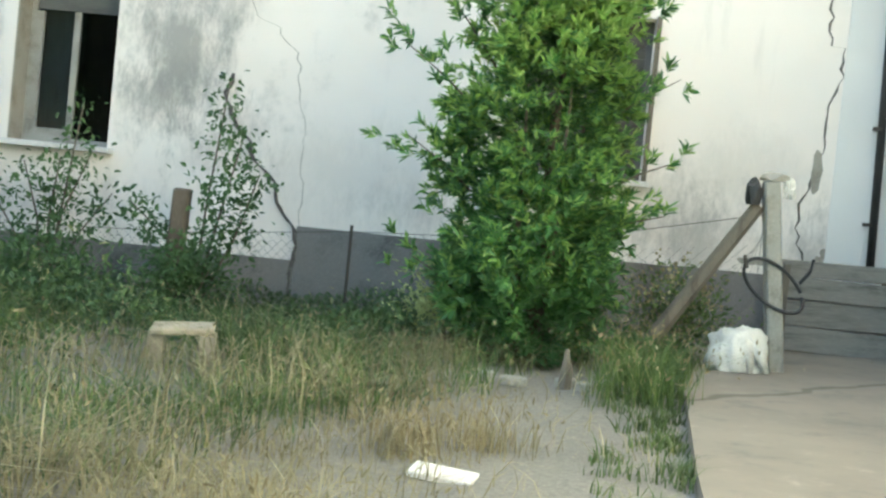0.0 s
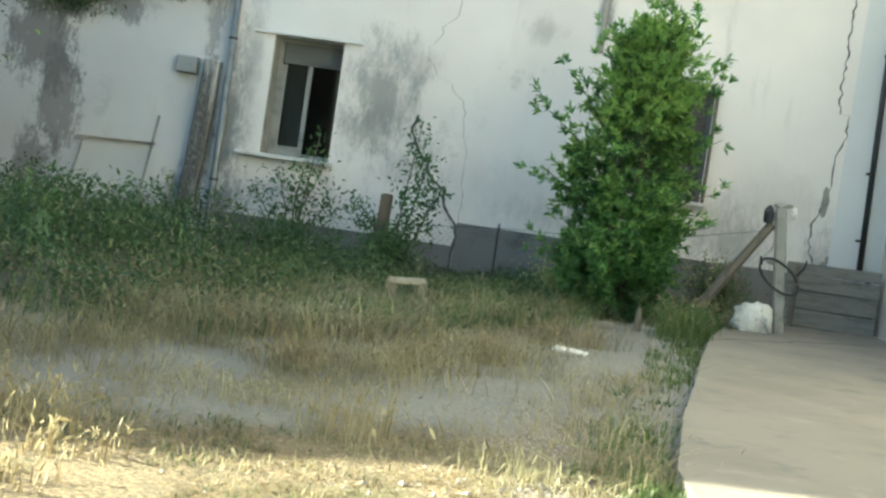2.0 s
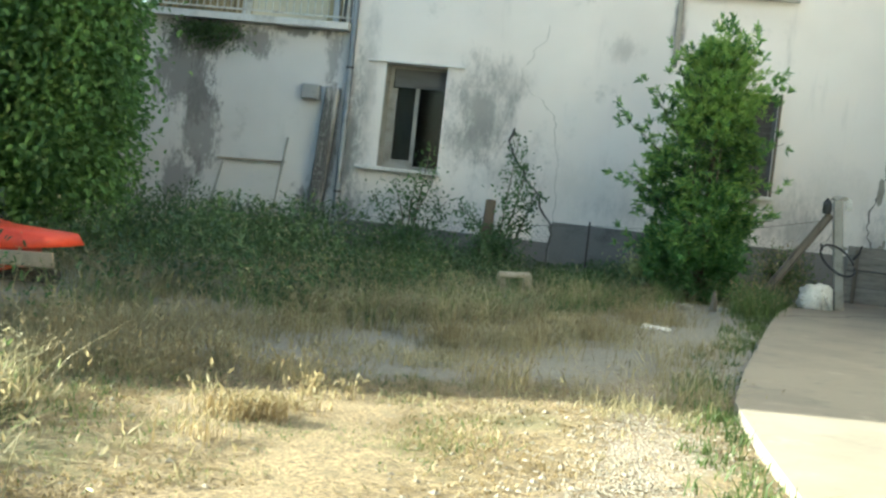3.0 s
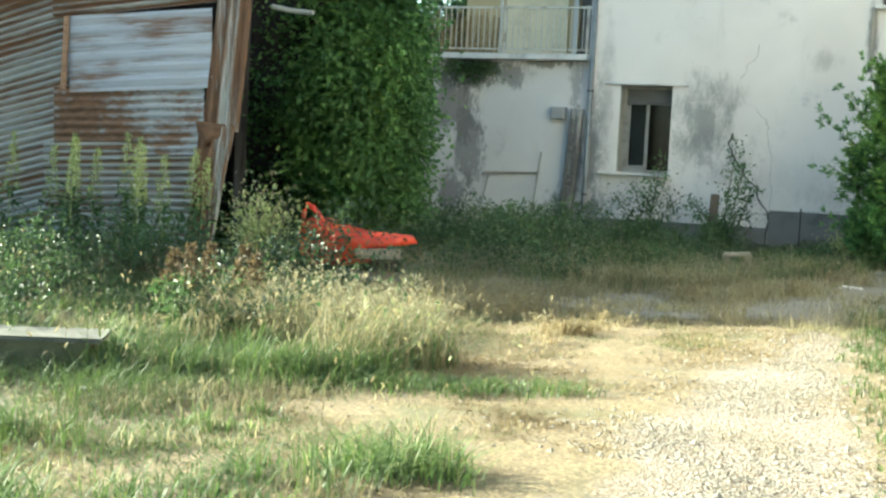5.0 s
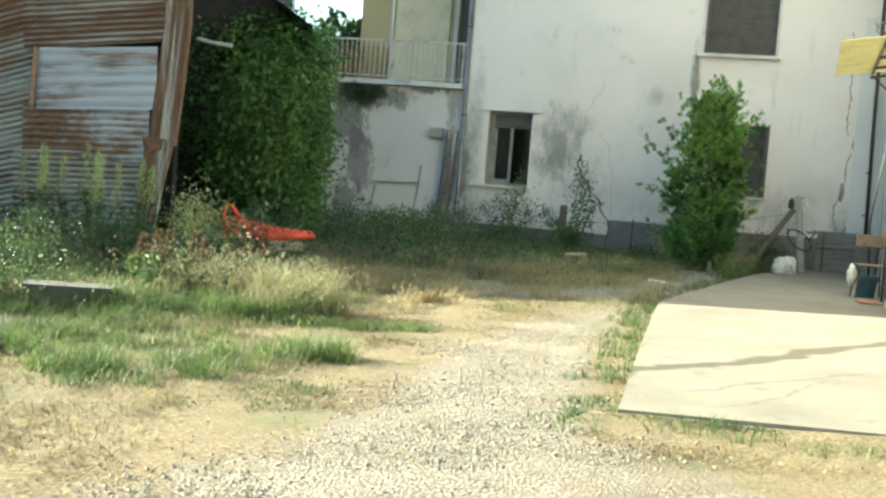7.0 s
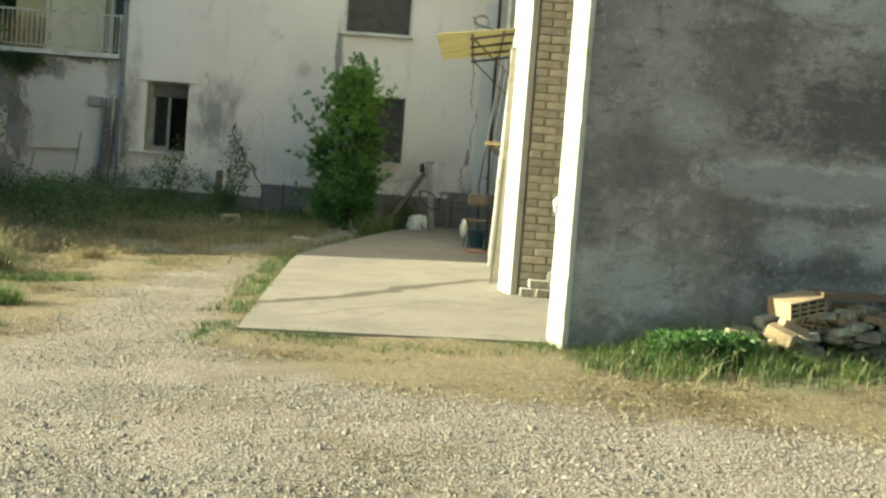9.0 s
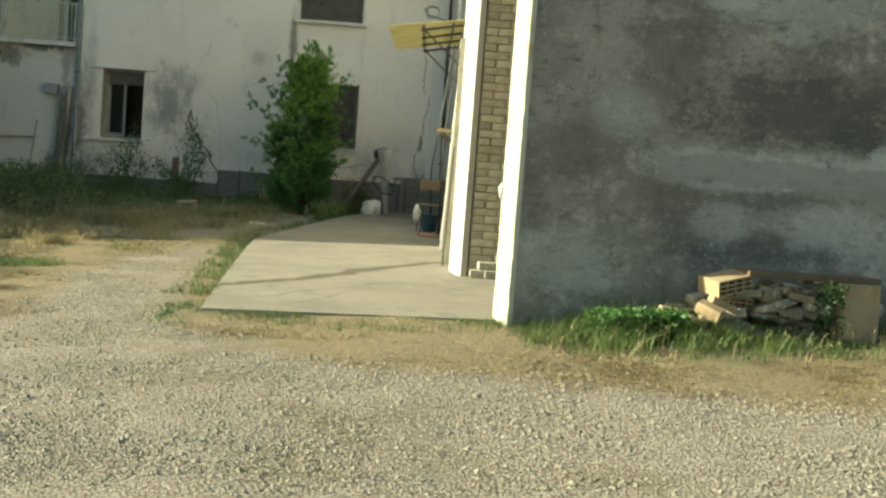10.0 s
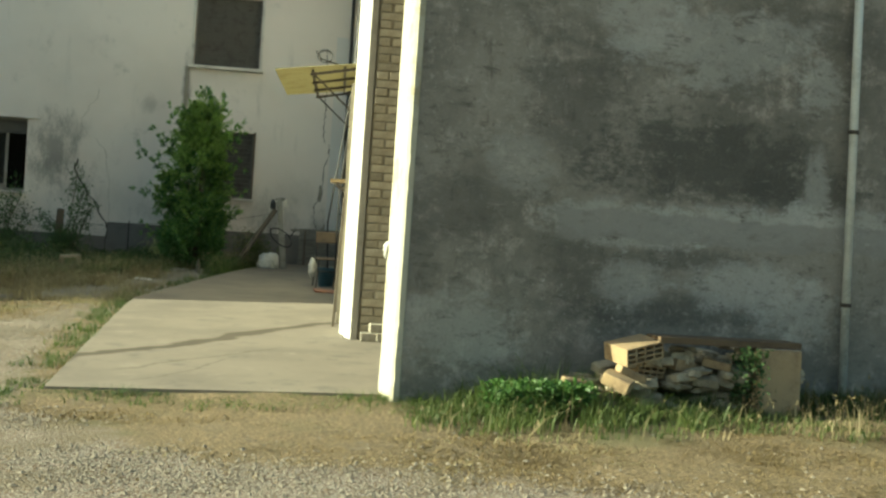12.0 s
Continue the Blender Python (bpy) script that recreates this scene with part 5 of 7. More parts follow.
xy = tuft_places(9500, -8.5, 1.9, -0.9, 10.8, tall_dry, 9, 0.07)
grass("dry_grass", xy, lambda x, y: 0.16 + 0.34 * max(0, 0.5 + nz(x, y, 0.7, 2)), L_DRY, "tall straw-coloured dry grass before the house", 0.003, 0.9, 1.3, 0.25)
xy = tuft_places(9500, -8.5, 1.9, -0.9, 10.9, green_tall, 9, 0.08)
grass("green_grass", xy, lambda x, y: (0.18 + 0.34 * max(0, 0.5 + nz(x, y, 0.8, 7))) * low_foot(x, y), L_GREEN, "tall green grass and weeds along the house foot", 0.0032, 0.6, 0.9, 0.10, L_DRY)


def thin_soil(x, y):
    """Sparse low grass on the bare earth before the meadow."""
    if y < 0.2 or x > slab_edge(y) - 0.1 or x < -5 or y > meadow_front(x) + 0.8:
        return 0.0
    return max(0.0, 0.35 + 0.9 * nz(x, y, 0.9, 12)) * float(np.interp(x, [-1.0, 0.3], [1.0, 0.2]))


xy = tuft_places(15000, -5, 1.3, 0.2, 9, thin_soil, 9, 0.09)
grass("dry_grass", xy, lambda x, y: 0.06 + 0.17 * max(0, 0.5 + nz(x, y, 1.0, 2)), L_DRY, "low dry tufts on bare earth", 0.0025, 0.8, 1.0, 0.06)


xy = tuft_places(900, -3.2, 1.0, -1.6, 1.6, lambda x, y: 0.5 * math.exp(-((y - 0.3 * x - 0.2) / 0.5) ** 2) + 0.06, 14, 0.06)
xy = xy[[x < slab_edge(y) - 0.1 for x, y in xy]]
grass("dry_grass", xy, lambda x, y: 0.035 + 0.07 * max(0, 0.5 + nz(x, y, 1.0, 2)), L_DRY, "dry tufts where the drive meets the meadow", 0.0025, 0.6, 0.7, 0.1)
xy = tuft_places(6500, -3.6, 0.5, -11, 0.6, lambda x, y: 0.8 * max(0.0, 0.1 + nz(x, y, 0.9, 33)) * (x < 0.1 or y < -8), 9, 0.07)
grass("green_grass", xy, lambda x, y: 0.02 + 0.05 * max(0, 0.5 + nz(x, y, 1.0, 2)), L_LAWN, "low trodden green tufts on the straw", 0.0028, 0.9, 0.9)


def weeds(x, y):
    if y > 10.85 or x > 0.3 or x < -9 or (-6.0 < x < -3.3 and y < 3.1):
        return 0.0
    lim = np.interp(x, [-9, -7, -5.5, -3.4, -2.2, -1.6, -0.6, 0.3], [0.9, 0.9, 1.0, 1.5, 3.4, 6.6, 8.2, 9.4]) + 0.7 * nz(x, y, 0.9, 77)
    return (y > lim) * max(0.0, 0.55 + 0.8 * nz(x, y, 0.8, 9))


def leafage(name, n, x0, x1, y0, y1, keep, h0, h1, size, material, label, ratio=0.4):
    xy = scatter(n, x0, x1, y0, y1, keep)
    zz = np.array([ground_z(x, y) for x, y in xy])
    hh = np.array([(h0 + h1 * max(0, 0.45 + nz(x, y, 0.9, 4))) * low_foot(x, y) for x, y in xy]) * rng.random(len(xy)) ** 0.6
    v, f = leaves(np.column_stack([xy, zz + hh]), np.tile((0.0, -0.1, 0.5), (len(xy), 1)), size, ratio=ratio, spread=0.8)
    stuff(name, v, f, material, label, "weeds")


leafage("weeds", 105000, -9, 0.3, 0.9, 10.85, weeds, 0.22, 0.72, 0.062, L_WEED, "dark green weeds grown up along the house wall")
leafage("nettles", 5500, -0.6, 2.35, 8.6, 10.6, lambda x, y: (x < slab_edge(y) - 0.05) * (0.6 + nz(x, y, 1.2)), 0.2, 0.55, 0.07, L_ROSE, "weeds round the foot of the laurel")


def verge(y):
    return float(np.interp(y, [-12, -8, -6.4, -5.4, -3.7, -1.6, 0, 1.4], [-1.6, -0.7, -0.45, -0.7, -1.0, -1.2, -1.5, -2.0]))


def bank(x, y):
    """The verge left of the drive."""
    if y < -14 or y > 1.3 or x < -9.5:
        return 0.0
    d = verge(y) - x + 0.9 * nz(x, y, 0.7, 21)
    if d < 0:
        return 0.0
    return min(1, 0.12 + d * 0.45) * float(np.interp(y + 1.2 * nz(x, y, 0.5, 70), [-14.5, -10.0], [0.0, 1.0])) * float(np.interp(x + 1.2 * nz(x, y, 0.5, 71), [-8.0, -5.5], [0.0, 1.0]))


xy = tuft_places(40000, -8.5, -0.2, -14, 0.4, lambda x, y: bank(x, y) * max(0.0, 0.22 + 1.1 * nz(x, y, 0.6, 1) + 0.9 * nz(x, y, 1.9, 8)), 7, 0.07)
grass("green_grass", xy, lambda x, y: 0.03 + 0.10 * max(0, 0.45 + nz(x, y, 0.7, 6)) * min(1.8, 0.4 + 0.8 * (verge(y) - x)), L_LAWN, "green grass on the verge of the drive", 0.0026, 0.8, 1.0)
xy = tuft_places(20000, -8.5, -0.1, -14, 1.2, lambda x, y: min(1.0, bank(x, y) + (0.1 if y > -9 else 0.0)) * max(0.0, 0.42 - 0.8 * nz(x, y, 0.55, 1)), 8, 0.06)
grass("dry_grass", xy, lambda x, y: 0.04 + 0.13 * max(0, 0.5 + nz(x, y, 0.6, 3)) * min(1.0, max(0.2, 0.3 + 0.6 * (verge(y) - x))), L_DRY, "straw-coloured grass on the verge of the drive", 0.0028, 0.5, 0.6, 0.08)


xy = tuft_places(1100, -6.0, -0.6, -8.0, 0.3, lambda x, y: (x < verge(y) - 0.6) * max(0.0, 0.15 + 1.3 * nz(x, y, 0.8, 61)) * min(1.0, 0.25 + 0.5 * (verge(y) - x)), 26, 0.055)
grass("green_grass", xy, lambda x, y: 0.10 + 0.16 * max(0, 0.5 + nz(x, y, 1.1, 6)), L_GREEN, "taller tufts of fresh grass on the verge", 0.0034, 0.5, 0.7, 0.03, L_SEED)


def rank_front(y):
    """How far the tall growth reaches towards the drive."""
    return float(np.interp(y, [-7.0, -5.9, -5.2, -4.7, -4.3, -3.9, -3.0, -1.8, -0.8, 0.3, 1.6], [-6.0, -4.7, -3.95, -3.5, -2.5, -1.75, -1.6, -2.2, -2.5, -2.8, -3.2]))


def rank(x, y):
    """The rank growth before the shed and along the shade line."""
    if y > 1.5 or x < -9.5 or y < -7.0 or (x < -5.4 and y > 1.0):
        return 0.0
    d = rank_front(y) - x + 0.45 * nz(x, y, 1.3)
    return 0.0 if d < 0 else max(0.0, 0.42 + 1.2 * nz(x, y, 1.0, 14)) * float(np.interp(d, [0, 2.5, 5.0], [1.0, 0.7, 0.4])) * (0.45 if y > -0.6 else 1.0)


xy = tuft_places(8500, -6.0, -1.0, -6.5, 1.0, lambda x, y: rank(x, y) * float(np.interp(x, [-4.5, -3.2, -2.4], [0.12, 0.35, 1.0])), 11, 0.08)
grass("dry_grass", xy, lambda x, y: (0.14 + 0.36 * max(0, 0.5 + nz(x, y, 0.8, 17))) * (0.5 if y > -0.6 else 1.0), L_DRY, "rank pale grass on the verge before the shed", 0.0032, 0.55, 0.8, 0.4, L_SEED)
xy = tuft_places(5600, -8.5, -1.0, -7.0, 1.6, lambda x, y: rank(x, y) * float(np.interp(x, [-4.5, -3.0, -2.4], [0.2, 0.5, 1.0])), 10, 0.08)
grass("green_grass", xy, lambda x, y: (0.12 + 0.30 * max(0, 0.5 + nz(x, y, 0.8, 19))) * (0.5 if y > -0.6 else 1.0), L_GREEN, "rank green grass on the verge before the shed", 0.0036, 0.45, 0.6, 0.12, L_SPIKE)
leafage("weeds", 42000, -7.5, -1.4, -6.6, 0.6, lambda x, y: min(1.0, rank(x, y) * 1.3) * float(np.interp(x, [-5.0, -2.9, -2.2], [1.0, 0.7, 0.07])), 0.14, 0.40, 0.055, L_WEED, "dark rank weeds between the shed and the drive")
leafage("dark_weeds", 70000, -7.5, -2.6, -5.8, 0.3, lambda x, y: (rank(x, y) > 0.12) * float(np.interp(rank_front(y) - x, [0.3, 0.9], [0.0, 1.0])) * max(0.0, 0.75 + 1.3 * nz(x, y, 1.1, 91)), 0.14, 0.78, 0.05, L_DARKWEED, "tall dark dock and nettle growth before the shed")


def blossoms(n, x0, x1, y0, y1, keep, h0, h1, size, material, label):
    xy = scatter(n, x0, x1, y0, y1, keep)
    hh = np.array([h0 + h1 * max(0, 0.5 + nz(x, y, 0.8, 17)) for x, y in xy]) * rng.uniform(0.7, 1.15, len(xy))
    zz = np.array([ground_z(x, y) for x, y in xy])
    k = 5
    P = np.repeat(np.column_stack([xy, zz + hh]), k, 0) + rng.normal(0, 0.016, (len(xy) * k, 3))
    v, f = leaves(P, np.tile((0.0, 0.0, 0.5), (len(P), 1)), size, ratio=0.9, spread=0.9)
    stuff("blossoms", v, f, material, label, "flowers")


blossoms(2600, -3.0, -1.1, -5.2, 0.4, lambda x, y: min(1.0, 1.2 * rank(x, y)) * (x > rank_front(y) - 1.1), 0.18, 0.32, 0.013, L_BLOOM, "small cream flower heads over the rank grass")
blossoms(1500, -7.5, -2.2, 1.5, 8.5, lambda x, y: 0.8 * weeds(x, y), 0.35, 0.45, 0.016, L_BLOOM, "small cream flower heads among dark weeds")
xy = tuft_places(230, -3.0, -1.5, -5.2, -3.7, lambda x, y: math.exp(-((x - rank_front(y) - 0.35) / 0.28) ** 2), 34, 0.07)
grass("green_grass", xy, lambda x, y: 0.14 + 0.20 * max(0, 0.5 + nz(x, y, 1.3, 6)), L_GREEN, "fresh green tussocks before the rank grass", 0.0036, 0.5, 0.7)
xy = tuft_places(5200, -4.4, -0.3, -9.0, -3.6, lambda x, y: (not (-3.7 < x < -2.3 and y > -5.7)) * (x < rank_front(y) + 1.5 + 0.8 * nz(x, y, 0.8, 44)) * max(0.0, 0.30 + 1.1 * nz(x, y, 1.2, 45)), 10, 0.08)
grass("green_grass", xy, lambda x, y: 0.05 + 0.11 * max(0, 0.5 + nz(x, y, 1.6, 46)), L_GREEN, "mixed low grass beside the drive", 0.003, 0.7, 0.9, 0.04, L_SEED)
xy = tuft_places(3000, -4.4, -0.3, -9.0, -3.6, lambda x, y: max(0.0, 0.25 - 1.1 * nz(x, y, 1.2, 45)), 9, 0.08)
grass("dry_grass", xy, lambda x, y: 0.04 + 0.10 * max(0, 0.5 + nz(x, y, 1.6, 47)), L_DRY, "dry tufts among the low grass", 0.0028, 0.7, 0.9, 0.06, L_SEED)
xy = tuft_places(150, -1.8, -0.2, -7.8, -5.8, lambda x, y: math.exp(-(((x + 1.05 - 0.35 * (y + 7)) / 0.42) ** 2)) * max(0.0, 0.6 + nz(x, y, 1.4, 71)), 34, 0.07)
grass("green_grass", xy, lambda x, y: 0.08 + 0.15 * max(0, 0.5 + nz(x, y, 1.3, 6)), L_GREEN, "fresh green tussocks beside the drive", 0.0034, 0.6, 0.8)
xy = tuft_places(90, -1.6, -0.7, -1.9, -0.2, lambda x, y: math.exp(-((x + 1.15 - 0.2 * (y + 1.0)) / 0.16) ** 2 - ((y + 0.95) / 0.5) ** 2), 34, 0.06)
grass("dry_grass", xy, lambda x, y: 0.09 + 0.13 * max(0, 0.5 + nz(x, y, 1.6, 2)), L_LITTER, "golden dry tufts at the shade line", 0.0028, 0.3, 0.35, 0.6, L_SEED)
for _x, _y, _n in ((-0.25, 0.62, 40), (0.35, 5.4, 60), (0.1, 3.7, 40), (-0.36, 2.7, 50), (-0.9, 2.3, 60), (0.62, 5.6, 40)):
    xy = np.column_stack([rng.normal(_x, 0.10, _n * 3), rng.normal(_y, 0.10, _n * 3)])
    grass("dry_grass", xy, lambda x, y: 0.24, L_SEED, "pale seeding tuft on the earth", 0.0028, 0.4, 0.5, 0.5)


def gable_depth(x, y):
    return R0.y + (x - R0.x) * GY / GX - y


def edge_strip(x, y):
    d = slab_edge(y) - x
    return (0 < d < 0.42) * max(0.0, 0.75 + 0.5 * nz(x, y, 0.45, 4) + 0.6 * nz(x, y, 2.7, 9)) * (1 - d / 0.5)


xy = tuft_places(3900, 0.5, 2.3, -7.6, 10.0, edge_strip, 8, 0.035)
xy = xy[[x < slab_edge(y) - 0.01 for x, y in xy]]
grass("green_grass", xy, lambda x, y: 0.04 + 0.10 * max(0, 0.5 + nz(x, y, 1.4, 2)), L_LAWN, "strip of grass along the slab edge", 0.0035, 0.5, 0.6)
xy = tuft_places(1700, 1.2, 8.6, -9.2, -7.0, lambda x, y: max(0.0, straw_mask(x, y)) * (1 - 0.85 * max(0.0, min(1.0, gravel_mask(x, y)))) * max(0.0, 0.35 + 0.9 * nz(x, y, 1.6, 12)) * (y < -7.16), 9, 0.06)
xy = xy[[y < -7.15 and gable_depth(x, y) > 0.05 for x, y in xy]]
grass("dry_grass", xy, lambda x, y: 0.014 + 0.026 * max(0, 0.4 + nz(x, y, 1.1, 8)), L_DRY, "flattened golden straw before the slab", 0.0042, 1.3, 1.4)
# Dark leaf colour in this strip also draws the shade under the slab's edge.
xy = tuft_places(700, 1.5, 4.3, -7.24, -7.13, lambda x, y: max(0.0, 0.55 + 0.8 * nz(x, y, 1.2, 21)), 8, 0.02)
xy = xy[xy[:, 1] < -7.12]
grass("green_grass", xy, lambda x, y: 0.05 + 0.05 * max(0, 0.5 + nz(x, y, 1.4, 2)), L_DARKWEED, "low weeds along the slab front, darkened for the shade under its edge", 0.0034, 0.6, 0.6)
xy = tuft_places(900, 1.5, 4.3, -7.6, -7.13, lambda x, y: max(0.0, 0.40 + 0.9 * nz(x, y, 1.5, 40)) * float(np.interp(y, [-7.6, -7.25], [0.25, 1.0])), 7, 0.03)
xy = xy[xy[:, 1] < -7.12]
grass("green_grass", xy, lambda x, y: 0.05 + 0.07 * max(0, 0.5 + nz(x, y, 1.4, 2)), L_LAWN, "scant grass before the slab front", 0.003, 0.6, 0.6)


def gable_grass(x, y):
    d = gable_depth(x, y)
    if x < 4.15 or d < 0.03:
        return 0.0
    return max(0.0, 1.0 - d / np.interp(x, [4, 5, 7, 9], [0.9, 1.4, 1.8, 2.0])) * max(0.0, 0.6 + 0.9 * nz(x, y, 1.3))


xy = tuft_places(13000, 4.1, 10.5, -9.5, -6.0, gable_grass, 7, 0.045)
xy = xy[[gable_depth(x, y) > 0.02 for x, y in xy]]
grass("green_grass", xy, lambda x, y: (0.11 + 0.34 * max(0, 0.5 + nz(x, y, 1.2, 2))) * max(0.22, 1 - 0.62 * gable_depth(x, y)) * float(np.interp(x, [4.2, 4.9], [0.4, 1.0])), L_GABLE, "fresh green grass at the foot of the gable", 0.0035, 0.4, 0.5)
xy = tuft_places(900, 4.3, 9.5, -9.3, -6.0, lambda x, y: gable_grass(x, y) * (gable_depth(x, y) > 0.55), 6, 0.05)
grass("dry_grass", xy, lambda x, y: 0.10 + 0.20 * max(0, 0.5 + nz(x, y, 1.1, 8)), L_SEED, "dry blades among the grass before the rubble", 0.0026, 0.5, 0.7, 0.3)
leafage("clover_weeds", 3600, 4.55, 5.35, -7.7, -7.2, lambda x, y: (gable_depth(x, y) > 0.1) * max(0.0, 1 - ((x - 5.05) / 0.45) ** 2), 0.06, 0.24, 0.042, L_CLOVER, "leafy green weeds by the rubble", 0.6)
leafage("clover_weeds", 380, 6.38, 6.58, -7.36, -7.06, lambda x, y: (gable_depth(x, y) > 0.1) * 1.0, 0.28, 0.34, 0.034, L_ROSE, "leafy green weeds growing out of the rubble", 0.6)


xy = tuft_places(330, -4.6, -1.2, -1.1, 0.9, lambda x, y: math.exp(-((y - 0.35 * (x + 2.2) + 0.15) / 0.35) ** 2) * max(0.0, 0.6 + nz(x, y, 1.2, 50)), 26, 0.09)
grass("dry_grass", xy, lambda x, y: (0.20 + 0.2 * max(0, 0.5 + nz(x, y, 1.3, 2))) * float(np.interp(x, [-3.0, -2.0], [1.0, 0.5])), L_SEED, "tall pale seeding grass along the shade line", 0.0024, 0.45, 0.6, 0.8)
xy = tuft_places(200, 0.9, 2.0, 7.0, 9.4, lambda x, y: (slab_edge(y) - 0.5 < x < slab_edge(y) - 0.04) * 0.8, 14, 0.06)
grass("dry_grass", xy, lambda x, y: 0.22 + 0.25 * max(0, 0.5 + nz(x, y, 1.3, 2)), L_GREEN, "tall flowering weeds by the slab", 0.0028, 0.5, 0.6, 0.35, L_SEED)


def litter(x, y):
    g, s = gravel_mask(x, y), straw_mask(x, y)
    return max(0.0, s) * (1.0 - 0.9 * max(0.0, min(1, g))) * max(0.0, 0.55 + 0.6 * nz(x, y, 1.3, 6) + 0.8 * nz(x, y, 4.0, 2)) * (not (x > slab_edge(y) - 0.02 and y > -7.1))


xy = scatter(330000, -3.2, 8.5, -10.5, 1.6, litter)
h = rng.uniform(0.012, 0.034, len(xy))
v, f = blades(xy, h, 0.0038, 1.5, 2.2)
stuff("straw", v, f, L_LITTER, "trodden dry straw litter on the ground", "straw")


def pebbles(n, x0, x1, y0, y1, keep, smin, smax):
    xy = scatter(n, x0, x1, y0, y1, keep)
    k = len(xy)
    s = rng.uniform(smin, smax, k) * rng.uniform(0.5, 1.0, k)
    base = np.array([[1, 0, 0], [0, 1, 0], [-1, 0, 0], [0, -1, 0], [0, 0, 0.6], [0, 0, -0.6]], float)
    v = base[None] * s[:, None, None] * rng.uniform(0.6, 1.3, (k, 6, 1))
    a = rng.uniform(0, math.tau, k)
    c, sn = np.cos(a)[:, None], np.sin(a)[:, None]
    X, Y = v[..., 0] * c - v[..., 1] * sn, v[..., 0] * sn + v[..., 1] * c
    z = np.array([ground_z(x, y) for x, y in xy])[:, None] + 0.006
    v = np.stack([X + xy[:, :1], Y + xy[:, 1:], v[..., 2] + z], -1)
    tri = np.array([[0, 1, 4], [1, 2, 4], [2, 3, 4], [3, 0, 4]])
    f = (np.arange(k)[:, None, None] * 6 + tri[None]).reshape(-1, 3)
    return v.reshape(-1, 3), f


M_PEBBLE = surface("pebble", (0.238, 0.209, 0.163), (0.176, 0.152, 0.115), (0.280, 0.254, 0.209), 20, 90, island=0.22)
v, f = pebbles(330000, -0.7, 8.5, -12, 4.5, lambda x, y: max(0.0, gravel_mask(x, y)) * max(0.10, 0.45 + 0.9 * nz(x, y, 0.7, 3) + 0.7 * nz(x, y, 2.6, 5)) * (1.0 if y < -1 else 0.5), 0.004, 0.016)
stuff("gravel", v, f, M_PEBBLE, "loose pale gravel stones on the drive", "gravel")
v, f = pebbles(45000, -3, 9, -12, 4, lambda x, y: max(0.08, min(1.0, 0.5 + gravel_mask(x, y))) * (not (x > slab_edge(y) - 0.02 and y > -7.1)), 0.006, 0.024)
stuff("stray_gravel", v, f, M_PEBBLE, "stray gravel stones over straw and earth", "gravel")

# ---------------------------------------------------------------- by the house corner
def rough_lump(bm, c, s, seed, sub=3, amp=0.18, freq=2.0, flat=True):
    """A lump with folds: a ball pushed about by noise, flat below."""
    made = bmesh.ops.create_icosphere(bm, subdivisions=sub, radius=1)
    for v in made["verts"]:
        d = v.co.normalized()
        k = 1 + amp * noise.noise(d * freq + Vector((seed, 1.7 * seed, 0))) + 0.5 * amp * noise.noise(d * freq * 3.1 + Vector((seed, 0, 5)))
        p = d * k
        if flat and p.z < -0.35:
            p.z = -0.35
        v.co = Vector((c[0] + p.x * s[0], c[1] + p.y * s[1], c[2] + (p.z + (0.35 if flat else 0)) * s[2]))
    return bm


PX, PY = 2.44, 9.05
pz = slab_z(PX, PY)
fence_post = thing("fence_post", "square concrete fence post with a slanting wooden strut", "post", at=(PX, PY, pz - 0.02))
part("post", B((0.085, 0, 0.66), (0.11, 0.11, 1.36), (0, -7, 4), 0.012), M_CONC, fence_post, "grey concrete post")
part("strut", tube(bmesh.new(), [(-0.06, 0.02, 1.16), (-0.46, 0.05, 0.52), (-0.80, 0.08, -0.02)], [0.05, 0.055, 0.06], 7), M_OLDWOOD, fence_post, "lichened wooden strut")
part("rag", rough_lump(bmesh.new(), (-0.11, -0.03, 1.16), (0.055, 0.06, 0.14), 3, 2, 0.4), M_BLACK, fence_post, "dark rag tied at the top")
part("cap_stone", rough_lump(bmesh.new(), (0.02, 0, 1.335), (0.10, 0.07, 0.05), 4, 2, 0.4), M_CONC, fence_post)
part("white_rag", rough_lump(bmesh.new(), (0.13, -0.02, 1.22), (0.04, 0.035, 0.10), 7, 3, 0.7, 2.6), M_SACK, fence_post, "torn pale rag")
hose = thing("hose", "black rubber hose looped over the post", "hose", at=(PX + 0.08, PY - 0.09, pz))
ring = [(0.21 * math.cos(a), 0.02 + 0.03 * math.sin(2 * a), 0.60 + 0.145 * math.sin(a) - 0.10 * math.cos(a)) for a in np.linspace(0.4, 6.5, 34)]
part("loop", tube(bmesh.new(), ring, 0.013, 7), M_BLACK, hose, "", True)
part("tail", tube(bmesh.new(), [(0.17, 0, 0.63), (0.24, 0.02, 0.72), (0.26, 0.05, 0.80)], 0.013, 7), M_BLACK, hose, "", True)
part("nozzle", tube(bmesh.new(), [(-0.20, -0.01, 0.70), (-0.22, -0.01, 0.79)], [0.016, 0.011], 7), M_IRON, hose)

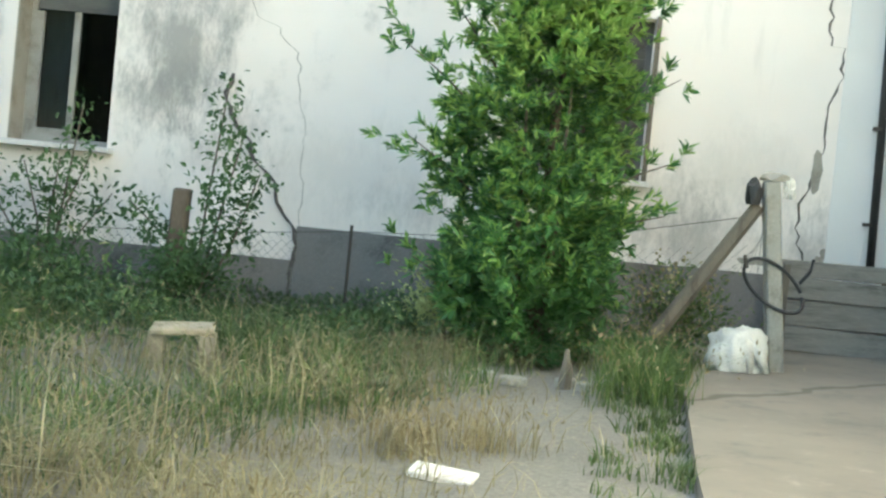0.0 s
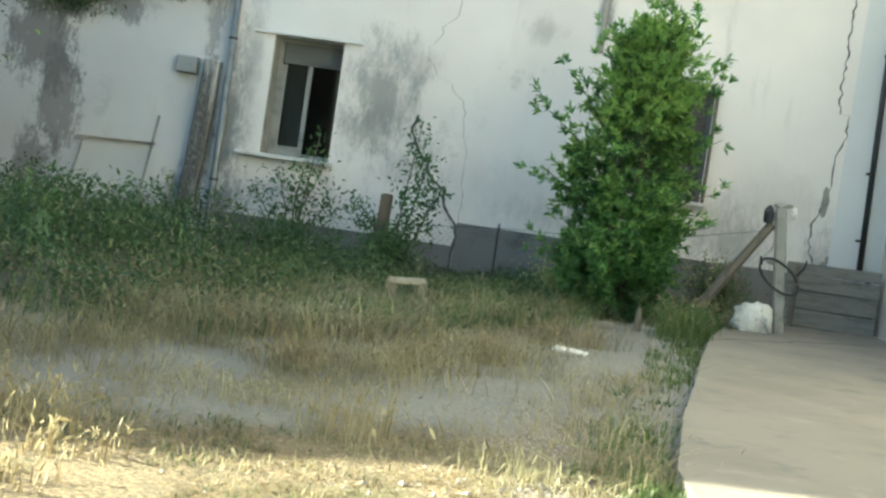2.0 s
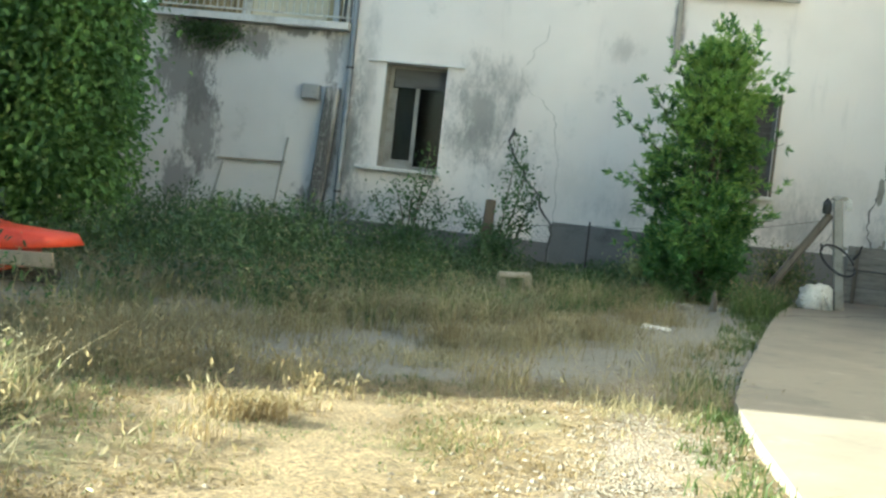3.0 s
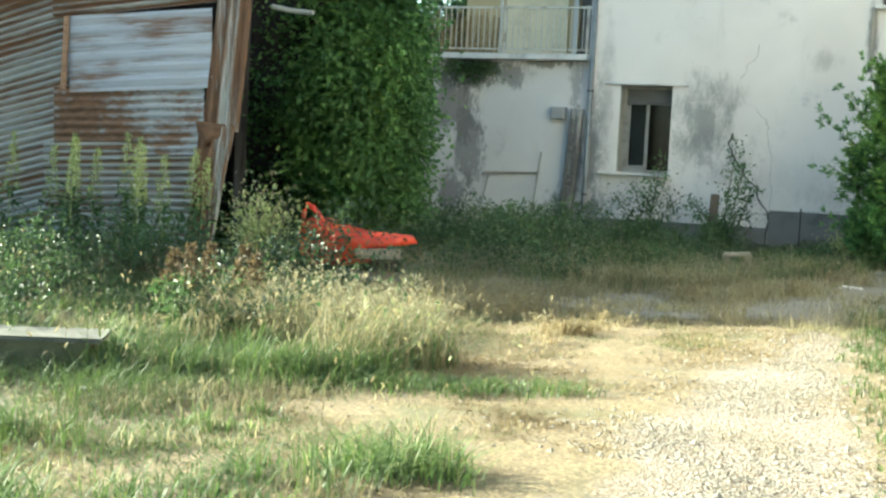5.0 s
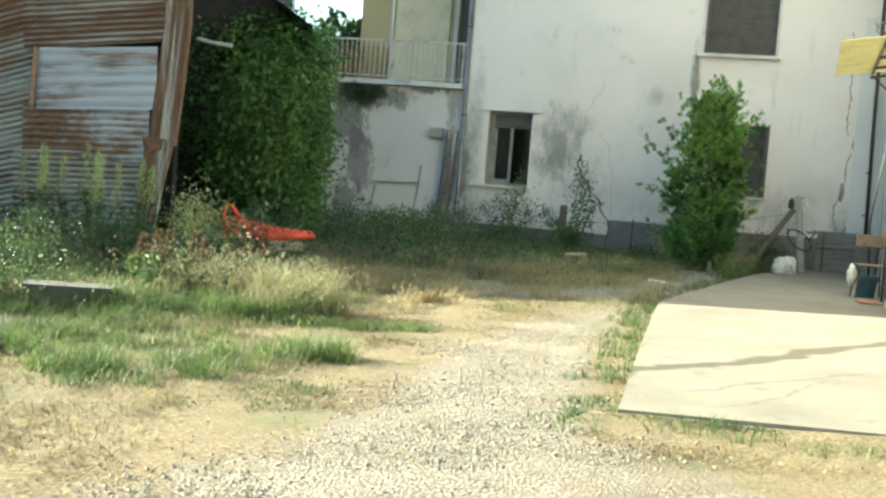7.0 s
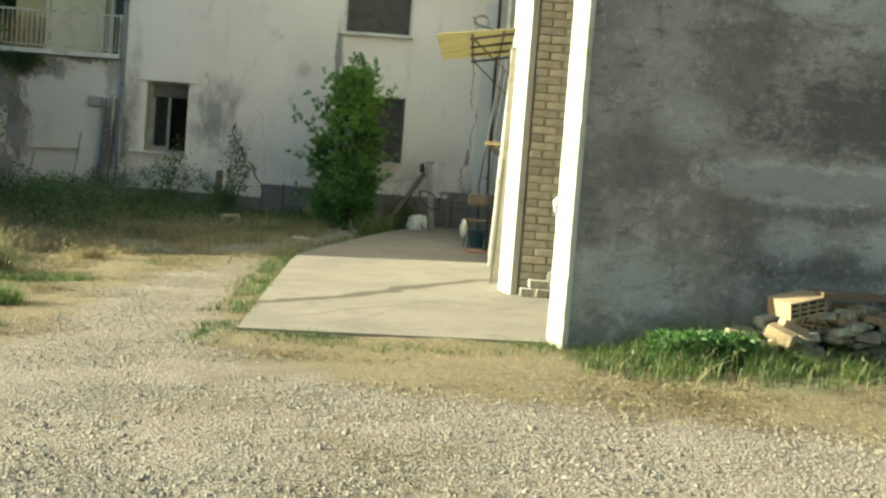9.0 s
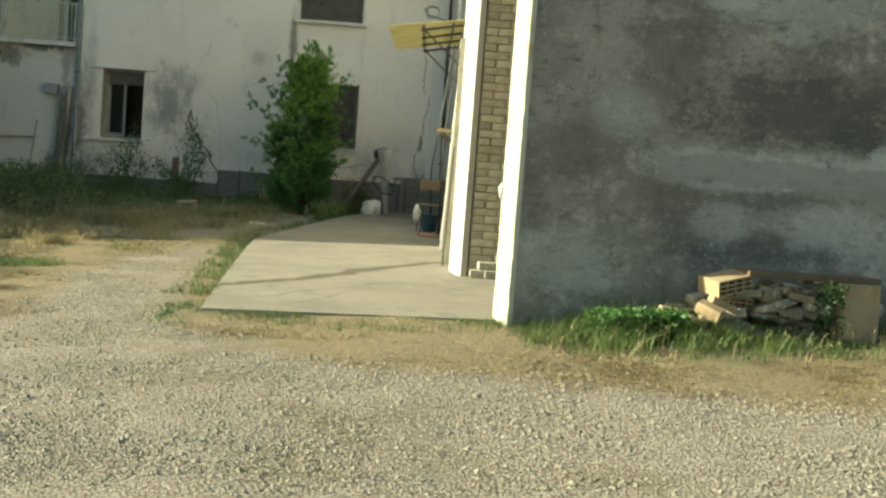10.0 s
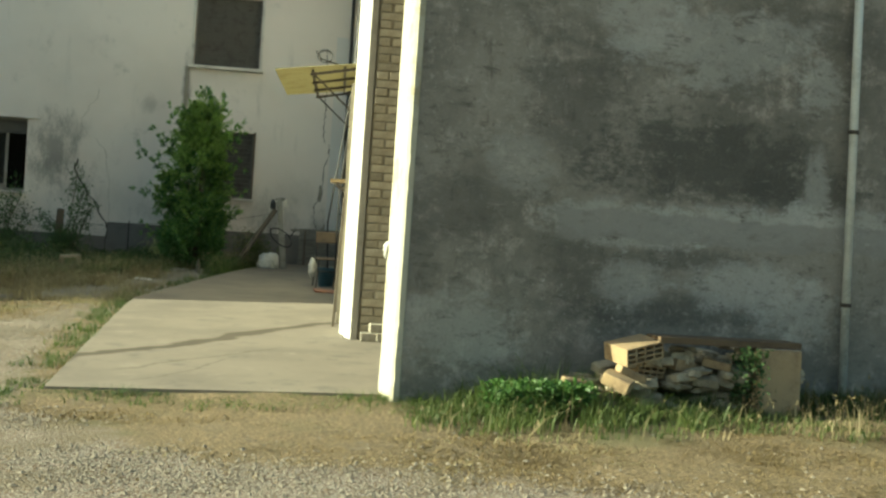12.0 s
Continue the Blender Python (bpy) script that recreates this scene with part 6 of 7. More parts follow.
sack = thing("sack", "crumpled off-white woven plastic sack on the slab", "sack", at=(2.31, 8.93, slab_z(2.31, 8.93)))
sb = bmesh.new()
rough_lump(sb, (0, 0, 0), (0.20, 0.18, 0.23), 11, 4, 0.30, 1.6)
part("bag", sb, M_SACK, sack, "", True)
for a, b, c in (((0.05, -0.1, 0.24), (0.13, -0.13, 0.12), (0.19, -0.15, 0.01)), ((0.0, -0.12, 0.24), (0.05, -0.16, 0.12), (0.07, -0.17, 0.01))):
    part("fold", tube(bmesh.new(), [a, b, c], [0.02, 0.03, 0.02], 6), M_SACK, sack, "", True)

boards = thing("board_wall", "low barrier of stacked grey weathered boards", "barrier", at=(3.36, 10.62, slab_z(3.36, 10.6)))
for k, (zc, hh, dy) in enumerate(((0.10, 0.20, 0.0), (0.315, 0.21, 0.012), (0.52, 0.18, -0.008), (0.68, 0.13, 0.01))):
    part("board", B((0, dy, zc), (1.08, 0.05, hh), (0, 0.6 * (-1) ** k, 0), 0.006), M_BOARD, boards)
part("stake", B((-0.42, -0.045, 0.34), (0.05, 0.04, 0.72)), M_OLDWOOD, boards)
part("stake", B((0.40, 0.045, 0.34), (0.05, 0.04, 0.72)), M_OLDWOOD, boards)

# Wire netting from the post along the house.
net = thing("wire_fence", "sagging rusty wire netting on thin posts along the house", "fence")


def net_top(x):
    return float(np.interp(x, [-4.2, -3.4, -1.8, -0.5, 0.6, 1.4, 2.42], [0.50, 0.52, 0.60, 0.74, 0.80, 0.92, 1.16]))


def net_y(x):
    return float(np.interp(x, [-4.2, -1.8, 0.5, 2.42], [10.2, 10.1, 9.8, 9.06]))


bm = bmesh.new()
cell = 0.075
x = -4.2
while x < 2.42:
    for s in (1, -1):
        top = net_top(x)
        pts = []
        z0 = ground_z(x, 10) + 0.02
        for t in (0.0, 0.5, 1.0):
            zz = z0 + (top - z0) * t
            xx = min(2.42, max(-4.2, x + s * (zz - z0) * 0.9))
            pts.append((xx, net_y(xx) + 0.01 * math.sin(7 * xx), min(zz, net_top(xx))))
        tube(bm, pts, 0.0016, 3)
    x += cell
part("netting", bm, M_BOARD, net)
part("top_wire", tube(bmesh.new(), [(x, net_y(x), net_top(x)) for x in np.linspace(-4.2, 2.42, 30)], 0.003, 5), M_IRON, net)
for x in (-4.2, -0.55):
    part("post", tube(bmesh.new(), [(x, net_y(x), -0.2), (x, net_y(x), net_top(x) + 0.05)], 0.014, 6), M_IRON, net)

# Small things on the ground before the house.
def flat_stone(x, y, sx, sy, sz, turn, material, label, seed, group=""):
    t = thing("stone_slab" if sx > 0.2 else "stone", label, "stone", group, "", (x, y, ground_z(x, y) - 0.01), turn)
    rnd = random.Random(seed)
    bm = bmesh.new()
    poly = [(sx / 2 * math.cos(a) * rnd.uniform(0.8, 1.1), sy / 2 * math.sin(a) * rnd.uniform(0.8, 1.1)) for a in np.linspace(0.3, 0.3 + math.tau, 9)[:-1]]
    prism(bm, poly, 0, sz)
    bmesh.ops.bevel(bm, geom=[e for e in bm.edges if e.calc_length() > 0.01], offset=min(0.008, sz * 0.2), segments=1, affect="EDGES")
    part("slab", bm, material, t)


marble = thing("stone_slab", "broken flat piece of white marble on the earth", "stone", at=(0.55, 4.94, ground_z(0.55, 4.94)))
part("slab", B((0, 0, 0.016), (0.25, 0.17, 0.024), (3, 4, -8), 0.004), M_SILL, marble)
for k, (x, y) in enumerate(((0.80, 7.75), (1.12, 7.85), (1.22, 7.72), (0.62, 7.95))):
    flat_stone(x, y, 0.18, 0.12, 0.06, 40 * k, M_CONC, "pale stone before the laurel", 5 + k, "stones before the laurel")
stick = thing("broken_stick", "short split stump of pale wood", "stick", at=(1.10, 7.72, ground_z(1.1, 7.72)))
part("stub", tube(bmesh.new(), [(0, 0, -0.02), (0.01, 0, 0.12), (0.0, 0, 0.24)], [0.05, 0.04, 0.012], 6), M_OLDWOOD, stick)
bench = thing("stone_bench", "small grey stone slab on two blocks among weeds", "bench", at=(-1.12, 7.35, ground_z(-1.12, 7.35) - 0.02))
part("seat", B((0, 0, 0.25), (0.36, 0.28, 0.04), (3, -4, 12), 0.01), M_STONE, bench)
for dx in (-0.15, 0.15):
    part("support", B((dx, 0, 0.11), (0.09, 0.26, 0.24), (0, 0, 12)), M_STONE, bench)
flat_stone(-2.55, -5.2, 0.09, 0.08, 0.06, 0, M_BAG, "white pebble on the verge", 31)

# ---------------------------------------------------------------- along the annex
bricks_on = [o for o in wing.children if o.name.startswith("backing_wall")][0]
can = thing("door_canopy", "yellow corrugated plastic canopy on an iron frame", "canopy", at=(3.72, 0.3, 2.86))
bm = bmesh.new()
rows = [[bm.verts.new((-0.92 * i / 4, -1.6 + 3.2 * j / 140, 0.13 - 0.13 * i / 4 + 0.012 * math.sin(j * math.tau / 4))) for j in range(141)] for i in range(5)]
for p, q in zip(rows, rows[1:]):
    for j in range(140):
        bm.faces.new((p[j], p[j + 1], q[j + 1], q[j]))
bmesh.ops.solidify(bm, geom=bm.faces[:], thickness=0.003)
part("sheet", bm, M_CANOPY, can, "yellow corrugated plastic sheet")
part("rib", B((-0.14, 0, 0.08), (0.03, 3.1, 0.03)), M_IRON, can)
part("rib", B((-0.50, 0, 0.02), (0.03, 3.1, 0.03)), M_IRON, can)
for y in (-1.5, -0.5, 0.5, 1.5):
    part("cross_bar", B((-0.27, y, 0.03), (0.52, 0.03, 0.03), (0, -11, 0)), M_IRON, can)
for y in (-1.5, 1.5):
    part("brace", tube(bmesh.new(), [(-0.5, y, 0.0), (0.02, y, -0.45)], 0.011, 6), M_IRON, can)
hook = thing("cable_bracket", "iron wall bracket with coiled black cable", "bracket", at=(3.6, 1.2, 3.2))
part("arm", tube(bmesh.new(), [(0.06, 0, 0), (-0.35, 0, 0.10), (-0.42, 0, 0.2)], 0.012, 6), M_IRON, hook)
part("coil", tube(bmesh.new(), [(-0.3 + 0.1 * math.cos(a), 0.02 * a, 0.15 + 0.08 * math.sin(a)) for a in np.linspace(0, 9, 26)], 0.008, 5), M_BLACK, hook)
for k, pts in enumerate((((3.76, 4, 5.9), (3.70, 4, 3.3), (3.55, 4, 2.0), (3.45, 4, 1.1), (3.5, 4, 0.3)), ((3.70, 2.6, 5.8), (3.72, 2.6, 2.8), (3.60, 2.7, 1.6), (3.62, 2.7, 0.15)))):
    cb = thing("cable", "loose black cable hanging down the facade", "cable", "cables on the facade")
    part("wire", tube(bmesh.new(), pts, 0.016, 6), M_BLACK, cb, "", True)
for k, (y, lean, w, h, mat_, lab) in enumerate(((1.3, 2.0, 0.16, 2.35, M_WHITE, "white painted frame post leaning on the facade"), (0.3, 2.0, 0.16, 2.2, M_SACK, "white painted frame post leaning on the facade"), (-0.5, 1.6, 0.10, 1.75, M_BOARD, "narrow grey lath leaning on the facade"), (2.2, 4.5, 0.3, 1.25, M_SACK, "worn white board leaning on the facade"), (-2.35, 1.5, 0.12, 1.35, M_OLDWOOD, "narrow dark lath leaning on the facade"), (2.9, 3.5, 0.12, 1.1, M_WHITE, "narrow white board leaning on the facade"))):
    x0 = 3.735 + 0.019 * y
    dx = h * math.sin(radians(lean))
    lb = thing("leaning_board", lab, "board", "boards on the facade", at=(x0 - dx - 0.02, y, slab_z(3.5, y)))
    part("board", B((0, 0, 0), (0.03, w, h), None, 0.004), mat_, lb).matrix_basis = pose(dx / 2, 0, h / 2 * math.cos(radians(lean)), 0, lean, 0)
shelf = thing("wall_shelf", "rough tan wooden shelf on the facade", "shelf", at=(3.74, 1.0, 1.70))
part("shelf_board", B((-0.12, 0, 0), (0.28, 1.2, 0.04)), M_TANWOOD, shelf)
for y in (-0.6, 0.6):
    part("bracket", B((-0.1, y, -0.1), (0.2, 0.04, 0.04), (0, 35, 0)), M_IRON, shelf)


def chair(x, y, turn):
    c = thing("chair", "old school chair with brown wooden seat and metal legs", "chair", at=(x, y, slab_z(x, y)), turn=turn)
    part("seat", B((0, 0, 0.44), (0.38, 0.38, 0.018), (2, 0, 0), 0.006), M_CHAIR, c)
    part("backrest", B((0, 0.20, 0.76), (0.38, 0.018, 0.17), (-8, 0, 0), 0.006), M_CHAIR, c)
    for sx in (-1, 1):
        part("leg", tube(bmesh.new(), [(sx * 0.19, -0.19, 0), (sx * 0.16, -0.16, 0.43)], 0.011, 6), M_IRON, c)
        part("leg", tube(bmesh.new(), [(sx * 0.19, 0.24, 0), (sx * 0.16, 0.16, 0.43), (sx * 0.17, 0.22, 0.84)], 0.011, 6), M_IRON, c)
    part("stretcher", tube(bmesh.new(), [(-0.17, -0.17, 0.25), (0.17, -0.17, 0.25)], 0.008, 6), M_IRON, c)


chair(3.50, 3.75, 8)
bucket = thing("bucket", "dark blue plastic bucket under the chair", "bucket", at=(3.48, 3.95, slab_z(3.48, 3.95)))
part("tub", lathe(bmesh.new(), [(0.11, 0), (0.145, 0.27), (0.155, 0.275), (0.155, 0.29), (0.135, 0.29), (0.105, 0.03)]), M_BLUE, bucket, "", True)
part("handle", tube(bmesh.new(), [(0.15 * math.cos(a), -0.02, 0.28 - 0.12 * math.sin(a)) for a in np.linspace(0, math.pi, 12)], 0.004, 5), M_IRON, bucket)
bag = thing("plastic_bag", "crumpled white plastic bag hanging on the chair", "bag", at=(3.27, 3.66, slab_z(3.27, 3.66) + 0.30))
part("bag", rough_lump(bmesh.new(), (0, 0, 0), (0.06, 0.09, 0.15), 21, 3, 0.35, 2.0, False), M_SACK, bag, "", True)
mat = thing("door_mat", "flat reddish brown mat on the slab", "mat", at=(3.52, 2.75, slab_z(3.52, 2.75)))
part("sheet", B((0, 0, 0.012), (0.38, 0.5, 0.02), (0, 1.7, 6), 0.004), M_TILE, mat)

# In the porch.
for k, (x, z, w, dy) in enumerate(((3.88, 0.0, 0.16, 0.0), (4.06, 0.0, 0.22, -0.03), (4.30, 0.0, 0.24, 0.0), (3.98, 0.082, 0.20, 0.03), (4.20, 0.082, 0.22, -0.02), (4.36, 0.082, 0.12, 0.02), (4.16, 0.164, 0.20, 0.0), (4.34, 0.164, 0.15, 0.01), (4.28, 0.246, 0.18, 0.02))):
    b = thing("loose_block", "pale buff block stacked by the brick wall", "block", "blocks in the porch", at=(x + 0.1, -3.72 + dy, slab_z(x + 0.1, -4) + z + 0.002))
    part("block", B((0, 0, 0.039), (w, 0.13, 0.078), (0, 0, 11 * math.sin(3 * k)), 0.006), M_PALEBLOCK, b)
shut = thing("shutter", "slatted wooden shutter on the brick wall", "shutter", at=(4.55, -3.65, 1.93))
for zc in (0.0, 0.86):
    part("rail", B((0, 0, zc), (0.52, 0.05, 0.07)), M_SHUTTER, shut)
for xc in (-0.235, 0.235):
    part("stile", B((xc, 0, 0.43), (0.05, 0.048, 0.80)), M_SHUTTER, shut)
for k in range(6):
    part("slat", B((0, 0, 0.10 + k * 0.132), (0.42, 0.02, 0.12), (18, 0, 0)), M_SHUTTER, shut)
for k, (x, h, mt, lab) in enumerate(((4.22, 1.45, M_GREEN, "long green-handled rake leaning on bricks"), (4.30, 1.25, M_GREEN, "green-handled hoe leaning on bricks"), (4.40, 1.6, M_TANWOOD, "wooden-handled spade leaning on bricks"))):
    tl = thing("garden_tool", lab, "tool", "tools in the porch", at=(x + 0.06, -4.07, slab_z(x, -4.35)))
    part("handle", tube(bmesh.new(), [(0.02 * k, 0, 0), (0.0, 0.42, h)], 0.010, 6), mt, tl)
    part("head", B((0.02 * k, -0.01, 0.05), (0.15, 0.03, 0.10), (10, 0, 0), 0.005), M_IRON, tl)
rag = thing("rag", "small knotted white rag tied to the corner pillar", "rag", at=(3.972, -6.94, 1.12))
part("knot", rough_lump(bmesh.new(), (0, 0, 0), (0.026, 0.036, 0.042), 61, 3, 0.5, 2.4, False), M_BAG, rag, "", True)
part("tail", rough_lump(bmesh.new(), (-0.006, -0.006, -0.04), (0.016, 0.022, 0.04), 67, 2, 0.5, 2.2, False), M_BAG, rag, "", True)
bag2 = thing("hanging_bag", "white plastic bag hanging on the tools", "bag", at=(4.26, -3.9, 0.98))
part("bag", rough_lump(bmesh.new(), (0, 0, 0), (0.075, 0.06, 0.15), 33, 3, 0.35, 2, False), M_BAG, bag2, "", True)
part("strap", tube(bmesh.new(), [(0, 0, 0.10), (0.02, 0.05, 0.30)], 0.008, 5), M_BAG, bag2)
crate = thing("plastic_stool", "small white plastic stool in the porch", "stool", at=(4.47, -4.35, slab_z(4.47, -4.35)))
part("seat", B((0, 0, 0.40), (0.30, 0.30, 0.03), None, 0.01), M_BAG, crate)
for sx in (-1, 1):
    for sy in (-1, 1):
        part("leg", B((sx * 0.12, sy * 0.12, 0.195), (0.035, 0.035, 0.39)), M_BAG, crate)

# ---------------------------------------------------------------- rubble at the gable
def wall_at(x, off):
    return (x, R0.y + (x - R0.x) * GY / GX - off)


def hollow_block(x, off, z, rot, s=(0.30, 0.25, 0.19)):
    X, Y = wall_at(x, off)
    t = thing("hollow_block", "hollow orange clay building block on the rubble", "block", "clay blocks", at=(X, Y, z))
    cols, rows = 4, 3
    w, h, e = s[0], s[2], 0.006
    cells = [(-w / 2 + i * w / cols + e, -w / 2 + (i + 1) * w / cols - e, -h / 2 + j * h / rows + e, -h / 2 + (j + 1) * h / rows - e) for i in range(cols) for j in range(rows)]
    ob = part("block", pierced(-w / 2 - e, w / 2 + e, -h / 2 - e, h / 2 + e, cells, -s[1] / 2, s[1] / 2), M_BLOCK, t)
    ob.matrix_basis = pose(0, 0, 0, *rot)


gz6 = ground_z(6.0, -7.5)
hollow_block(5.66, 0.44, 0.555, (6, -11, 26), (0.30, 0.24, 0.105))
hollow_block(5.76, 0.34, 0.435, (4, 6, 24), (0.22, 0.2, 0.10))
rnd = random.Random(5)
stone_meshes = []
for k in range(7):
    bm = bmesh.new()
    if k < 4:
        box(bm, (0, 0, 0), (rnd.uniform(0.12, 0.24), rnd.uniform(0.09, 0.13), rnd.uniform(0.04, 0.07)), None, 0.008)
        for v in bm.verts:
            v.co += Vector((rnd.uniform(-0.012, 0.012), rnd.uniform(-0.01, 0.01), rnd.uniform(-0.007, 0.007)))
    else:
        rough_lump(bm, (0, 0, 0), (0.10 * rnd.uniform(0.6, 1.1), 0.08 * rnd.uniform(0.7, 1.1), 0.05 * rnd.uniform(0.7, 1.1)), 40 + k, 2, 0.7, 1.4, False)
    me = bpy.data.meshes.new("stone")
    bm.to_mesh(me)
    bm.free()
    me.materials.append(M_STONE)
    stone_meshes.append(me)
for k in range(150):
    x = rnd.uniform(5.25, 6.95)
    off = rnd.uniform(0.10, 0.52)
    top = float(np.interp(x, [5.2, 5.5, 5.8, 6.6, 7.0], [0.12, 0.36, 0.50, 0.49, 0.40])) * (1 - 0.55 * max(0.0, off - 0.3) / 0.32)
    X, Y = wall_at(x, off)
    st = thing("stone", "grey and buff rubble stone heaped at the gable", "stone", "rubble stones", at=(X, Y, gz6 - 0.03 + rnd.uniform(0.0, 1.0) ** 0.7 * top))
    o = new("stone", stone_meshes[k % 7])
    o.parent = st
    o.matrix_basis = pose(0, 0, 0, rnd.uniform(-14, 14), rnd.uniform(-14, 14), rnd.uniform(-35, 35))
for k, (x, off, z, s, rot, lab) in enumerate(((5.52, 0.60, 0.36, (0.19, 0.11, 0.085), (10, 20, -30), "buff brick lying askew on the rubble"), (5.42, 0.5, 0.25, (0.18, 0.11, 0.05), (0, -8, 15), "buff brick lying on the rubble"), (5.24, 0.50, 0.33, (0.17, 0.10, 0.06), (5, 8, 10), "buff brick at the foot of the rubble"), (6.02, 0.40, 0.46, (0.18, 0.12, 0.08), (5, 10, 30), "broken pale brick on the rubble"), (6.30, 0.42, 0.47, (0.20, 0.12, 0.06), (0, 8, -20), "broken pale brick on the rubble"), (5.62, 0.56, 0.41, (0.2, 0.1, 0.05), (4, 22, 10), "broken pale brick on the rubble"))):
    X, Y = wall_at(x, off)
    t = thing("loose_brick", lab, "brick", "loose bricks", at=(X, Y, gz6 + z - 0.13))
    part("brick", B((0, 0, 0), s, rot, 0.006), M_BLOCK, t)
X, Y = wall_at(6.72, 0.58)
t = thing("clay_slab", "upright flat tan clay slab at the end of the rubble", "slab", at=(X, Y, gz6))
part("slab", B((0, 0, 0.20), (0.33, 0.10, 0.54), (-4, 1, 14), 0.008), M_BLOCK, t)
X, Y = wall_at(6.34, 0.44)
t = thing("plank", "long brown weathered plank lying on the rubble", "plank", at=(X, Y, 0.63))
part("board", B((0, 0, 0), (1.14, 0.20, 0.045), (0, 0.8, 16), 0.004), M_PLANK, t)

# ---------------------------------------------------------------- by the shed
mower = thing("flail_mower", "old red flail mower with a faded flap in the weeds", "farm machine", at=(-5.47, 2.7, 0.0), turn=0)
outline = [(0.0, 0.24), (0.06, 0.40), (0.15, 0.49), (0.31, 0.46), (0.46, 0.405), (0.71, 0.365), (1.28, 0.345), (1.35, 0.25), (0.95, 0.19), (0.93, 0.07), (0.79, -0.01), (0.46, -0.07), (0.22, -0.03), (0.06, 0.07)]
bm = bmesh.new()
rings = []
for y, k in ((-0.30, 0.84), (-0.24, 0.95), (-0.12, 1.0), (0.25, 0.97), (0.32, 0.85)):
    rings.append([bm.verts.new((0.62 + (x - 0.62) * (0.5 + 0.5 * k), y, 0.2 + (z - 0.2) * k)) for x, z in outline])
for p, q in zip(rings, rings[1:]):
    for i in range(len(outline)):
        j = (i + 1) % len(outline)
        bm.faces.new((p[i], p[j], q[j], q[i]))
bm.faces.new(rings[0][::-1])
bm.faces.new(rings[-1])
part("housing", bm, M_RED, mower, "red curved rotor housing", True)
bm = bmesh.new()
lathe(bm, [(0.24, 0.0), (0.25, 0.02), (0.22, 0.05), (0.10, 0.06), (0.06, 0.09)], seg=22)
ob = part("side_plate", bm, M_RED, mower, "round dented red side plate")
ob.matrix_basis = pose(0.33, -0.29, 0.18, 90, 0, 0)
part("hub", tube(bmesh.new(), [(0.36, -0.37, 0.18), (0.36, -0.41, 0.18)], 0.035, 8), M_CREAM, mower)
part("hub", tube(bmesh.new(), [(0.46, -0.36, 0.16), (0.46, -0.39, 0.16)], 0.025, 8), M_CREAM, mower)
part("hitch", tube(bmesh.new(), [(0.02, -0.1, 0.36), (0.03, -0.1, 0.55), (0.07, -0.1, 0.63), (0.14, -0.1, 0.60), (0.22, -0.1, 0.52), (0.31, -0.1, 0.44)], [0.03, 0.03, 0.035, 0.035, 0.03, 0.02], 7), M_RED, mower, "red hitch eye")
part("bar", tube(bmesh.new(), [(0.25, -0.05, 0.48), (0.45, -0.05, 0.44), (0.75, -0.05, 0.42)], 0.012, 6), M_IRON, mower)
bm = bmesh.new()
box(bm, (1.09, -0.31, 0.135), (0.56, 0.02, 0.12), (8, -3, 0), 0.006)
part("flap", bm, M_CREAM, mower, "faded beige rubber flap")
part("roller", tube(bmesh.new(), [(0.2, 0.1, -0.05), (1.2, 0.1, -0.03)], 0.06, 10), M_IRON, mower)


def spike_plant(x, y, h, flower, label, group):
    z = ground_z(x, y)
    t = thing("tall_weed", label, "weed", group, at=(x, y, z))
    part("stem", tube(bmesh.new(), [(0, 0, -0.02), (0.02, 0, h * 0.5), (0.06, 0, h)], [0.008, 0.006, 0.003], 5), flower, t)
    k = 150
    tt = rng.uniform(0.55, 1.0, k)
    r = 0.055 * (1.02 - tt) / 0.45 + 0.012
    a = rng.uniform(0, math.tau, k)
    P = np.column_stack([0.06 * tt + r * np.cos(a), r * np.sin(a), h * tt])
    v, f = leaves(P, np.column_stack([np.cos(a) * 0.5, np.sin(a) * 0.5, np.full(k, 0.5)]), 0.045, ratio=0.5)
    raw("spike", v.tolist(), f.tolist(), flower, t)["kind"] = "stuff"
    k = 60
    tt = rng.uniform(0.1, 0.6, k)
    a = rng.uniform(0, math.tau, k)
    P = np.column_stack([0.03 * tt + 0.05 * np.cos(a), 0.05 * np.sin(a), h * tt])
    v, f = leaves(P, np.column_stack([np.cos(a), np.sin(a), np.full(k, 0.1)]), 0.11, ratio=0.4)
    raw("foliage", v.tolist(), f.tolist(), L_WEED, t)["kind"] = "stuff"


for k, (x, h) in enumerate(((-8.75, 1.75), (-8.35, 1.35), (-7.70, 1.70), (-7.42, 1.55), (-7.20, 1.72), (-7.0, 1.50), (-6.82, 1.66), (-6.66, 1.55), (-6.50, 1.76), (-6.34, 1.62), (-6.18, 1.70), (-6.02, 1.55), (-5.86, 1.5), (-5.70, 1.60), (-5.55, 1.5))):
    spike_plant(x, 0.35 + 0.25 * math.sin(5 * k), h * 0.82, L_SPIKE, "tall weed with a pale yellow-green flower spike", "tall weeds at the shed")
for k in range(5):
    spike_plant(-3.75 + 0.16 * k, -2.7 + 0.3 * math.sin(2.3 * k), 0.55 + 0.08 * math.sin(7 * k), L_RUSSET, "dock weed with a russet seed spike", "dock weeds on the verge")
trough = thing("stone_trough", "old olive-grey stone trough with a worn rim in the weeds", "trough", at=(-3.2, -4.74, ground_z(-3.2, -4.74) - 0.01), turn=27)
bm = bmesh.new()
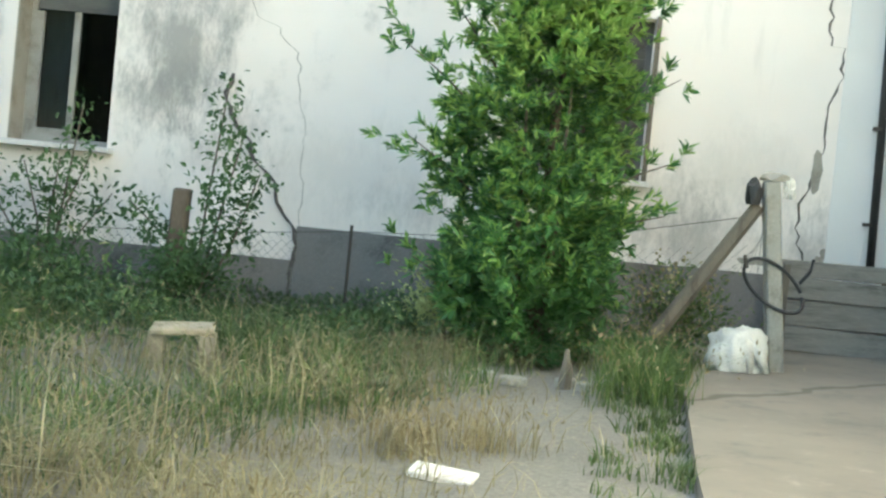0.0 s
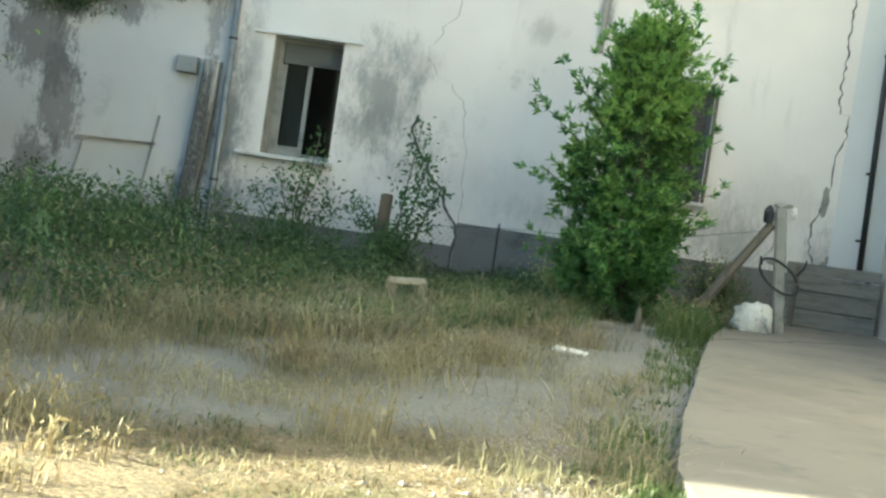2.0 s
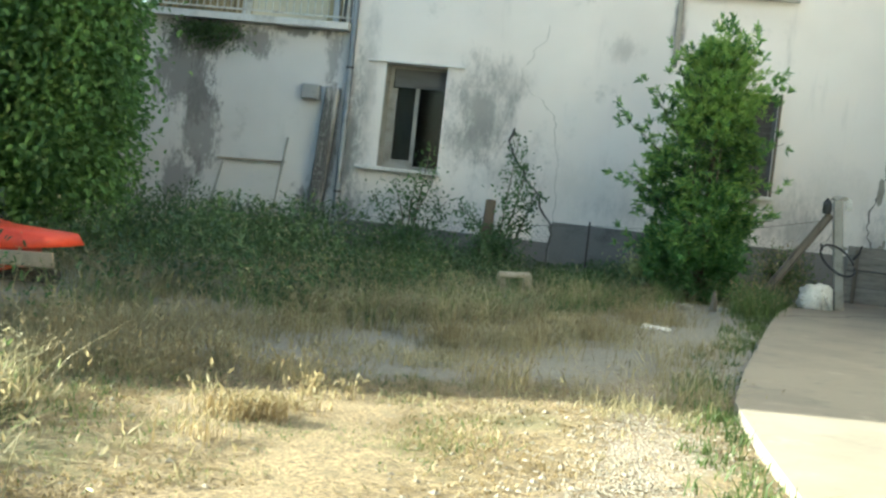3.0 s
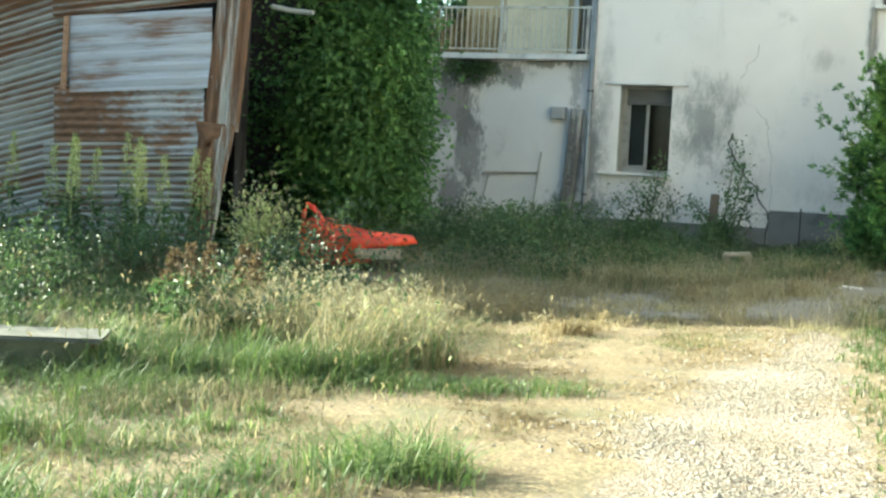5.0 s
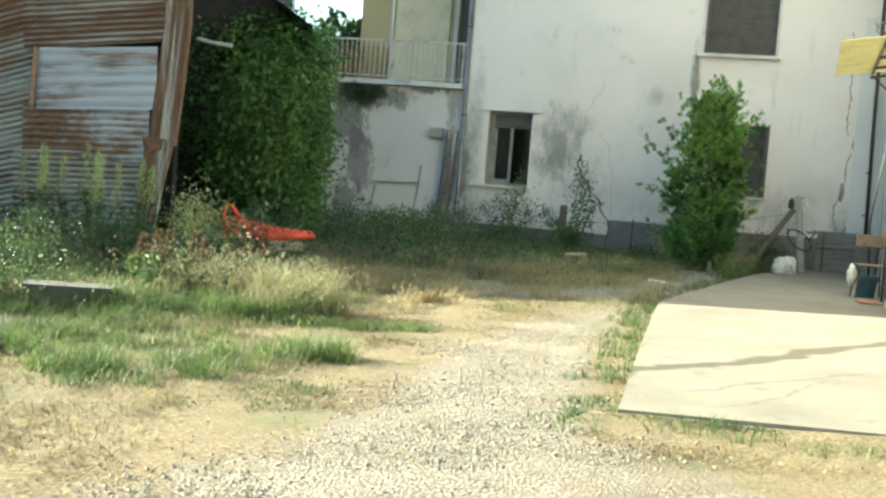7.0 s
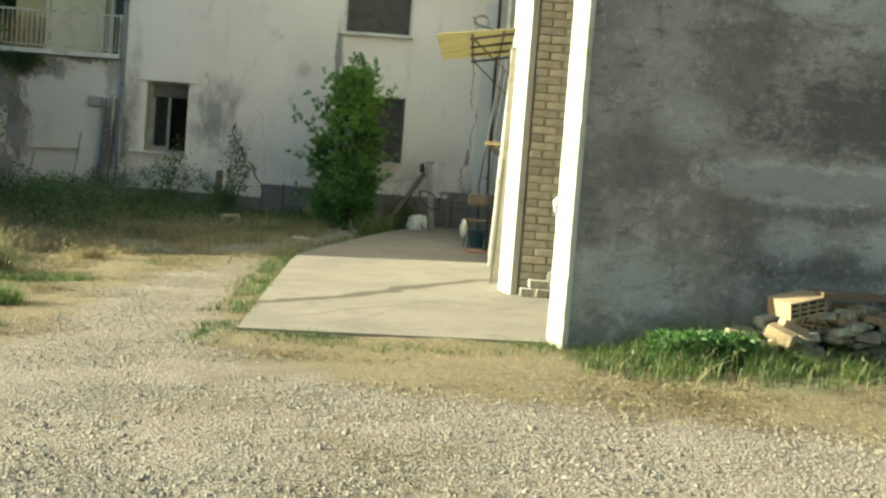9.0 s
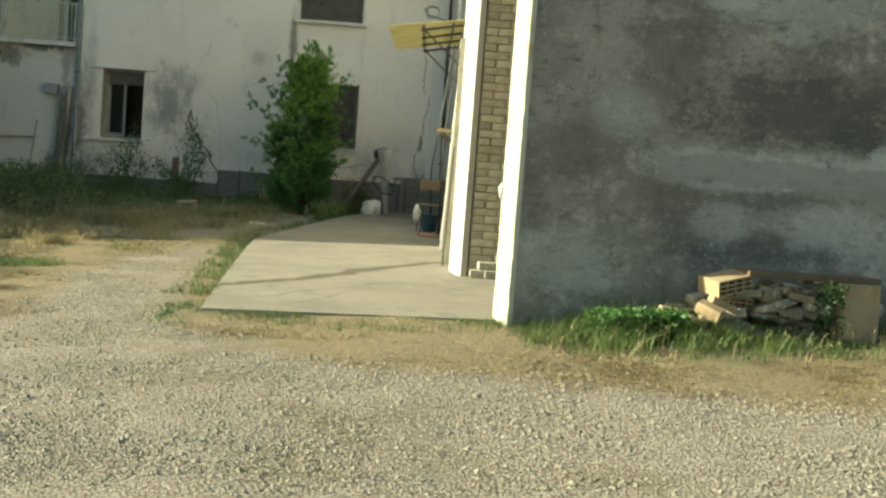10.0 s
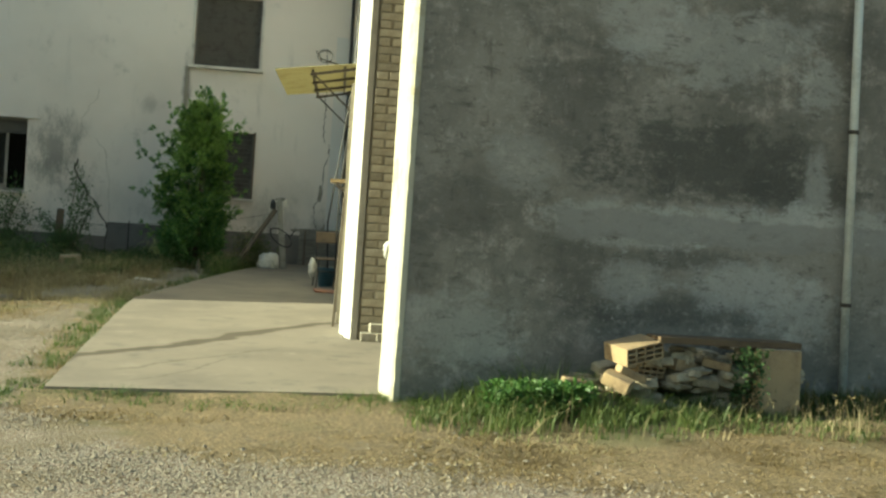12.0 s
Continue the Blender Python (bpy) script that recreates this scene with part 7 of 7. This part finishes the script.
for z0, z1, w0, w1, d0, d1 in ((0.0, 0.205, 0.40, 0.62, 0.26, 0.34), (0.205, 0.235, 0.70, 0.72, 0.38, 0.39)):
    lo = [bm.verts.new((sx * w0 / 2, sy * d0 / 2, z0)) for sx, sy in ((-1, -1), (1, -1), (1, 1), (-1, 1))]
    hi = [bm.verts.new((sx * w1 / 2, sy * d1 / 2, z1)) for sx, sy in ((-1, -1), (1, -1), (1, 1), (-1, 1))]
    bm.faces.new(lo[::-1])
    bm.faces.new(hi)
    for q in range(4):
        bm.faces.new((lo[q], lo[(q + 1) % 4], hi[(q + 1) % 4], hi[q]))
    if z0 == 0.0:
        part("basin", bm, M_OLIVESTONE, trough)
        bm = bmesh.new()
part("rim", bm, M_RIMSTONE, trough, "grey worn stone rim")


def shrubby(name, x, y, rx, h, n, size, material, label, flowers=0):
    def fn(m):
        P = rng.normal(0, 1, (m, 3)) * (rx * 0.55, rx * 0.5, h * 0.24) + (0, 0, h * 0.55)
        P[:, 2] = np.clip(P[:, 2], 0.03, h * 1.1)
        D = P - (0, 0, h * 0.3)
        return P, D / (np.linalg.norm(D, axis=1, keepdims=True) + 1e-6)
    t = grow(name, label, "weed", fn, n, size, material, [([(0, 0, -0.03), (dx, 0.02, h * 0.8)], [0.012, 0.004]) for dx in (-0.2, -0.05, 0.1, 0.22)], at=(x, y, ground_z(x, y)), ratio=0.45, spread=0.9)
    if flowers:
        P, D = fn(flowers)
        P[:, 2] += h * 0.15
        v, f = leaves(P, D * 0.3 + (0, 0, 0.7), 0.035, ratio=0.9)
        raw("blossom", v.tolist(), f.tolist(), M_BAG if flowers > 900 else L_DRY, t, "pale small flowers")["kind"] = "stuff"


shrubby("flowering_weed", -4.60, 0.15, 0.34, 0.88, 1500, 0.05, L_SPIKE, "tall bushy weed with small pale flowers", 420)
shrubby("flowering_weed", -4.05, -0.5, 0.6, 0.42, 1300, 0.045, L_WEED, "low bushy weed with small pale flowers", 380)
shrubby("leafy_weed", -1.78, 9.72, 0.26, 0.62, 1700, 0.055, L_ROSE, "dark leafy weed round the wooden stump", 0)
shrubby("leafy_weed", -3.0, 9.8, 0.5, 0.55, 1900, 0.055, L_ROSE, "dark leafy weed under the rose bush", 0)
shrubby("leafy_weed", 1.95, 9.45, 0.34, 0.66, 1900, 0.045, L_GREEN, "bright weed with tiny white flowers beside the post", 300)
shrubby("yellow_weed", 0.30, 9.3, 0.30, 0.62, 1500, 0.05, L_SPIKE, "yellowish bushy weed beside the laurel", 0)
shrubby("flowering_weed", -5.6, -0.2, 0.6, 0.6, 1500, 0.06, L_WEED, "dark bushy weed by the shed", 0)
# Hanging growth under the terrace edge.
P = np.column_stack([rng.normal(-6.55, 0.28, 900), rng.normal(10.98, 0.05, 900), 3.08 - np.abs(rng.normal(0, 0.16, 900))])
v, f = leaves(P, np.tile((0.0, -0.6, -0.5), (900, 1)), 0.07, ratio=0.5)
stuff("hanging_weeds", v, f, L_WEED, "weeds hanging from the terrace edge", "weeds")


# Trees far behind, seen past the terrace.
def far_tree(x, y, h, r, seed):
    z = ground_z(x, y)

    def fn(m):
        d = rng.normal(0, 1, (m, 3))
        d /= np.linalg.norm(d, axis=1, keepdims=True)
        k = np.array([1 + 0.35 * noise.noise(Vector(q) * 2.3 + Vector((seed, 0, 0))) for q in d])
        P = d * (rng.random(m) ** 0.4 * k)[:, None] * (r, r, h * 0.36) + (0, 0, h * 0.62)
        return P, d
    limbs = [([(0, 0, -0.3), (0.1, 0, h * 0.45), (0, 0.1, h * 0.8)], [0.25, 0.16, 0.05])]
    limbs += [([(0, 0, h * 0.35), (r * 0.6 * math.cos(a), r * 0.6 * math.sin(a), h * 0.65)], [0.10, 0.03]) for a in (0.2, 1.6, 2.9, 4.1, 5.4)]
    grow("tree", "leafy green tree behind the buildings", "tree", fn, 7000, 0.34, L_FAR, limbs, "trees behind the yard", (x, y, z), ratio=0.6, spread=0.6)


far_tree(-12.6, 28.0, 7.0, 2.6, 1)
far_tree(-23.0, 26.0, 10.5, 3.4, 5)
far_tree(-20.5, 34.0, 5.2, 2.4, 9)

# ---------------------------------------------------------------- brickwork of the porch
BL, BH, JOINT = 0.255, 0.068, 0.012
brick_full = bpy.data.meshes.new("brick")
bm = B((0, 0, 0), (BL - 0.024, 0.05, BH), None, 0.004)
bmesh.ops.recalc_face_normals(bm, faces=bm.faces)
bm.to_mesh(brick_full)
bm.free()
brick_full.materials.append(M_BRICK)
brick_half = bpy.data.meshes.new("brick_half")
bm = B((0, 0, 0), (BL / 2 - 0.024, 0.05, BH), None, 0.004)
bmesh.ops.recalc_face_normals(bm, faces=bm.faces)
bm.to_mesh(brick_half)
bm.free()
brick_half.materials.append(M_BRICK)
rnd = random.Random(8)
row = 0
z = 0.16
while z < 4.6:
    x = 3.882
    k = 0
    while x < 5.05:
        half = row % 2 == 1 and k == 0
        w = BL / 2 if half else BL
        o = new("brick", brick_half if half else brick_full)
        o.parent = bricks_on
        o.matrix_basis = pose(x + w / 2 + rnd.uniform(-0.006, 0.006), -3.592 + rnd.uniform(-0.008, 0.008), z + rnd.uniform(-0.003, 0.003), 0, rnd.uniform(-0.6, 0.6), rnd.uniform(-0.8, 0.8))
        x += w
        k += 1
    z += BH + JOINT
    row += 1
